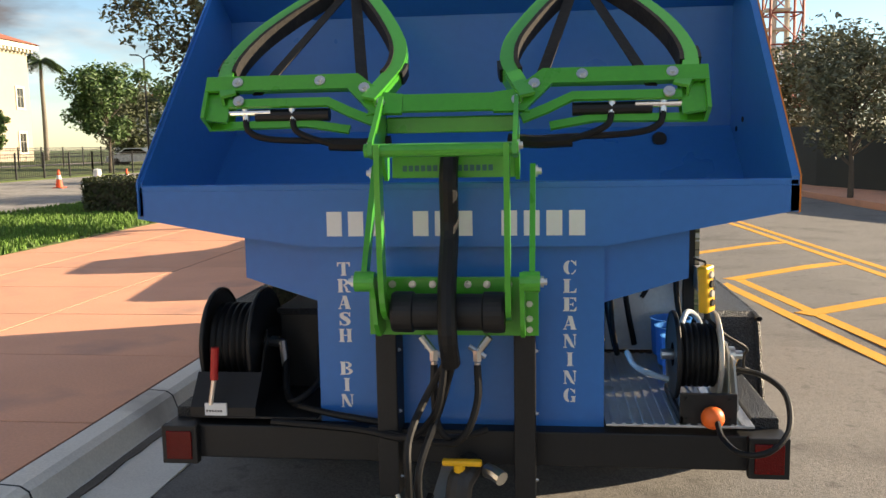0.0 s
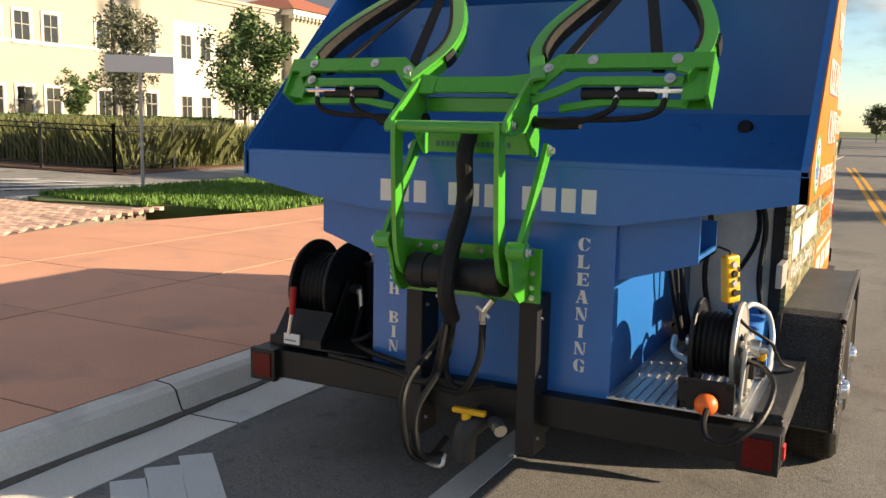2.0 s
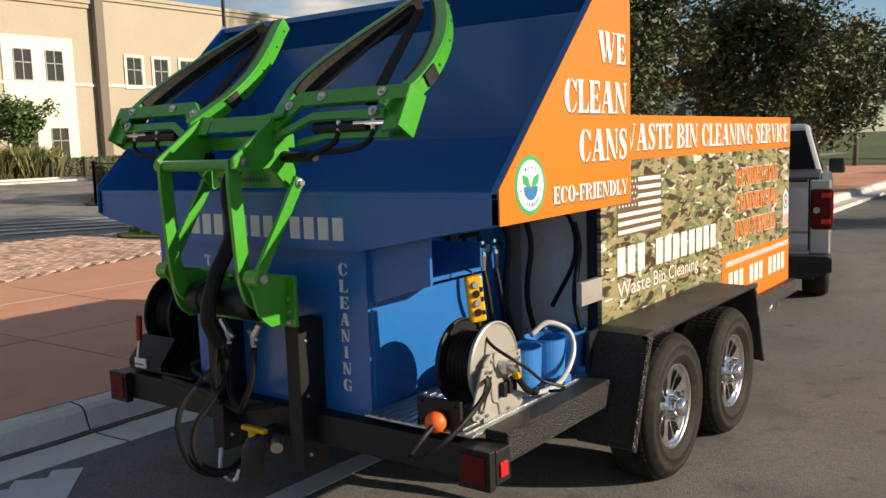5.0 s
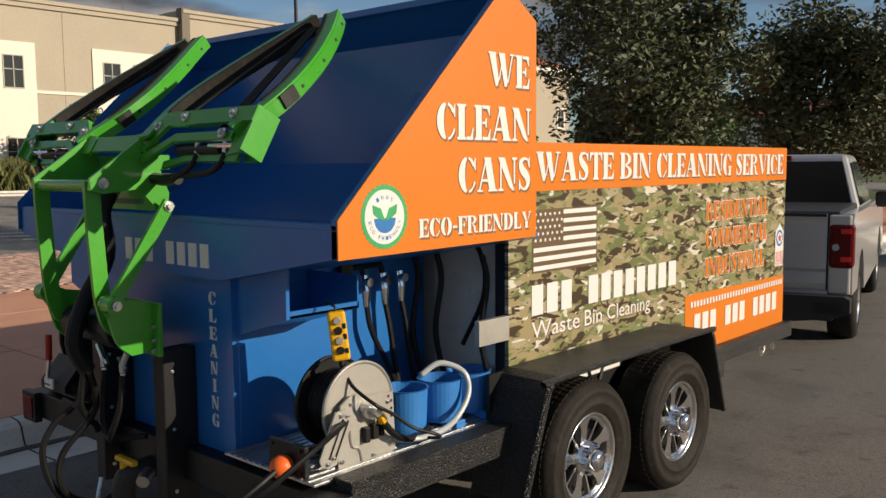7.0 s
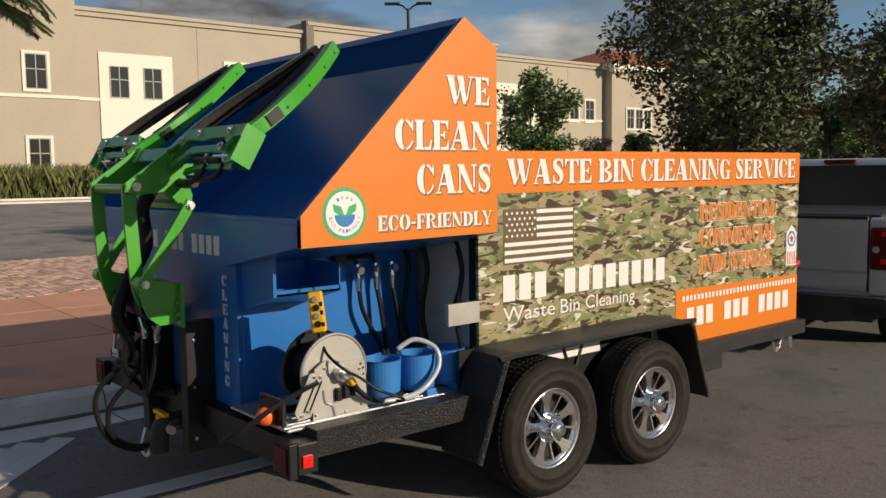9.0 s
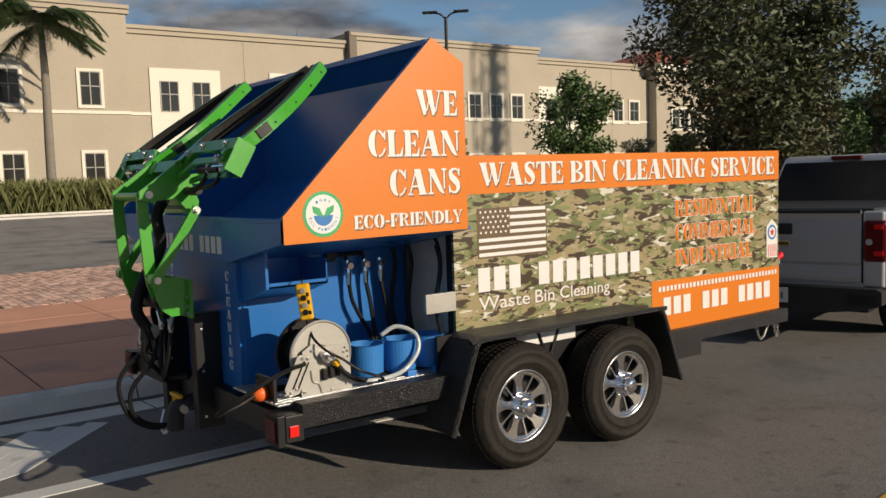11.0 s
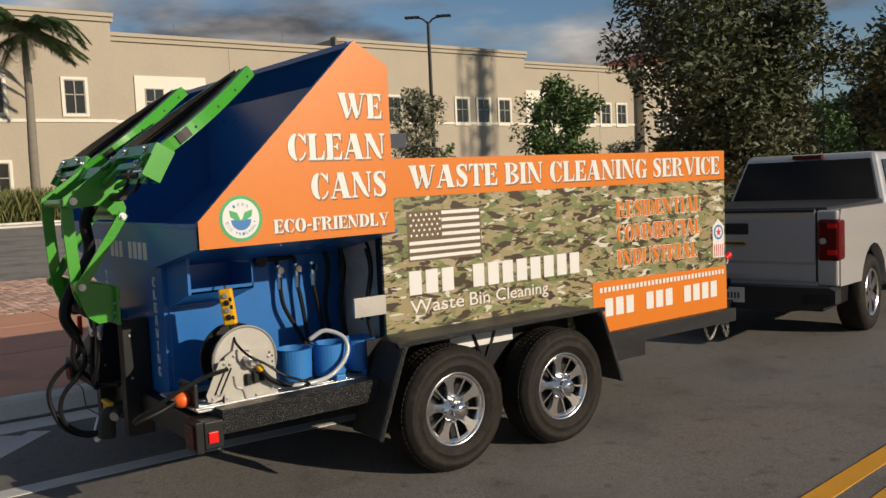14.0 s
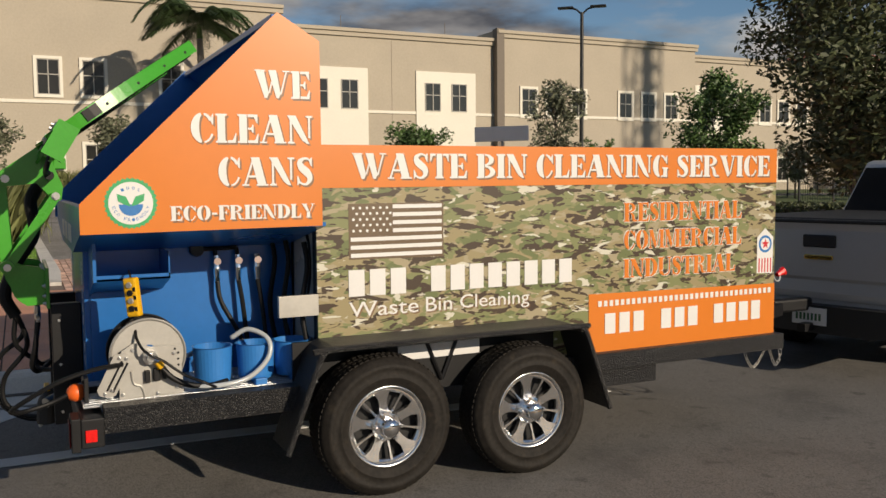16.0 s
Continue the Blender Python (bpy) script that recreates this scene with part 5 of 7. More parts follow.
def reel_body(t, x0, x1, yc, zc, r, flange_mats):
    for x, mt in ((x0, flange_mats[0]), (x1, flange_mats[1])):
        b = B()
        lathe(b, [(0.05, -0.004), (r - 0.012, -0.004), (r - 0.004, -0.010), (r, -0.004), (r, 0.006), (r - 0.006, 0.010), (r - 0.014, 0.004), (0.05, 0.004), (0.05, -0.004)], 48, Matrix.Translation((x, yc, zc)))
        part("flange", b, mt, t, smooth=False)
    b = B()
    n = 7
    prof = [(0.06, x0)]
    w = (x1 - x0) / n
    for i in range(n):
        prof += [(r * 0.66, x0 + w * (i + 0.05)), (r * 0.72, x0 + w * (i + 0.3)), (r * 0.72, x0 + w * (i + 0.7)), (r * 0.66, x0 + w * (i + 0.95))]
    prof += [(0.06, x1)]
    lathe(b, prof, 40, Matrix.Translation((0, yc, zc)))
    part("wound_hose", b, HOSE, t, "black rubber hose wound on the drum", smooth=True)
    b = B()
    sweep(b, [(x0 - 0.05, yc, zc), (x1 + 0.06, yc, zc)], 0.022, 12)
    part("axle", b, STEEL, t)


reel_body(reel, 0.875, 1.035, *RC, 0.180, (BLACK, ZINC))
bm = B()
prism(bm, [(0.184, 0.566), (0.188, 0.70), (0.20, 0.80), (0.25, 0.83), (0.29, 0.83), (0.33, 0.81), (0.47, 0.805), (0.475, 0.70), (0.482, 0.575), (0.46, 0.566)], "x", 1.066, 1.074)
sp = part("side_plate", bm, ZINC, reel, "bare grey steel side plate")
bm = B()
prism(bm, [(0.085, 0.625), (0.095, 0.598), (0.13, 0.585), (0.165, 0.592), (0.25, 0.735), (0.245, 0.775), (0.215, 0.79), (0.165, 0.785)], "x", 1.078, 1.086)
arm = part("guide_arm_plate", bm, ZINC, reel, "slanted grey steel arm plate")
bm = B()
for a, c in (((0.13, 0.62), (0.20, 0.755)), ((0.155, 0.61), (0.225, 0.745))):
    sweep(bm, [(1.087, *a), (1.087, *c)], 0.005, 4)
part("slot", bm, DARKGAP, arm)
for x, y, z in ((1.078, 0.20, 0.59), (1.078, 0.45, 0.60), (1.078, 0.44, 0.77), (1.078, 0.25, 0.80), (1.078, 0.36, 0.58), (1.09, 0.12, 0.605), (1.09, 0.15, 0.62), (1.09, 0.22, 0.765), (1.09, 0.19, 0.77)):
    bm = B()
    bolt(bm, (x, y, z), "x", 0.009, 0.007)
    part("plate_bolt", bm, STEEL, sp)
bm = B()
for y, z in ((0.445, 0.79), (0.46, 0.77), (0.46, 0.74), (0.46, 0.71)):
    lathe(bm, [(0, -0.001), (0.006, -0.001), (0.006, 0.001), (0, 0.001)], 8, Matrix.Translation((1.0745, y, z)))
part("plate_hole", bm, DARKGAP, sp)
bm = B()
sweep(bm, smooth_path([(1.076, 0.24, 0.70), (1.076, 0.25, 0.64), (1.076, 0.285, 0.62), (1.076, 0.30, 0.57)], 4), 0.006, 6)
part("pressed_rib", bm, ZINC, sp)
bm = B()
for y, z, w in ((0.30, 0.64, 0.025), (0.34, 0.645, 0.03), (0.38, 0.65, 0.02)):
    box(bm, (1.074, y, z), (1.10, y + w, z + 0.06), 0.004)
part("latch", bm, BLACK, sp, "black reel latch")
bm = B()
lathe(bm, [(0, 0.06), (0.018, 0.06), (0.018, 0.03), (0.034, 0.03), (0.034, -0.01), (0, -0.01)], 14, Matrix.Translation((1.085, *RC)))
sweep(bm, [(1.12, 0.325, 0.765), (1.12, 0.36, 0.74)], 0.016, 8)
part("swivel", bm, STEEL, reel, "steel swivel joint")
bm = B()
sweep(bm, [(1.12, 0.355, 0.745), (1.115, 0.375, 0.715)], 0.019, 8)
part("swivel_cap", bm, YELLOW, reel, "yellow cap")
bm = B()
box(bm, (0.86, 0.03, 0.566), (1.07, 0.05, 0.685), 0.003)
box(bm, (0.86, 0.03, 0.566), (0.875, 0.48, 0.60), 0.003)
for x in (0.885, 1.045):
    for z in (0.585, 0.665):
        bolt(bm, (x, 0.028, z), "y", 0.008, 0.006)
part("guide_frame", bm, BLACK, reel, "black roller guide frame")
bm = B()
lathe(bm, [(0, -0.052), (0.022, -0.048), (0.041, -0.032), (0.050, -0.008), (0.050, 0.008), (0.041, 0.032), (0.022, 0.048), (0, 0.052)], 24, pose(0.975, 0.0, 0.603, 0, 0, 80) @ Matrix.Scale(0.86, 4))
part("hose_stop_ball", bm, ORANGE_P, reel, "orange rubber hose stop ball", smooth=True)
for path, r in (
    ([(0.985, -0.03, 0.60), (0.99, -0.12, 0.565), (1.03, -0.23, 0.55), (1.11, -0.28, 0.575), (1.19, -0.22, 0.635), (1.215, -0.07, 0.715), (1.17, 0.08, 0.745), (1.09, 0.20, 0.74)], 0.011),
    ([(1.115, 0.37, 0.72), (1.12, 0.42, 0.66), (1.11, 0.50, 0.615), (1.09, 0.60, 0.595), (1.05, 0.70, 0.60)], 0.014),
):
    bm = B()
    sweep(bm, smooth_path(path, 6), r, 8)
    part("hose_tail", bm, HOSE, reel, "black rubber hose")

reel.matrix_basis = Matrix.Translation((0.945, 0.3, 0.566))

# ---- dark reel on the other side ----
reel2 = thing("hose_reel", (-1.0, 0.33, 0.566), "all black hose reel with a red handled spray gun", "hose reel", "hose reels")
reel_body(reel2, -1.085, -0.885, 0.35, 0.80, 0.232, (BLACK, BLACK))
bm = B()
for x in (-1.11, -0.865):
    prism(bm, [(0.12, 0.566), (0.58, 0.566), (0.46, 0.84), (0.30, 0.86)], "x", x, x + 0.008)
prism(bm, [(0.02, 0.566), (0.02, 0.60), (0.12, 0.72), (0.13, 0.71), (0.05, 0.59), (0.06, 0.566)], "x", -1.10, -0.83)
part("stand", bm, BLACK, reel2, "black steel stand")
bm = B()
box(bm, (-1.035, 0.008, 0.570), (-0.945, 0.019, 0.620), 0.001)
part("label_plate", bm, WHITE, reel2, "small white label")
bars(reel2, HOSE, rear(-1.028, 0.007, 0.585), 0.07, 0.008, 6, (), "label_bars", 0.001)
gun = thing("spray_gun", (-1.11, 0.03, 0.62), "spray gun with red grip and steel lance", "spray gun")
bm = B()
sweep(bm, [(-0.985, 0.02, 0.845), (-0.995, 0.02, 0.715)], 0.016, 10)
part("grip", bm, REDGRIP, gun, "red grip")
bm = B()
sweep(bm, [(-0.995, 0.02, 0.715), (-1.01, 0.012, 0.615)], 0.010, 8)
part("lance", bm, STEEL, gun)
bm = B()
sweep(bm, [(-0.86, 0.33, 0.80), (-0.80, 0.31, 0.80)], 0.02, 8)
sweep(bm, [(-0.80, 0.31, 0.81), (-0.79, 0.31, 0.70)], 0.016, 8)
part("swivel", bm, STEEL, reel2)
bm = B()
sweep(bm, smooth_path([(-0.79, 0.31, 0.70), (-0.76, 0.22, 0.62), (-0.70, 0.12, 0.60), (-0.62, 0.20, 0.66), (-0.64, 0.34, 0.78)], 6), 0.014, 8)
sweep(bm, smooth_path([(-0.79, 0.33, 0.74), (-0.74, 0.18, 0.60), (-0.60, 0.06, 0.585), (-0.3, -0.01, 0.56)], 6), 0.014, 8)
part("supply_hose", bm, HOSE, reel2, "black supply hose")

tool = thing("tool_box", (-0.72, 0.6, 0.566), "black tread plate equipment box", "equipment box")
bm = B()
box(bm, (-0.85, 0.45, 0.566), (-0.585, 0.85, 0.90), 0.006)
part("body", bm, BLACK, tool)
bm = B()
box(bm, (-0.86, 0.44, 0.90), (-0.582, 0.86, 0.925), 0.004)
part("lid", bm, BEDLINER, tool)

# ---- pump bay things ----


def scoop(y, x=0.93, r=0.097):
    t = thing("blue_scoop", (x, y, 0.566), "blue plastic cup holder on the deck", "bucket", "blue cup holders")
    b = B()
    m = Matrix.Translation((x, y, 0.59)) @ pose(0, 0, 0, 0, -90, 0)
    lathe(b, [(0, 0.0), (r * 0.88, 0.0), (r * 0.93, 0.02), (r, 0.175), (r + 0.006, 0.18), (r - 0.004, 0.18), (r * 0.90, 0.02), (0, 0.012)], 32, m)
    part("cup", b, BUCKET, t, smooth=False)
    b = B()
    box(b, (x + 0.02, y - 0.03, 0.566), (x + 0.12, y + 0.03, 0.60), 0.004)
    part("bracket", b, BUCKET, t)


for y in (0.645, 0.865, 1.06):
    scoop(y)
milky = thing("milky_hose", (1.0, 0.8, 0.58), "translucent milky suction hose looped over the cups", "hose")
bm = B()
sweep(bm, smooth_path([(0.93, 0.74, 0.80), (0.97, 0.82, 0.845), (1.03, 0.905, 0.80), (1.06, 0.90, 0.71), (1.07, 0.80, 0.62), (1.08, 0.66, 0.595), (1.05, 0.52, 0.60), (0.90, 0.42, 0.62), (0.72, 0.48, 0.66), (0.68, 0.62, 0.70)], 7), 0.013, 12)
part("tube", bm, CLEARHOSE, milky, smooth=True)

mani = thing("valve_manifold", (0.57, 0.8, 1.2), "row of chrome valves with a round gauge and hoses", "valve")
bm = B()
lathe(bm, [(0, 0.0), (0.038, 0.0), (0.038, 0.02), (0.034, 0.026), (0, 0.026)], 24, Matrix.Translation((0.565, 0.645, 1.235)))
part("gauge", bm, PLASTIC, mani, "round black gauge", smooth=False)
bm = B()
sweep(bm, [(0.575, 0.67, 1.235), (0.575, 0.86, 1.238)], 0.012, 8)
sweep(bm, [(0.575, 0.74, 1.236), (0.59, 0.745, 1.18)], 0.012, 8)
sweep(bm, [(0.575, 0.86, 1.238), (0.59, 0.86, 1.18)], 0.012, 8)
part("pipe", bm, BLACK, mani)
for i, y in enumerate((0.745, 0.86, 0.965)):
    bm = B()
    sweep(bm, [(0.59, y, 1.20), (0.60, y, 1.13), (0.60, y, 1.06)], [0.018, 0.020, 0.014], 10)
    lathe(bm, [(0, 0.0), (0.02, 0.0), (0.02, 0.03), (0, 0.03)], 12, Matrix.Translation((0.60, y, 1.17)))
    v = part("valve", bm, CHROME, mani, "chrome valve")
    bm = B()
    sweep(bm, smooth_path([(0.60, y, 1.07), (0.615, y + 0.015, 0.95), (0.63, y + (0.10 if i == 0 else 0.03), 0.78), (0.66, y + (0.16 if i == 0 else 0.04), 0.62)], 5), 0.013, 8)
    part("valve_hose", bm, HOSE, v)
for y, x in ((1.05, 0.60), (1.10, 0.70), (1.13, 0.95)):
    bm = B()
    sweep(bm, smooth_path([(x, y, 1.28), (x + 0.02, y + 0.01, 1.15), (x + 0.01, y - 0.02, 0.9), (x + 0.06, y + 0.02, 0.62)], 5), 0.014, 8)
    part("bay_hose", bm, HOSE, mani)
bm = B()
sweep(bm, smooth_path([(0.72, 1.16, 1.40), (0.90, 1.17, 1.30), (0.93, 1.17, 1.10), (0.80, 1.17, 0.85)], 5), 0.012, 8)
part("bay_hose", bm, HOSE, mani)
bm = B()
box(bm, (0.62, 1.17, 0.58), (1.0, 1.20, 1.36), 0.004)
part("bulkhead", bm, mat("grey_panel", (0.55, 0.54, 0.49), 0.28, vary=0.10, scale=2.5), trailer, "smooth grey plastic bulkhead panel")

remote = thing("pendant_remote", (0.955, 0.27, 1.05), "yellow pendant remote hanging on a cable", "remote control")
RM = Matrix.Translation((0.955, 0.27, 1.045)) @ pose(0, 0, 0, 0, -6, 52)
bm = B()
box(bm, (-0.034, -0.022, -0.095), (0.034, 0.022, 0.095), 0.01, RM)
body = part("case", bm, YELLOW, remote)
for i in range(4):
    bm = B()
    z = 0.06 - i * 0.038
    lathe(bm, [(0, -0.008), (0.013, -0.008), (0.016, 0.0), (0, 0.0)], 14, RM @ Matrix.Translation((0.0, -0.022, z)) @ pose(0, 0, 0, 0, 0, 90))
    part("button", bm, BLACK if i % 2 else ZINC, body)
bm = B()
for z in (0.04, 0.0, -0.055):
    box(bm, (0.017, -0.0235, z - 0.012), (0.03, -0.0215, z + 0.008), 0, RM)
part("button_label", bm, BLACK, body)
bm = B()
sweep(bm, [RM @ Vector((0, 0, -0.09)), RM @ Vector((0, 0, -0.125))], 0.012, 8)
part("strain_relief", bm, BLACK, remote)
bm = B()
sweep(bm, [RM @ Vector((0, 0, 0.09)), RM @ Vector((0, 0, 0.11)), Vector((0.90, 0.26, 1.17))], 0.005, 6)
part("hanging_cord", bm, BLACK, remote)
bm = B()
sweep(bm, smooth_path([RM @ Vector((0, 0, -0.12)), (1.03, 0.27, 0.86), (1.12, 0.30, 0.80), (1.13, 0.38, 0.75), (1.15, 0.47, 0.68), (1.19, 0.56, 0.64), (1.13, 0.62, 0.60), (1.0, 0.60, 0.585)], 6), 0.007, 8)
part("cable", bm, HOSE, remote)

# ---- pickup truck ahead of the trailer ----
truck = thing("pickup_truck", (0, 0, 0), "silver double cab pickup truck towing the trailer", "pickup truck")


def mirrored(fn):
    for s in (1, -1):
        fn(s)


def truck_side(s):
    b = B()
    xs = (0.90, 1.0) if s > 0 else (-1.0, -0.90)
    arch = [(1.20 + 0.50 * math.cos(a), 0.42 + 0.50 * math.sin(a)) for a in [math.pi * (1 - i / 10) for i in range(11)]]
    arch2 = [(4.85 + 0.50 * math.cos(a), 0.42 + 0.50 * math.sin(a)) for a in [math.pi * (1 - i / 10) for i in range(11)]]
    low = [(0.02, 0.60)] + [p for p in arch if p[1] > 0.5] + [(1.75, 0.45), (4.3, 0.45)] + [p for p in arch2 if p[1] > 0.5] + [(5.75, 0.5)]
    up = [(5.78, 0.85), (5.6, 1.12), (4.3, 1.24), (2.05, 1.30), (0.05, 1.325), (0.02, 1.25)]
    prism(b, low + up, "x", *xs)
    return part("body_side", b, SILVER, truck, "silver body side with wheel arches")


sides = [truck_side(1), truck_side(-1)]
bm = B()
prism(bm, [(-0.02, 0.64), (-0.03, 0.70), (-0.012, 0.80), (-0.03, 0.83), (-0.024, 1.06), (-0.012, 1.24), (-0.03, 1.31), (0.05, 1.31), (0.05, 0.64)], "x", -0.785, 0.785)
tg = part("tailgate", bm, SILVER, truck, "silver tailgate")
bm = B()
box(bm, (-0.785, -0.04, 1.300), (0.785, 0.03, 1.332), 0.010)
part("tailgate_cap", bm, PLASTIC, tg)
bm = B()
box(bm, (-0.15, -0.033, 1.09), (0.15, -0.012, 1.20), 0.012)
part("tailgate_handle", bm, PLASTIC, tg, "black handle")
bm = B()
box(bm, (-0.13, -0.042, 0.985), (0.13, -0.024, 1.025), 0.008)
part("emblem", bm, GOLD, tg, "plain gold emblem")
for sx in (-1, 1):
    bm = B()
    box(bm, (min(0.786 * sx, 0.797 * sx), -0.004, 0.62), (max(0.786 * sx, 0.797 * sx), 0.04, 1.30))
    part("tailgate_gap", bm, DARKGAP, truck, "dark gap beside the tailgate")
bm = B()
box(bm, (-0.80, -0.01, 0.58), (0.80, 0.04, 0.64), 0.01)
part("lower_fascia", bm, SILVER, truck)
for sx in (-1, 1):
    bm = B()
    box(bm, (min(0.798 * sx, 0.985 * sx), -0.015, 0.60), (max(0.798 * sx, 0.985 * sx), 0.10, 1.318), 0.02)
    part("rear_corner", bm, SILVER, truck, "silver rear corner of the bed")
bm = B()
box(bm, (-0.90, 0.05, 0.62), (0.90, 2.05, 0.75), 0.01)
box(bm, (-0.89, 0.03, 1.25), (0.89, 2.05, 1.345), 0.02)
part("bed_cover", bm, PLASTIC, truck, "black soft bed cover")
def cab_shell(bm, lo, hi, rear_y, front_y):
    """A cab with sides that lean in: half widths, heights and ends of the belt and of the roof."""
    rows = []
    for (hw, z), y0, y1 in ((lo, rear_y[0], front_y[0]), (hi, rear_y[1], front_y[1])):
        rows.append([bm.verts.new(c) for c in ((-hw, y0, z), (hw, y0, z), (hw, y1, z), (-hw, y1, z))])
    bm.faces.new(rows[0][::-1])
    bm.faces.new(rows[1])
    for i in range(4):
        bm.faces.new((rows[0][i], rows[0][(i + 1) % 4], rows[1][(i + 1) % 4], rows[1][i]))
    bmesh.ops.bevel(bm, geom=list(bm.edges), offset=0.05, segments=2, affect="EDGES", profile=0.5)
    return bm


bm = B()
box(bm, (-0.97, 2.06, 0.5), (0.97, 4.45, 1.29), 0.02)
cab = part("cab", bm, SILVER, truck, "silver cab")
bm = B()
part("cab_roof", cab_shell(bm, (0.93, 1.20), (0.74, 1.88), (2.06, 2.36), (4.5, 3.55)), SILVER, cab, "silver roof and pillars")
bm = B()
g0, g1 = (2.055, 1.335, 0.83), (2.272, 1.80, 0.705)
v = [bm.verts.new((sx * q[2], q[0] + d, q[1])) for d in (0.0, 0.05) for q, sx in ((g0, -1), (g0, 1), (g1, 1), (g1, -1))]
bm.faces.new(v[:4])
bm.faces.new(v[4:][::-1])
for i in range(4):
    bm.faces.new((v[i], v[4 + i], v[4 + (i + 1) % 4], v[(i + 1) % 4]))
part("rear_window", bm, GLASS_D, cab, "dark tinted rear window")
bm = B()
box(bm, (-0.17, 2.275, 1.822), (0.17, 2.36, 1.868), 0.008)
part("brake_light", bm, RED, cab, "red high brake light")
for s in (1, -1):
    bm = B()
    x = 0.898 * s
    prism(bm, [(2.30, 1.31), (2.48, 1.78), (3.2, 1.80), (3.52, 1.78), (4.15, 1.31)], "x", -0.008 * s, 0.012 * s, Matrix(((1, 0, -0.279, (0.93 + 0.279 * 1.20) if s > 0 else 0), (0, 1, 0, 0), (0, 0, 1, 0), (0, 0, 0, 1))) if s > 0 else Matrix(((1, 0, 0.279, -0.93 - 0.279 * 1.20), (0, 1, 0, 0), (0, 0, 1, 0), (0, 0, 0, 1))))
    part("side_window", bm, GLASS_D, cab, "dark side windows")
    bm = B()
    box(bm, (min(0.805 * s, 1.008 * s), -0.04, 0.84), (max(0.805 * s, 1.008 * s), 0.16, 1.235), 0.03)
    tl = part("tail_light", bm, RED, truck, "red wraparound tail light")
    bm = B()
    lathe(bm, [(0, 0), (0.03, 0), (0.03, 0.006), (0, 0.008)], 16, Matrix.Translation((0.86 * s, -0.040, 1.03)) @ pose(0, 0, 0, 0, 0, -90))
    part("reverse_lens", bm, CLEARHOSE, tl, "clear reversing lens")
    for zz in (0.90, 1.15):
        bm = B()
        box(bm, (min(0.90 * s, 0.985 * s), -0.046, zz), (max(0.90 * s, 0.985 * s), -0.038, zz + 0.045), 0.004)
        part("lens_bar", bm, MARKER, tl, "bright red lens bar")
    bm = B()
    box(bm, (min(0.98 * s, 1.18 * s), 3.85, 1.22), (max(0.98 * s, 1.18 * s), 3.97, 1.42), 0.03)
    part("door_mirror", bm, PLASTIC, truck, "black door mirror")
    for y in (1.20, 4.85):
        m = Matrix.Translation((0.97 * s, y, 0.40)) @ (Matrix.Identity(4) if s > 0 else pose(0, 0, 0, 0, 0, 180))
        bm = B()
        lathe(bm, [(0.24, -0.2), (0.25, 0.0), (0.30, 0.02), (0.37, 0.01), (0.40, -0.03), (0.40, -0.22), (0.36, -0.25), (0.24, -0.2)], 48, m)
        w = part("wheel", bm, RUBBER, truck, "black tyre on a six spoke alloy", smooth=True)
        bm = B()
        lathe(bm, [(0.235, -0.15), (0.25, 0.005), (0.242, 0.012), (0.225, 0.0), (0.22, -0.15), (0.235, -0.15)], 40, m)
        for k in range(6):
            prism(bm, [(-0.035, 0.04), (0.035, 0.04), (0.055, 0.235), (-0.055, 0.235)], "x", -0.05, -0.01, m @ Matrix.Rotation(radians(60 * k), 4, "X"))
        lathe(bm, [(0, -0.05), (0.07, -0.05), (0.07, -0.01), (0.04, 0.0), (0, 0.0)], 20, m)
        rm = part("rim", bm, ALLOY, w, "bright alloy rim")
        # same near-black disc at the brake, shade between the spokes as colour
        bm = B()
        lathe(bm, [(0, -0.10), (0.23, -0.10), (0.23, -0.12), (0, -0.12)], 24, m)
        part("brake_shade_disc", bm, DARKGAP, rm)
bm = B()
prism(bm, [(-1.0, 0.45), (-1.0, 0.575), (-0.95, 0.60), (0.95, 0.60), (1.0, 0.575), (1.0, 0.45), (0.86, 0.40), (0.55, 0.36), (-0.55, 0.36), (-0.86, 0.40)], "y", -0.16, 0.02)
bp = part("bumper", bm, PLASTIC, truck, "black step bumper")
for s in (1, -1):
    bm = B()
    for i in range(5):
        box(bm, (min(0.70 * s, 0.95 * s), -0.165, 0.45 + i * 0.02), (max(0.70 * s, 0.95 * s), -0.158, 0.458 + i * 0.02))
    part("bumper_step", bm, BLACK, bp)
bm = B()
box(bm, (-0.155, -0.172, 0.43), (0.155, -0.162, 0.58), 0.003)
lp = part("plate", bm, WHITE, bp, "white licence plate")
bars(lp, mat("plate_ink", (0.05, 0.12, 0.06), 0.5), rear(-0.12, -0.172, 0.47), 0.24, 0.06, 7, (), "plate_bars", 0.001)
bm = B()
box(bm, (-0.85, 0.0, 0.35), (0.85, 5.5, 0.55), 0.02)
box(bm, (-0.04, -0.30, 0.38), (0.04, 0.1, 0.45), 0.005)
sweep(bm, [(0.45, -0.05, 0.36), (0.55, 0.6, 0.36)], 0.035, 10)
part("underbody", bm, BLACK, truck, "black underbody, hitch and exhaust")
bm = B()
box(bm, (-0.90, 4.45, 0.5), (0.90, 5.72, 1.14), 0.05)
part("bonnet", bm, SILVER, truck)
truck.matrix_basis = pose(-0.006, 6.065, -0.100, 0, 0, 13)


# ---- school building across the car park ----
FX = -48.7
bld = thing("school_building", (FX - 6, 35, 0.5), "long two storey beige stucco school building with cream panels", "building")


def wall_seg(y0, y1, top, x, name="wall", material=STUCCO):
    b = B()
    box(b, (FX - 9, y0, 0.0), (x, y1, top))
    return part(name, b, material, bld)


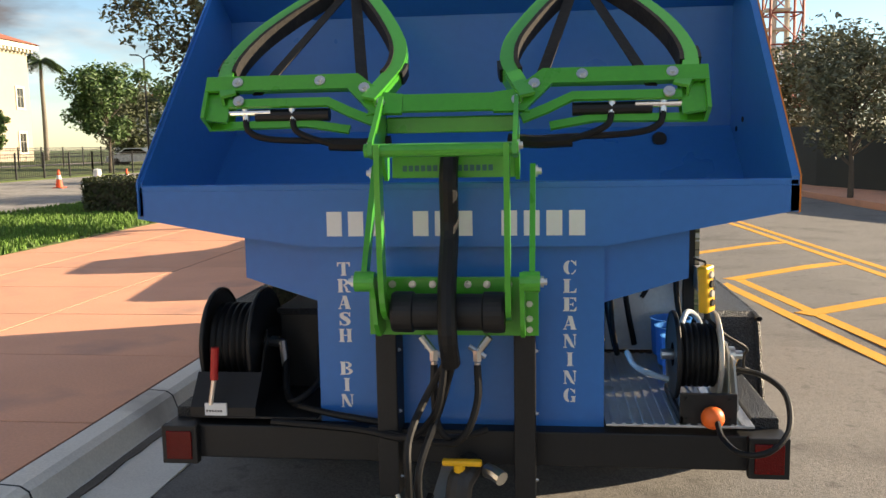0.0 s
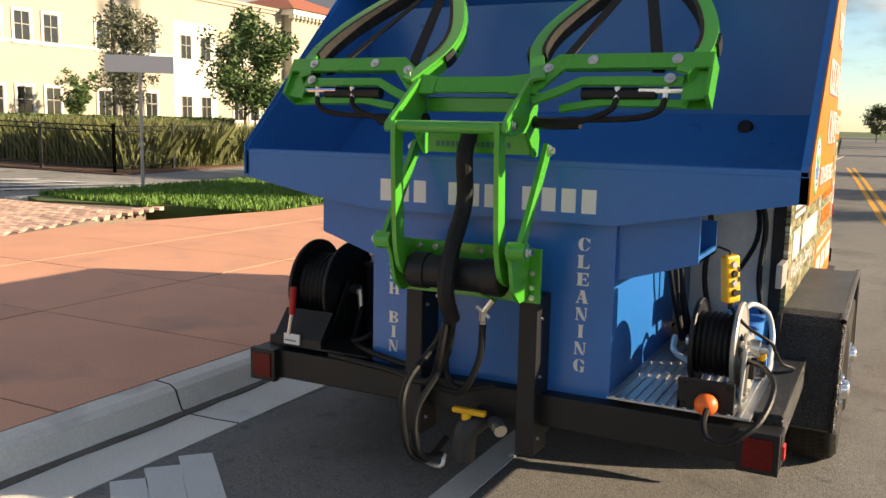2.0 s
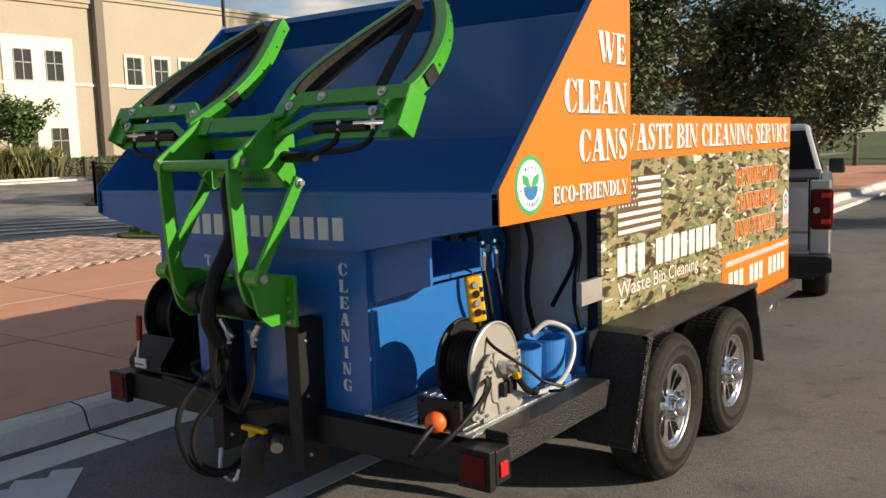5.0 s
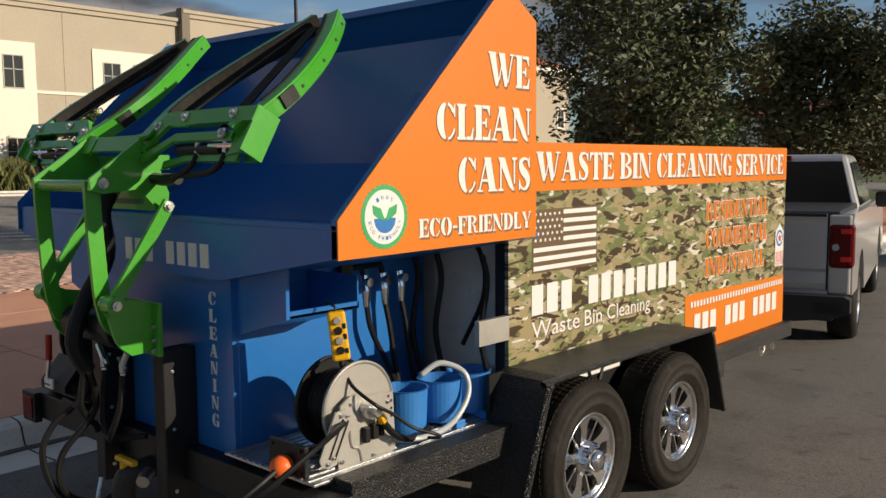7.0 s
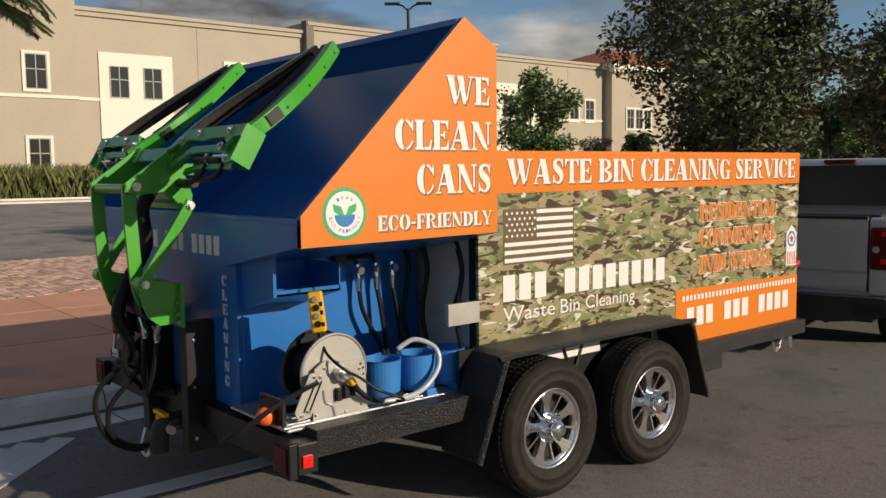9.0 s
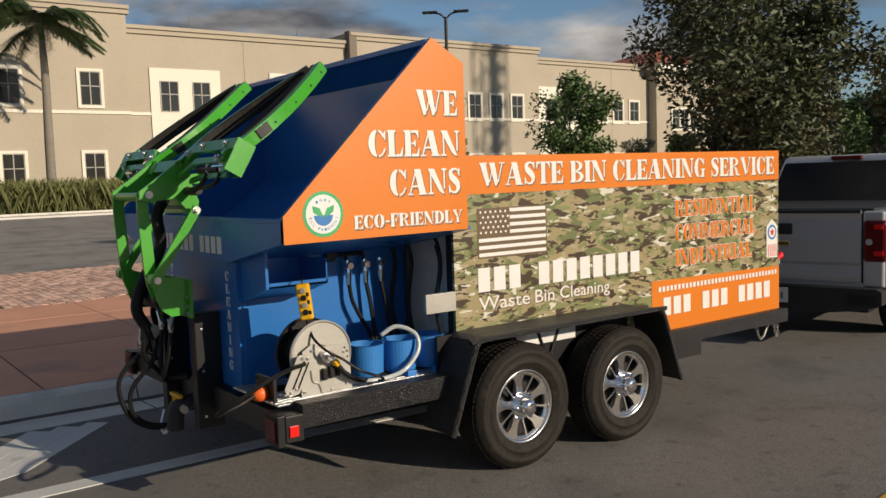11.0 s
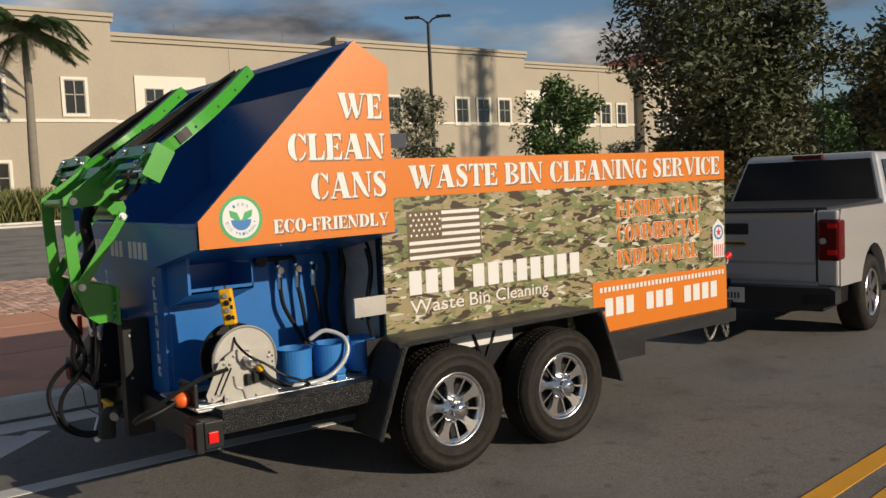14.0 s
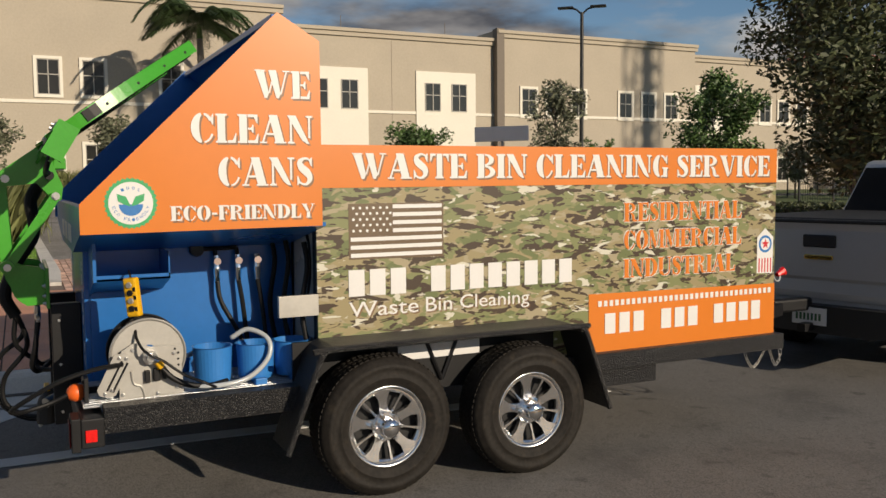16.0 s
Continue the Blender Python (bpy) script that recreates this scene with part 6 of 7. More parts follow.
wall_seg(-45, 14.75, 12.0, FX + 0.5)
wall_seg(14.75, 30.2, 11.0, FX)
wall_seg(30.2, 47.9, 11.55, FX + 0.35)
wall_seg(47.9, 62.0, 10.85, FX)
wall_seg(62.0, 74.5, 10.9, FX + 0.9)
for y0, y1, top, x in ((-45, 14.8, 12.0, FX + 0.5), (14.75, 30.2, 11.0, FX), (30.2, 47.95, 11.55, FX + 0.35), (47.9, 62.0, 10.85, FX)):
    b = B()
    prism(b, [(FX - 9, top), (x + 0.14, top), (x + 0.14, top + 0.28), (x + 0.26, top + 0.28), (x + 0.26, top + 0.5), (FX - 9, top + 0.5)], "y", y0 - 0.1, y1 + 0.1)
    part("parapet", b, STUCCO, bld, "moulded beige parapet")
for y0, y1, x in ((-45, 14.75, FX + 0.5), (14.75, 30.2, FX), (30.2, 47.9, FX + 0.35), (47.9, 62.0, FX)):
    b = B()
    box(b, (x - 0.05, y0, 6.12), (x + 0.07, y1, 6.30))
    part("string_course", b, STUCCO_W, bld, "cream string course")
b = B()
box(b, (FX - 0.1, 30.02, 0.3), (FX + 0.55, 30.6, 12.15))
part("downpipe", b, STUCCO_D, bld, "dark brown pilaster and downpipe")
for y0, y1 in ((16.1, 20.6), (24.05, 28.55), (48.2, 53.0)):
    b = B()
    box(b, (FX - 0.1, y0, 0.4), (FX + 0.09, y1, 9.0))
    part("cream_panel", b, STUCCO_W, bld, "cream stucco panel round paired windows")
b = B()
for yj in (8.0, 22.3, 40, 57):
    box(b, (FX - 0.1, yj, 0.4), (FX + 0.008, yj + 0.03, 10.9))
part("stucco_joint", b, STUCCO_D, bld)


def window(y, z, w, h, x, trim=True):
    b = B()
    box(b, (x - 0.2, y, z), (x + 0.012, y + w, z + h))
    g = part("window", b, WINGLASS, bld, "dark glazed window")
    b = B()
    f = 0.055
    for q in ((y - f, z - f, y + w + f, z), (y - f, z + h, y + w + f, z + h + f), (y - f, z, y, z + h), (y + w, z, y + w + f, z + h), (y + w / 2 - f / 2, z, y + w / 2 + f / 2, z + h), (y, z + h * 0.56, y + w, z + h * 0.56 + f)):
        box(b, (x - 0.02, q[0], q[1]), (x + 0.05, q[2], q[3]))
    part("window_frame", b, WINFRAME, g)
    if trim:
        b = B()
        t = 0.16
        o = f
        for q in ((y - o - t, z - o - t, y + w + o + t, z - o), (y - o - t, z + h + o, y + w + o + t, z + h + o + t), (y - o - t, z - o, y - o, z + h + o), (y + w + o, z - o, y + w + o + t, z + h + o)):
            box(b, (x - 0.02, q[0], q[1]), (x + 0.09, q[2], q[3]))
        part("window_trim", b, STUCCO_W, g, "cream trim")


for y in (-12.5, -10.2, -5.5, -3.4, 1.0, 3.35, 7.6, 11.95):
    for z in (6.65, 1.95):
        window(y, z, 1.05, 1.85, FX + 0.5)
for y in (16.75, 18.8, 24.75, 26.75):
    for z in (6.4, 1.7):
        window(y, z, 1.05, 1.78, FX + 0.09, False)
for y in (32.15, 34.25, 36.4, 40.65, 42.8, 45.0):
    for z in (6.25, 1.55):
        window(y, z, 1.05, 1.8, FX + 0.35)
for y in (49.0, 51.2):
    for z in (6.2, 1.5):
        window(y, z, 1.05, 1.75, FX + 0.09, False)
for y in (55.2, 57.3, 59.4):
    for z in (6.2, 1.5):
        window(y, z, 1.05, 1.75, FX)
for y in (64.2, 65.5, 66.8, 72.5):
    for z in (5.6, 1.5):
        window(y, z, 0.9, 1.7, FX + 0.9)
# hipped tile roof of the end tower
b = B()
e = [b.verts.new(c) for c in ((FX + 1.8, 61.2, 11.4), (FX + 1.8, 75.5, 11.4), (FX - 11, 75.5, 11.4), (FX - 11, 61.2, 11.4))]
r = [b.verts.new(c) for c in ((FX - 4, 67.4, 13.6), (FX - 4, 69.5, 13.6))]
for f in ((e[0], e[1], r[1], r[0]), (e[1], e[2], r[1]), (e[2], e[3], r[0], r[1]), (e[3], e[0], r[0])):
    b.faces.new(f)
b.faces.new(e[::-1])
part("tile_roof", b, ROOF, bld, "hipped red clay tile roof")
b = B()
box(b, (FX - 10.8, 61.4, 10.9), (FX + 1.6, 75.3, 11.38))
for i in range(23):
    box(b, (FX + 0.9, 61.6 + i * 0.58, 10.62), (FX + 1.5, 61.8 + i * 0.58, 10.9))
part("roof_edge", b, STUCCO_W, bld, "cream eaves with brackets")
b = B()
for y in (5, 19, 26.5, 38):
    sweep(b, [(FX - 0.5, y, 11.3), (FX - 0.5, y, 12.4)], 0.02, 5)
part("roof_rod", b, STUCCO_D, bld)


def far_house(name, x, y, w, d, h, label):
    t = thing(name, (x, y, 0), label, "building")
    b = B()
    box(b, (x, y, 0), (x + w, y + d, h))
    part("wall", b, STUCCO_W, t)
    b = B()
    e = [b.verts.new(c) for c in ((x - 1, y - 1, h), (x + w + 1, y - 1, h), (x + w + 1, y + d + 1, h), (x - 1, y + d + 1, h))]
    r = [b.verts.new((x + w * 0.35, y + d / 2, h + 2.2)), b.verts.new((x + w * 0.65, y + d / 2, h + 2.2))]
    for f in ((e[0], e[1], r[1], r[0]), (e[1], e[2], r[1]), (e[2], e[3], r[0], r[1]), (e[3], e[0], r[0]), e[::-1]):
        b.faces.new(f)
    part("tile_roof", b, ROOF, t, "red tile roof")
    k = 0
    for zz in [1.2 + 3.4 * s for s in range(int(h // 3.4))]:
        for i in range(int(w // 4)):
            b = B()
            box(b, (x + 1.2 + i * 4, y - 0.08, zz), (x + 2.6 + i * 4, y + 0.05, zz + 1.7))
            part("window", b, WINGLASS, t)
    return t


far_house("distant_house", -62, 118, 34, 14, 8.5, "distant cream building with red tile roof")
far_house("distant_house", 2, 210, 40, 20, 7.0, "distant cream building with red tile roof")
far_house("distant_house", 24, 165, 26, 20, 8.0, "distant cream building with red tile roof")


# ---- trees ----
def tree(x, y, height, spread, crown_z, leaf, label, n_leaf=5200, size=0.11, trunk_r=0.09, seed=1, narrow=1.0, z0=0.0, group=""):
    rnd = random.Random(seed)
    t = thing("tree", (x, y, z0), label, "tree", group)
    b = B()
    top = z0 + height
    sway = [(rnd.uniform(-0.08, 0.08), rnd.uniform(-0.08, 0.08)) for _ in range(5)]
    trunk = [(x + sway[i][0] * i * 0.5, y + sway[i][1] * i * 0.5, z0 + height * 0.8 * i / 4) for i in range(5)]
    sweep(b, smooth_path(trunk, 3), [trunk_r * (1 - 0.85 * k / 12) for k in range(13)], 8)
    clumps = []
    for k in range(26):
        f = rnd.uniform(0.0, 1.0)
        zb = crown_z * 0.95 + z0 + (height * 0.78 - crown_z) * f
        a = rnd.uniform(0, 6.283)
        prof = math.sin(math.pi * (0.16 + 0.80 * f)) ** 0.8
        rr = spread * prof * rnd.uniform(0.45, 1.0)
        tip = Vector((x + rr * math.cos(a), y + rr * math.sin(a), zb + rr * rnd.uniform(0.2, 0.75) * narrow + 0.3))
        base = Vector((x, y, max(z0 + crown_z * 0.7, zb - 0.4)))
        mid = (base + tip) / 2 + Vector((0, 0, -0.1))
        sweep(b, smooth_path([base, mid, tip], 3), [trunk_r * 0.38 * (1 - 0.12 * q) for q in range(7)], 5)
        clumps.append((tip, spread * rnd.uniform(0.20, 0.36)))
        clumps.append((base.lerp(tip, 0.6), spread * rnd.uniform(0.18, 0.30)))
    part("trunk", b, BARK, t, "brown trunk and limbs", smooth=True)
    verts, faces = [], []
    for i in range(n_leaf):
        c, r = clumps[rnd.randrange(len(clumps))]
        d = Vector((rnd.gauss(0, 1), rnd.gauss(0, 1), rnd.gauss(0, 0.8)))
        d.normalize()
        p = c + d * r * rnd.random() ** 0.45
        p.z = min(p.z, top)
        u = Vector((rnd.gauss(0, 1), rnd.gauss(0, 1), rnd.gauss(0, 0.6))).normalized()
        v = u.cross(Vector((rnd.gauss(0, 1), rnd.gauss(0, 1), rnd.gauss(0, 1)))).normalized()
        s = size * rnd.uniform(0.6, 1.3)
        k = len(verts)
        verts += [p - u * s, p + v * s * 0.42, p + u * s, p - v * s * 0.42]
        faces.append((k, k + 1, k + 2, k + 3))
    me = bpy.data.meshes.new("crown")
    me.from_pydata(verts, [], faces)
    me.materials.append(leaf)
    ob = new("crown", me)
    ob.parent = t
    ob.matrix_parent_inverse = t.matrix_basis.inverted()
    tagged(ob, "crown of many small leaves with gaps")
    return t


row = "row of street oaks"
tree(-5.0, 12.7, 7.3, 2.75, 1.2, LEAF, "dense dark green oak beside the road", 42000, 0.07, 0.12, 11, group=row)
tree(-4.4, 20.8, 5.9, 2.6, 1.4, LEAF, "dense dark green oak beside the road", 20000, 0.09, 0.12, 12, group=row)
tree(-4.8, 29.5, 6.0, 3.0, 1.4, LEAF, "dense dark green oak beside the road", 14000, 0.11, 0.12, 13, group=row)
tree(-5.6, 40, 6.6, 3.2, 2.0, LEAF, "dense dark green oak beside the road", 6000, 0.14, 0.12, 14, group=row)
tree(7.7, 19.2, 4.6, 1.7, 1.3, LEAF3, "grey green young oak on the far pavement", 7000, 0.075, 0.08, 21)
tree(10.2, 27, 5.6, 2.2, 1.5, LEAF3, "grey green young oak on the far pavement", 6000, 0.10, 0.08, 22)
tree(12, 38, 6, 2.5, 1.5, LEAF, "dark oak on the far pavement", 5000, 0.12, 0.08, 23)
tree(-18.8, 15.6, 5.4, 1.25, 1.5, LEAF3, "slender grey green young tree by the fence", 4200, 0.07, 0.05, 31, 2.0)
tree(-24.4, 27.6, 6.9, 2.3, 1.8, LEAF2, "bright green young tree on the lawn", 8000, 0.12, 0.08, 32, z0=0.2)
tree(-43, 21.3, 4.6, 2.2, 1.7, LEAF2, "low spreading green tree before the building", 4500, 0.14, 0.07, 33, z0=0.6)
tree(-41, 4.2, 4.4, 1.4, 1.4, LEAF3, "thin young tree before the building", 2600, 0.12, 0.05, 34, 1.6, z0=0.6)
tree(-40, -1.5, 4.8, 1.5, 1.2, LEAF3, "thin young tree before the building", 2600, 0.12, 0.05, 35, 1.6, z0=0.6)
tree(-24.6, 44.5, 6.8, 2.4, 1.8, LEAF2, "leafy green tree behind the railing", 9000, 0.15, 0.1, 36, 1.3, z0=0.3)
tree(-35.5, 50, 4.3, 1.3, 1.4, LEAF2, "leafy green tree behind the railing", 5000, 0.15, 0.1, 37, z0=0.4)
tree(-22.5, 52, 6.4, 3.0, 1.2, LEAF2, "leafy green tree behind the railing", 8000, 0.16, 0.1, 38, z0=0.3)
tree(-27, 64, 7.4, 3.6, 1.2, LEAF, "dark leafy tree in the distance", 7000, 0.2, 0.1, 39, z0=0.3)
tree(-36, 70, 7.2, 4.0, 1.0, LEAF, "dark leafy tree in the distance", 7000, 0.2, 0.1, 40, z0=0.3)
tree(-32, 41, 3.6, 1.3, 1.0, LEAF3, "small grey green tree by the building", 2600, 0.1, 0.05, 41, z0=0.4)
tree(-45, 36, 4.0, 1.2, 1.0, LEAF2, "small conical tree by the building", 2600, 0.12, 0.05, 42, 1.8, z0=0.6)


for k, (x, y) in enumerate(((4.8, 92), (2.5, 118), (9.5, 104), (6.5, 140), (-1.5, 150))):
    tree(x, y, 6.2, 3.0, 1.2, LEAF, "small dark street tree far down the road", 3000, 0.22, 0.1, 60 + k, group="far street trees")


def palm(x, y, z0, h, seed, length=2.6, n=20):
    rnd = random.Random(seed)
    t = thing("palm_tree", (x, y, z0), "royal palm with pale trunk and arching fronds", "palm tree")
    b = B()
    sweep(b, smooth_path([(x, y, z0), (x + 0.04, y, z0 + h * 0.4), (x - 0.03, y + 0.05, z0 + h * 0.75), (x, y, z0 + h)], 4), [0.27, 0.25, 0.24, 0.23, 0.23, 0.22, 0.21, 0.20, 0.2, 0.19, 0.18, 0.17, 0.15], 12)
    part("trunk", b, PALMBARK, t, "pale ringed trunk", smooth=True)
    b = B()
    sweep(b, [(x, y, z0 + h - 0.1), (x, y, z0 + h + 0.9)], [0.17, 0.10], 10)
    part("crownshaft", b, LEAF2, t)
    for k in range(n):
        a = 2 * math.pi * k / n + rnd.uniform(-0.2, 0.2)
        rise_, L = rnd.uniform(-0.1, 1.6), length * rnd.uniform(0.85, 1.1)
        d = Vector((math.cos(a), math.sin(a), 0))
        side_v = Vector((-d.y, d.x, 0))
        o = Vector((x, y, z0 + h + 0.7))
        rib = [o + d * (L * s) + Vector((0, 0, L * (rise_ * s - (0.34 + rise_ * 0.55) * s * s * 1.35))) for s in [i / 9 for i in range(10)]]
        b = B()
        sweep(b, rib, [0.035 * (1 - 0.09 * i) for i in range(10)], 4)
        fine = smooth_path(rib, 8)
        for i, p in enumerate(fine[5:]):
            f = i / len(fine)
            ll = 0.78 * math.sin(math.pi * (0.12 + 0.85 * f)) + 0.1
            for sg in (-1, 1):
                w = d * 0.05
                tip = p + side_v * sg * ll * 0.75 + d * ll * 0.45 + Vector((0, 0, -ll * rnd.uniform(0.25, 0.65)))
                b.faces.new([b.verts.new(c) for c in (p - w, p + w, tip)])
        part("frond", b, PALMLEAF, t)
    return t


palm(-42.2, 8.7, 0.6, 8.7, 51, 3.1, 34)
palm(-49.5, 79.5, 0.5, 9.2, 52, 2.6, 16)


# ---- street furniture and planting ----
def lamp_post(x, y, z0, h, rz=0):
    t = thing("street_lamp", (x, y, z0), "tall black street lamp with twin flat heads", "street lamp", "street lamps")
    b = B()
    sweep(b, [(x, y, z0), (x, y, z0 + h * 0.5), (x, y, z0 + h - 0.25)], [0.10, 0.085, 0.07], 10)
    lathe(b, [(0, 0), (0.2, 0), (0.2, 0.3), (0.12, 0.4), (0, 0.4)], 12, Matrix.Translation((x, y, z0)) @ pose(0, 0, 0, 0, -90, 0))
    part("pole", b, FENCE, t)
    c, s = math.cos(rz), math.sin(rz)
    for sg in (-1, 1):
        b = B()
        sweep(b, smooth_path([(x, y, z0 + h - 0.35), (x + sg * 0.25 * c, y + sg * 0.25 * s, z0 + h - 0.12), (x + sg * 0.55 * c, y + sg * 0.55 * s, z0 + h - 0.06)], 3), 0.04, 6)
        hd = part("arm", b, FENCE, t)
        b = B()
        box(b, (0.35, -0.16, -0.03), (1.0, 0.16, 0.05), 0.02, Matrix.Translation((x, y, z0 + h - 0.05)) @ Matrix.Rotation(rz + (math.pi if sg < 0 else 0), 4, "Z"))
        part("lamp_head", b, FENCE, hd)


lamp_post(-25.5, 21.3, 0.2, 8.65, 0.85)
lamp_post(-30, 61, 0.3, 8.4, 0.45)

sign = thing("street_sign", (-12.2, 9.85, 0.15), "plain white back of a street sign on a galvanised post", "road sign")
b = B()
sweep(b, [(-12.2, 9.85, 0.1), (-12.2, 9.85, 2.82)], 0.035, 8)
part("post", b, GALV, sign)
b = B()
box(b, (-0.66, -0.012, 2.50), (0.66, 0.012, 2.84), 0.01, Matrix.Translation((-12.16, 9.80, 0)) @ Matrix.Rotation(radians(40), 4, "Z"))
part("blade", b, WHITE, sign, "white sign blade")


def railing(name, pts, h, label, z_off=0.0, gap=0.115, post_every=2.4, r=0.009):
    t = thing(name, (*pts[0], 0), label, "fence")
    for a, c in zip(pts, pts[1:]):
        L = math.dist(a, c)
        n = max(1, round(L / post_every))
        at = lambda f: (a[0] + (c[0] - a[0]) * f, a[1] + (c[1] - a[1]) * f)
        for i in range(n + 1):
            x, y = at(i / n)
            b = B()
            box(b, (x - 0.035, y - 0.035, rise(x) + z_off - 0.05), (x + 0.035, y + 0.035, rise(x) + z_off + h + 0.08), 0.004)
            part("post", b, FENCE, t)
        for zz in (0.12, h - 0.14, h):
            b = B()
            sweep(b, [(*at(0), rise(at(0)[0]) + z_off + zz), (*at(1), rise(at(1)[0]) + z_off + zz)], 0.018, 4)
            part("rail", b, FENCE, t)
        b = B()
        sweep(b, [(0, 0, 0.1), (0, 0, h)], r, 4)
        me = finish(b, "picket", FENCE)
        for i in range(int(L / gap)):
            x, y = at((i + 0.5) * gap / L)
            piece("picket", me, t, (x, y, rise(x) + z_off))


railing("enclosure_fence", [(-27.2, 16.4), (-22.4, 13.1), (-17.8, 14.2), (-18.6, 19.5)], 1.25, "black metal picket fence round a planted enclosure", 0.05, 0.13)
railing("boundary_fence", [(-24.5, 33), (-24.3, 42), (-24.0, 60), (-18, 72)], 1.2, "black metal picket fence along the car park", 0.05, 0.16)
railing("lawn_fence", [(-34, 40), (-33, 62)], 1.3, "black metal picket fence on the lawn", 0.05, 0.16)
flat("mulch_bed", [(-27.6, 16.6), (-22.4, 12.7), (-17.2, 13.9), (-18.2, 23), (-25, 23)], 0.03, MULCH, "brown mulch bed inside the enclosure", "planting bed", 0.1, follow=True)
flat("far_lawn", [(-41, 22), (-27.5, 22), (-27.0, 30), (-24.4, 31), (-24, 78), (-46, 78), (-46, 22)], 0.05, LAWN, "green lawn in front of the building", "lawn", 0.1, follow=True)
flat("building_bed", [(-48.3, -45), (-38.6, -45), (-38.6, 22), (-48.3, 22)], 0.12, LAWN, "planting strip before the building", "lawn", 0.2, follow=True)
flat("car_park_kerb", [(-38.6, -45), (-38.3, -45), (-38.3, 22), (-38.6, 22)], 0.16, CONCRETE, "pale kerb of the car park", "kerb", 0.2, follow=True)
flat("car_park_walk", [(-38.3, -45), (-37.0, -45), (-37.0, 22), (-38.3, 22)], 0.08, CONCRETE, "pale concrete walk beside the car park", "pavement", 0.1, follow=True)
rg = random.Random(5)
spots = [(x, y, rise(x) + 0.08) for x, y in ((rg.uniform(-42.5, -39.5), rg.uniform(-14, 22)) for _ in range(16000))]
blades("tall_grass_strip", spots, 1.5, 0.04, TALLGRASS, "tall ornamental grass before the building", "grass", 0.5)
spots = [(x, y, 0.05 + rise(x)) for x, y in ((rg.uniform(-25, -18.2), rg.uniform(15.0, 22)) for _ in range(11000))]
blades("tall_grass_clumps", spots, 1.25, 0.03, TALLGRASS, "tall ornamental grass inside the enclosure", "grass", 0.5)
spots = [(x, y, 0.08 + rise(x)) for x, y in ((rg.uniform(-30, -25), rg.uniform(20, 31)) for _ in range(5000))]
blades("lawn_grass", spots, 0.2, 0.06, GRASS, "bright lawn grass")


def hedge(name, lo, hi, n, label, leaf=LEAF, size=0.05):
    t = thing(name, (lo[0], lo[1], lo[2]), label, "hedge")
    b = B()
    box(b, [lo[i] + 0.08 for i in range(3)], [hi[i] - 0.08 for i in range(3)])
    part("twigs", b, BARK, t)
    verts, faces = [], []
    for i in range(n):
        p = [rg.uniform(lo[k], hi[k]) for k in range(3)]
        ax = rg.randrange(5)
        if ax == 4:
            p[2] = hi[2]
        else:
            p[ax // 2] = (lo, hi)[ax % 2][ax // 2]
        p = Vector(p) + Vector((rg.gauss(0, 0.035), rg.gauss(0, 0.035), rg.gauss(0, 0.03)))
        u = Vector((rg.gauss(0, 1), rg.gauss(0, 1), rg.gauss(0, 1))).normalized()
        v = u.cross(Vector((rg.gauss(0, 1), rg.gauss(0, 1), rg.gauss(0, 1)))).normalized()
        k = len(verts)
        verts += [p - u * size, p + v * size * 0.5, p + u * size, p - v * size * 0.5]
        faces.append((k, k + 1, k + 2, k + 3))
    me = bpy.data.meshes.new("leaves")
    me.from_pydata(verts, [], faces)
    me.materials.append(leaf)
    ob = new("leaves", me)
    ob.parent = t
    ob.matrix_parent_inverse = t.matrix_basis.inverted()
    return t


hedge("box_hedge", (-10.3, 15.8, 0.12), (-7.6, 17.2, 0.95), 9000, "clipped dark green box hedge on the verge")
hedge("low_hedge", (-44.5, 22.5, 0.6), (-42.5, 48, 1.6), 9000, "low clipped hedge along the building", LEAF2, 0.11)
for i, (x, y) in enumerate(((-38.8, 21.0), (-40.8, 24.0), (-39.5, 27.5), (-38.2, 31))):
    b = B()
    lathe(b, [(0, 0), (0.10, 0), (0.10, 0.95), (0.085, 1.02), (0, 1.02)], 10, Matrix.Translation((x, y, rise(x))) @ pose(0, 0, 0, 0, -90, 0))
    solo("bollard", b, FENCE, "black metal bollard at the walk", "bollard", group="bollards")


def cone(x, y):
    t = thing("traffic_cone", (x, y, 0), "orange traffic cone with a pale collar", "traffic cone", "traffic cones")
    b = B()
    m = Matrix.Translation((x, y, rise(x))) @ pose(0, 0, 0, 0, -90, 0)
    lathe(b, [(0, 0.03), (0.15, 0.03), (0.035, 0.75), (0, 0.75)], 16, m)
    box(b, (x - 0.2, y - 0.2, rise(x)), (x + 0.2, y + 0.2, rise(x) + 0.035), 0.005)
    part("body", b, CONE, t)
    b = B()
    lathe(b, [(0.10, 0.36), (0.112, 0.36), (0.083, 0.52), (0.07, 0.52)], 16, m)
    part("collar", b, WHITE, t)


cone(-19.6, 30.6)
cone(-17.6, 32.5)
cone(-17.0, 33.2)
b = B()
lathe(b, [(0, 0), (0.2, 0), (0.16, 0.7), (0, 0.75)], 12, Matrix.Translation((-18.4, 31.5, 0.1)) @ pose(0, 0, 0, 0, -90, 0))
solo("white_barrel", b, WHITE, "small white marker barrel by the cones", "barrel")

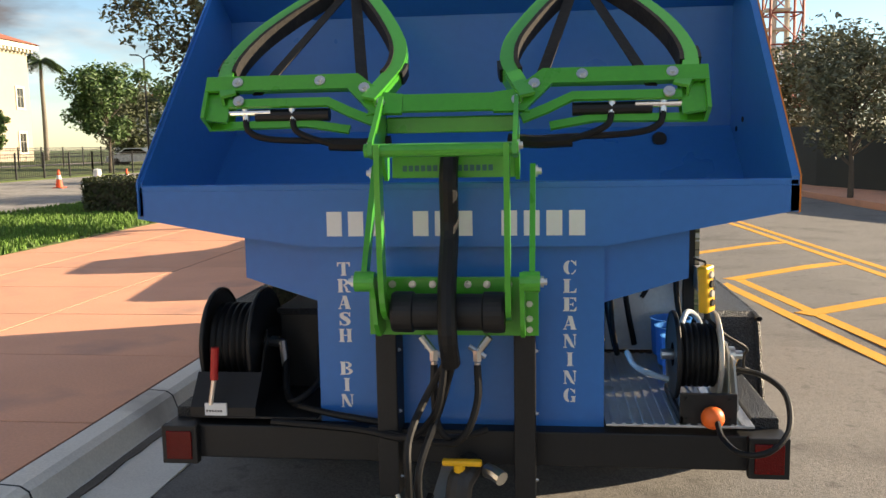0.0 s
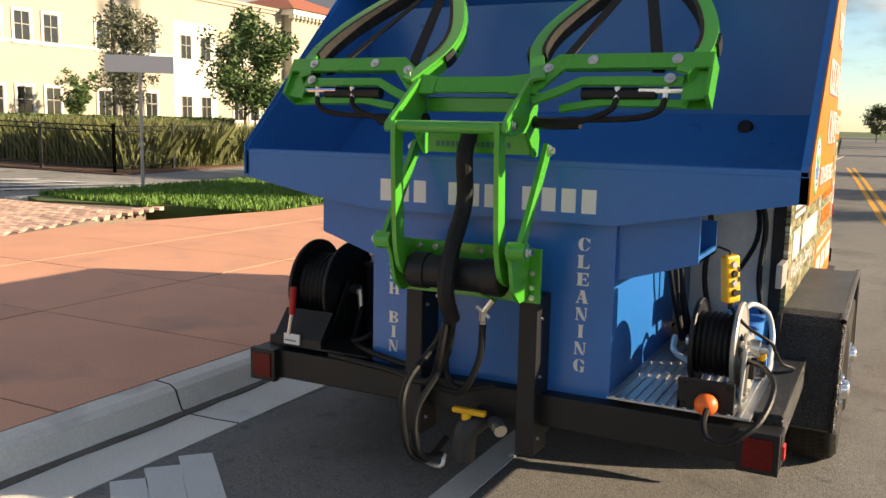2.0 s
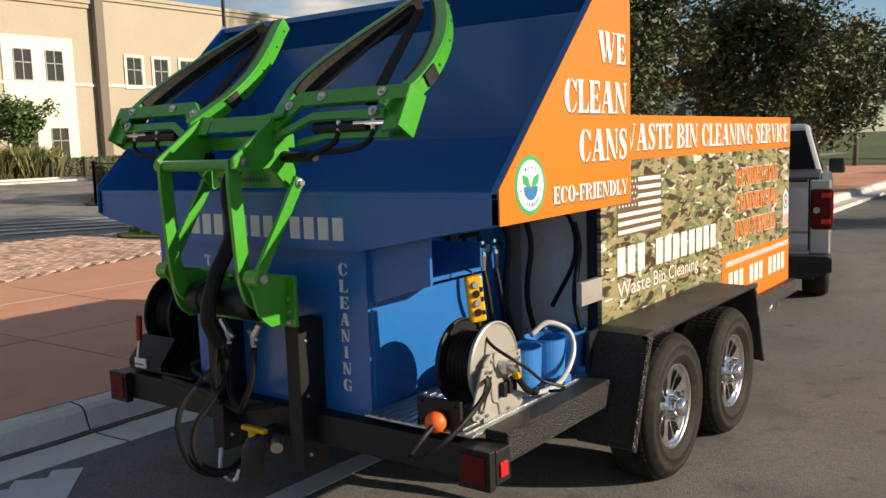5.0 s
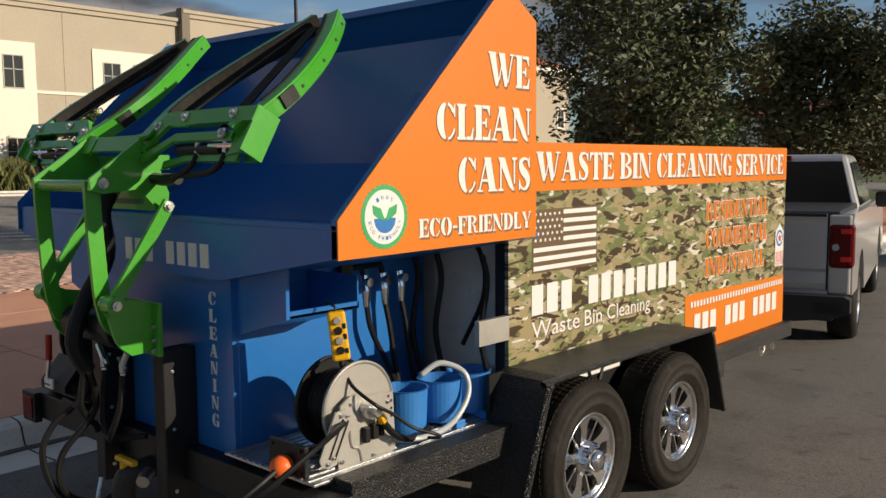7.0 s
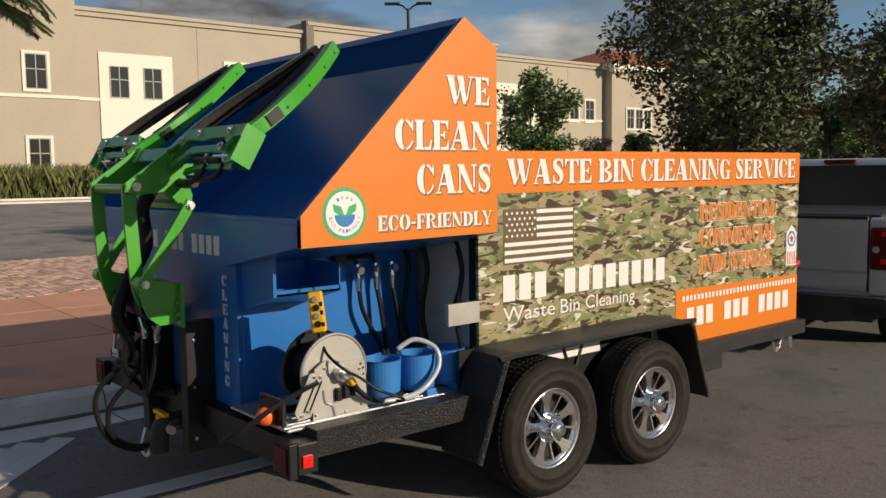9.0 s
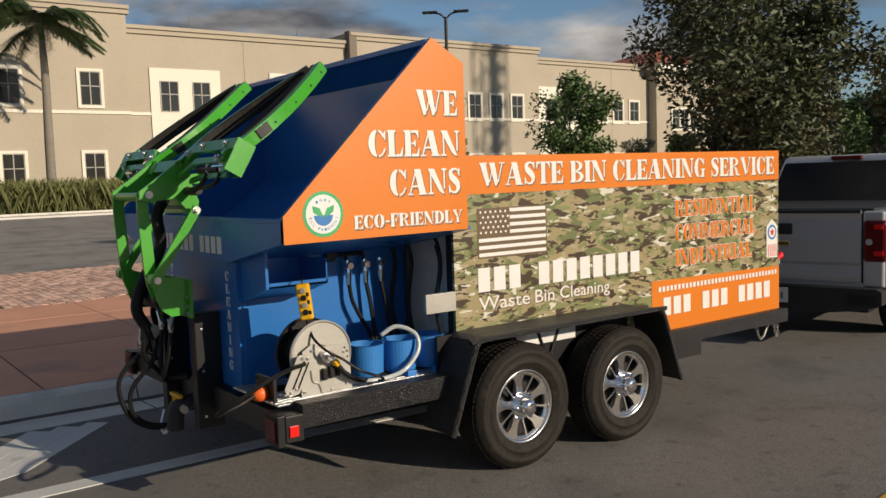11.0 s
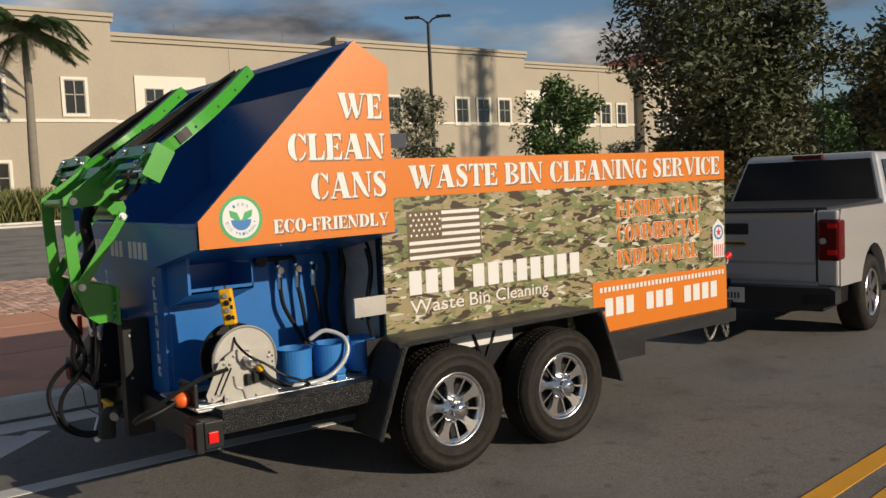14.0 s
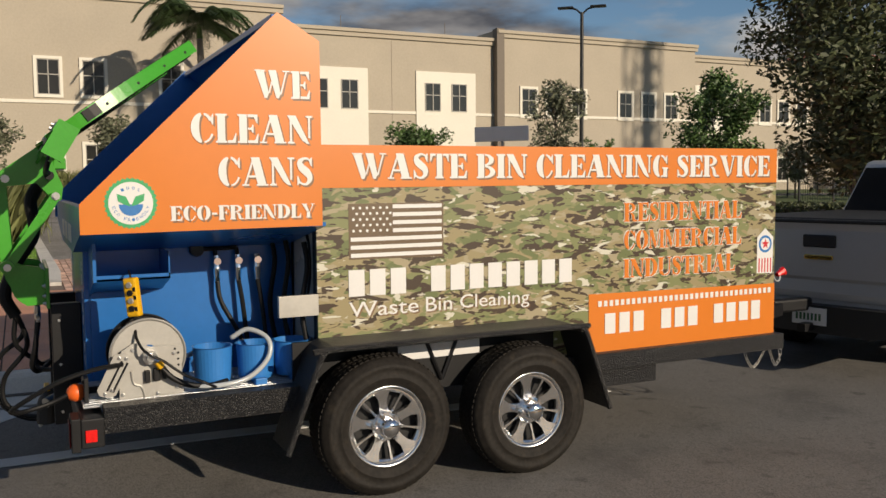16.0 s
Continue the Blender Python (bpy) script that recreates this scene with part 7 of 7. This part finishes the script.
# construction screen, far pavement and crane
flat("far_pavement", [(14.1, -60), (22, -60), (20, 60), (6.6, 60), (6.6, 40), (7.7, 17), (9.6, 8)], 0.14, SLAB, "terracotta far pavement", "pavement", 0.2)
b = B()
for i, (a, c) in enumerate((((16.0, 6), (10.4, 19)), ((10.4, 19), (8.6, 25)), ((8.6, 25), (7.4, 40)))):
    sweep(b, [(*a, 1.05), (*c, 1.05)], 0.03, 4, flat=(0.03, 1.85))
scr = solo("construction_screen", b, SCREEN, "dark green screen on the construction fence", "fence", "structure")


def crane(x, y, h, w=2.2):
    t = thing("tower_crane", (x, y, 0), "red lattice crane mast beside cream scaffolding", "crane")
    b = B()
    c4 = [(x - w / 2, y - w / 2), (x + w / 2, y - w / 2), (x + w / 2, y + w / 2), (x - w / 2, y + w / 2)]
    for cx, cy in c4:
        sweep(b, [(cx, cy, 4), (cx, cy, h)], 0.12, 4)
    part("mast", b, CRANE_R, t)
    b = B()
    z, s = 4.0, 0
    while z < h:
        for i in range(4):
            p, q = c4[i], c4[(i + 1) % 4]
            sweep(b, [(*p, z), (*q, z)], 0.07, 4)
            sweep(b, [(*(p if s % 2 else q), z), (*(q if s % 2 else p), z + 2.4)], 0.06, 4)
        z += 2.4
        s += 1
    part("lattice", b, CRANE_R, t)
    b = B()
    for dx in (-0.6, 0.4):
        sweep(b, [(x + dx, y + 0.3, 0), (x + dx, y + 0.3, h)], 0.22, 6)
    for i in range(30):
        box(b, (x - 1.3, y - 0.2, 4 + i * 1.5), (x + 0.6, y + 1.0, 4.2 + i * 1.5))
    part("hoist_tower", b, CRANE_W, t, "cream hoist tower")


crane(18.7, 69.6, 52, 2.45)

# parked white car far off
car = thing("parked_car", (-31.5, 62, 0.3), "white saloon car parked far off", "car")
b = B()
prism(b, [(-2.2, 0.35), (-2.1, 0.8), (-1.2, 0.95), (-0.6, 1.4), (0.8, 1.4), (1.4, 0.95), (2.1, 0.85), (2.2, 0.4)], "y", 61.2, 62.9, Matrix.Translation((-31.5, 0, 0.3)))
part("body", b, WHITE, car)
b = B()
prism(b, [(-1.05, 0.98), (-0.55, 1.34), (0.75, 1.34), (1.25, 0.98)], "y", 61.18, 62.92, Matrix.Translation((-31.5, 0, 0.3)))
part("glass", b, GLASS_D, car)
for dx in (-1.3, 1.3):
    for dy in (61.3, 62.7):
        b = B()
        lathe(b, [(0, -0.1), (0.32, -0.1), (0.32, 0.1), (0, 0.1)], 16, Matrix.Translation((-31.5 + dx, dy, 0.62)) @ pose(0, 0, 0, 0, 0, 90))
        part("wheel", b, RUBBER, car)
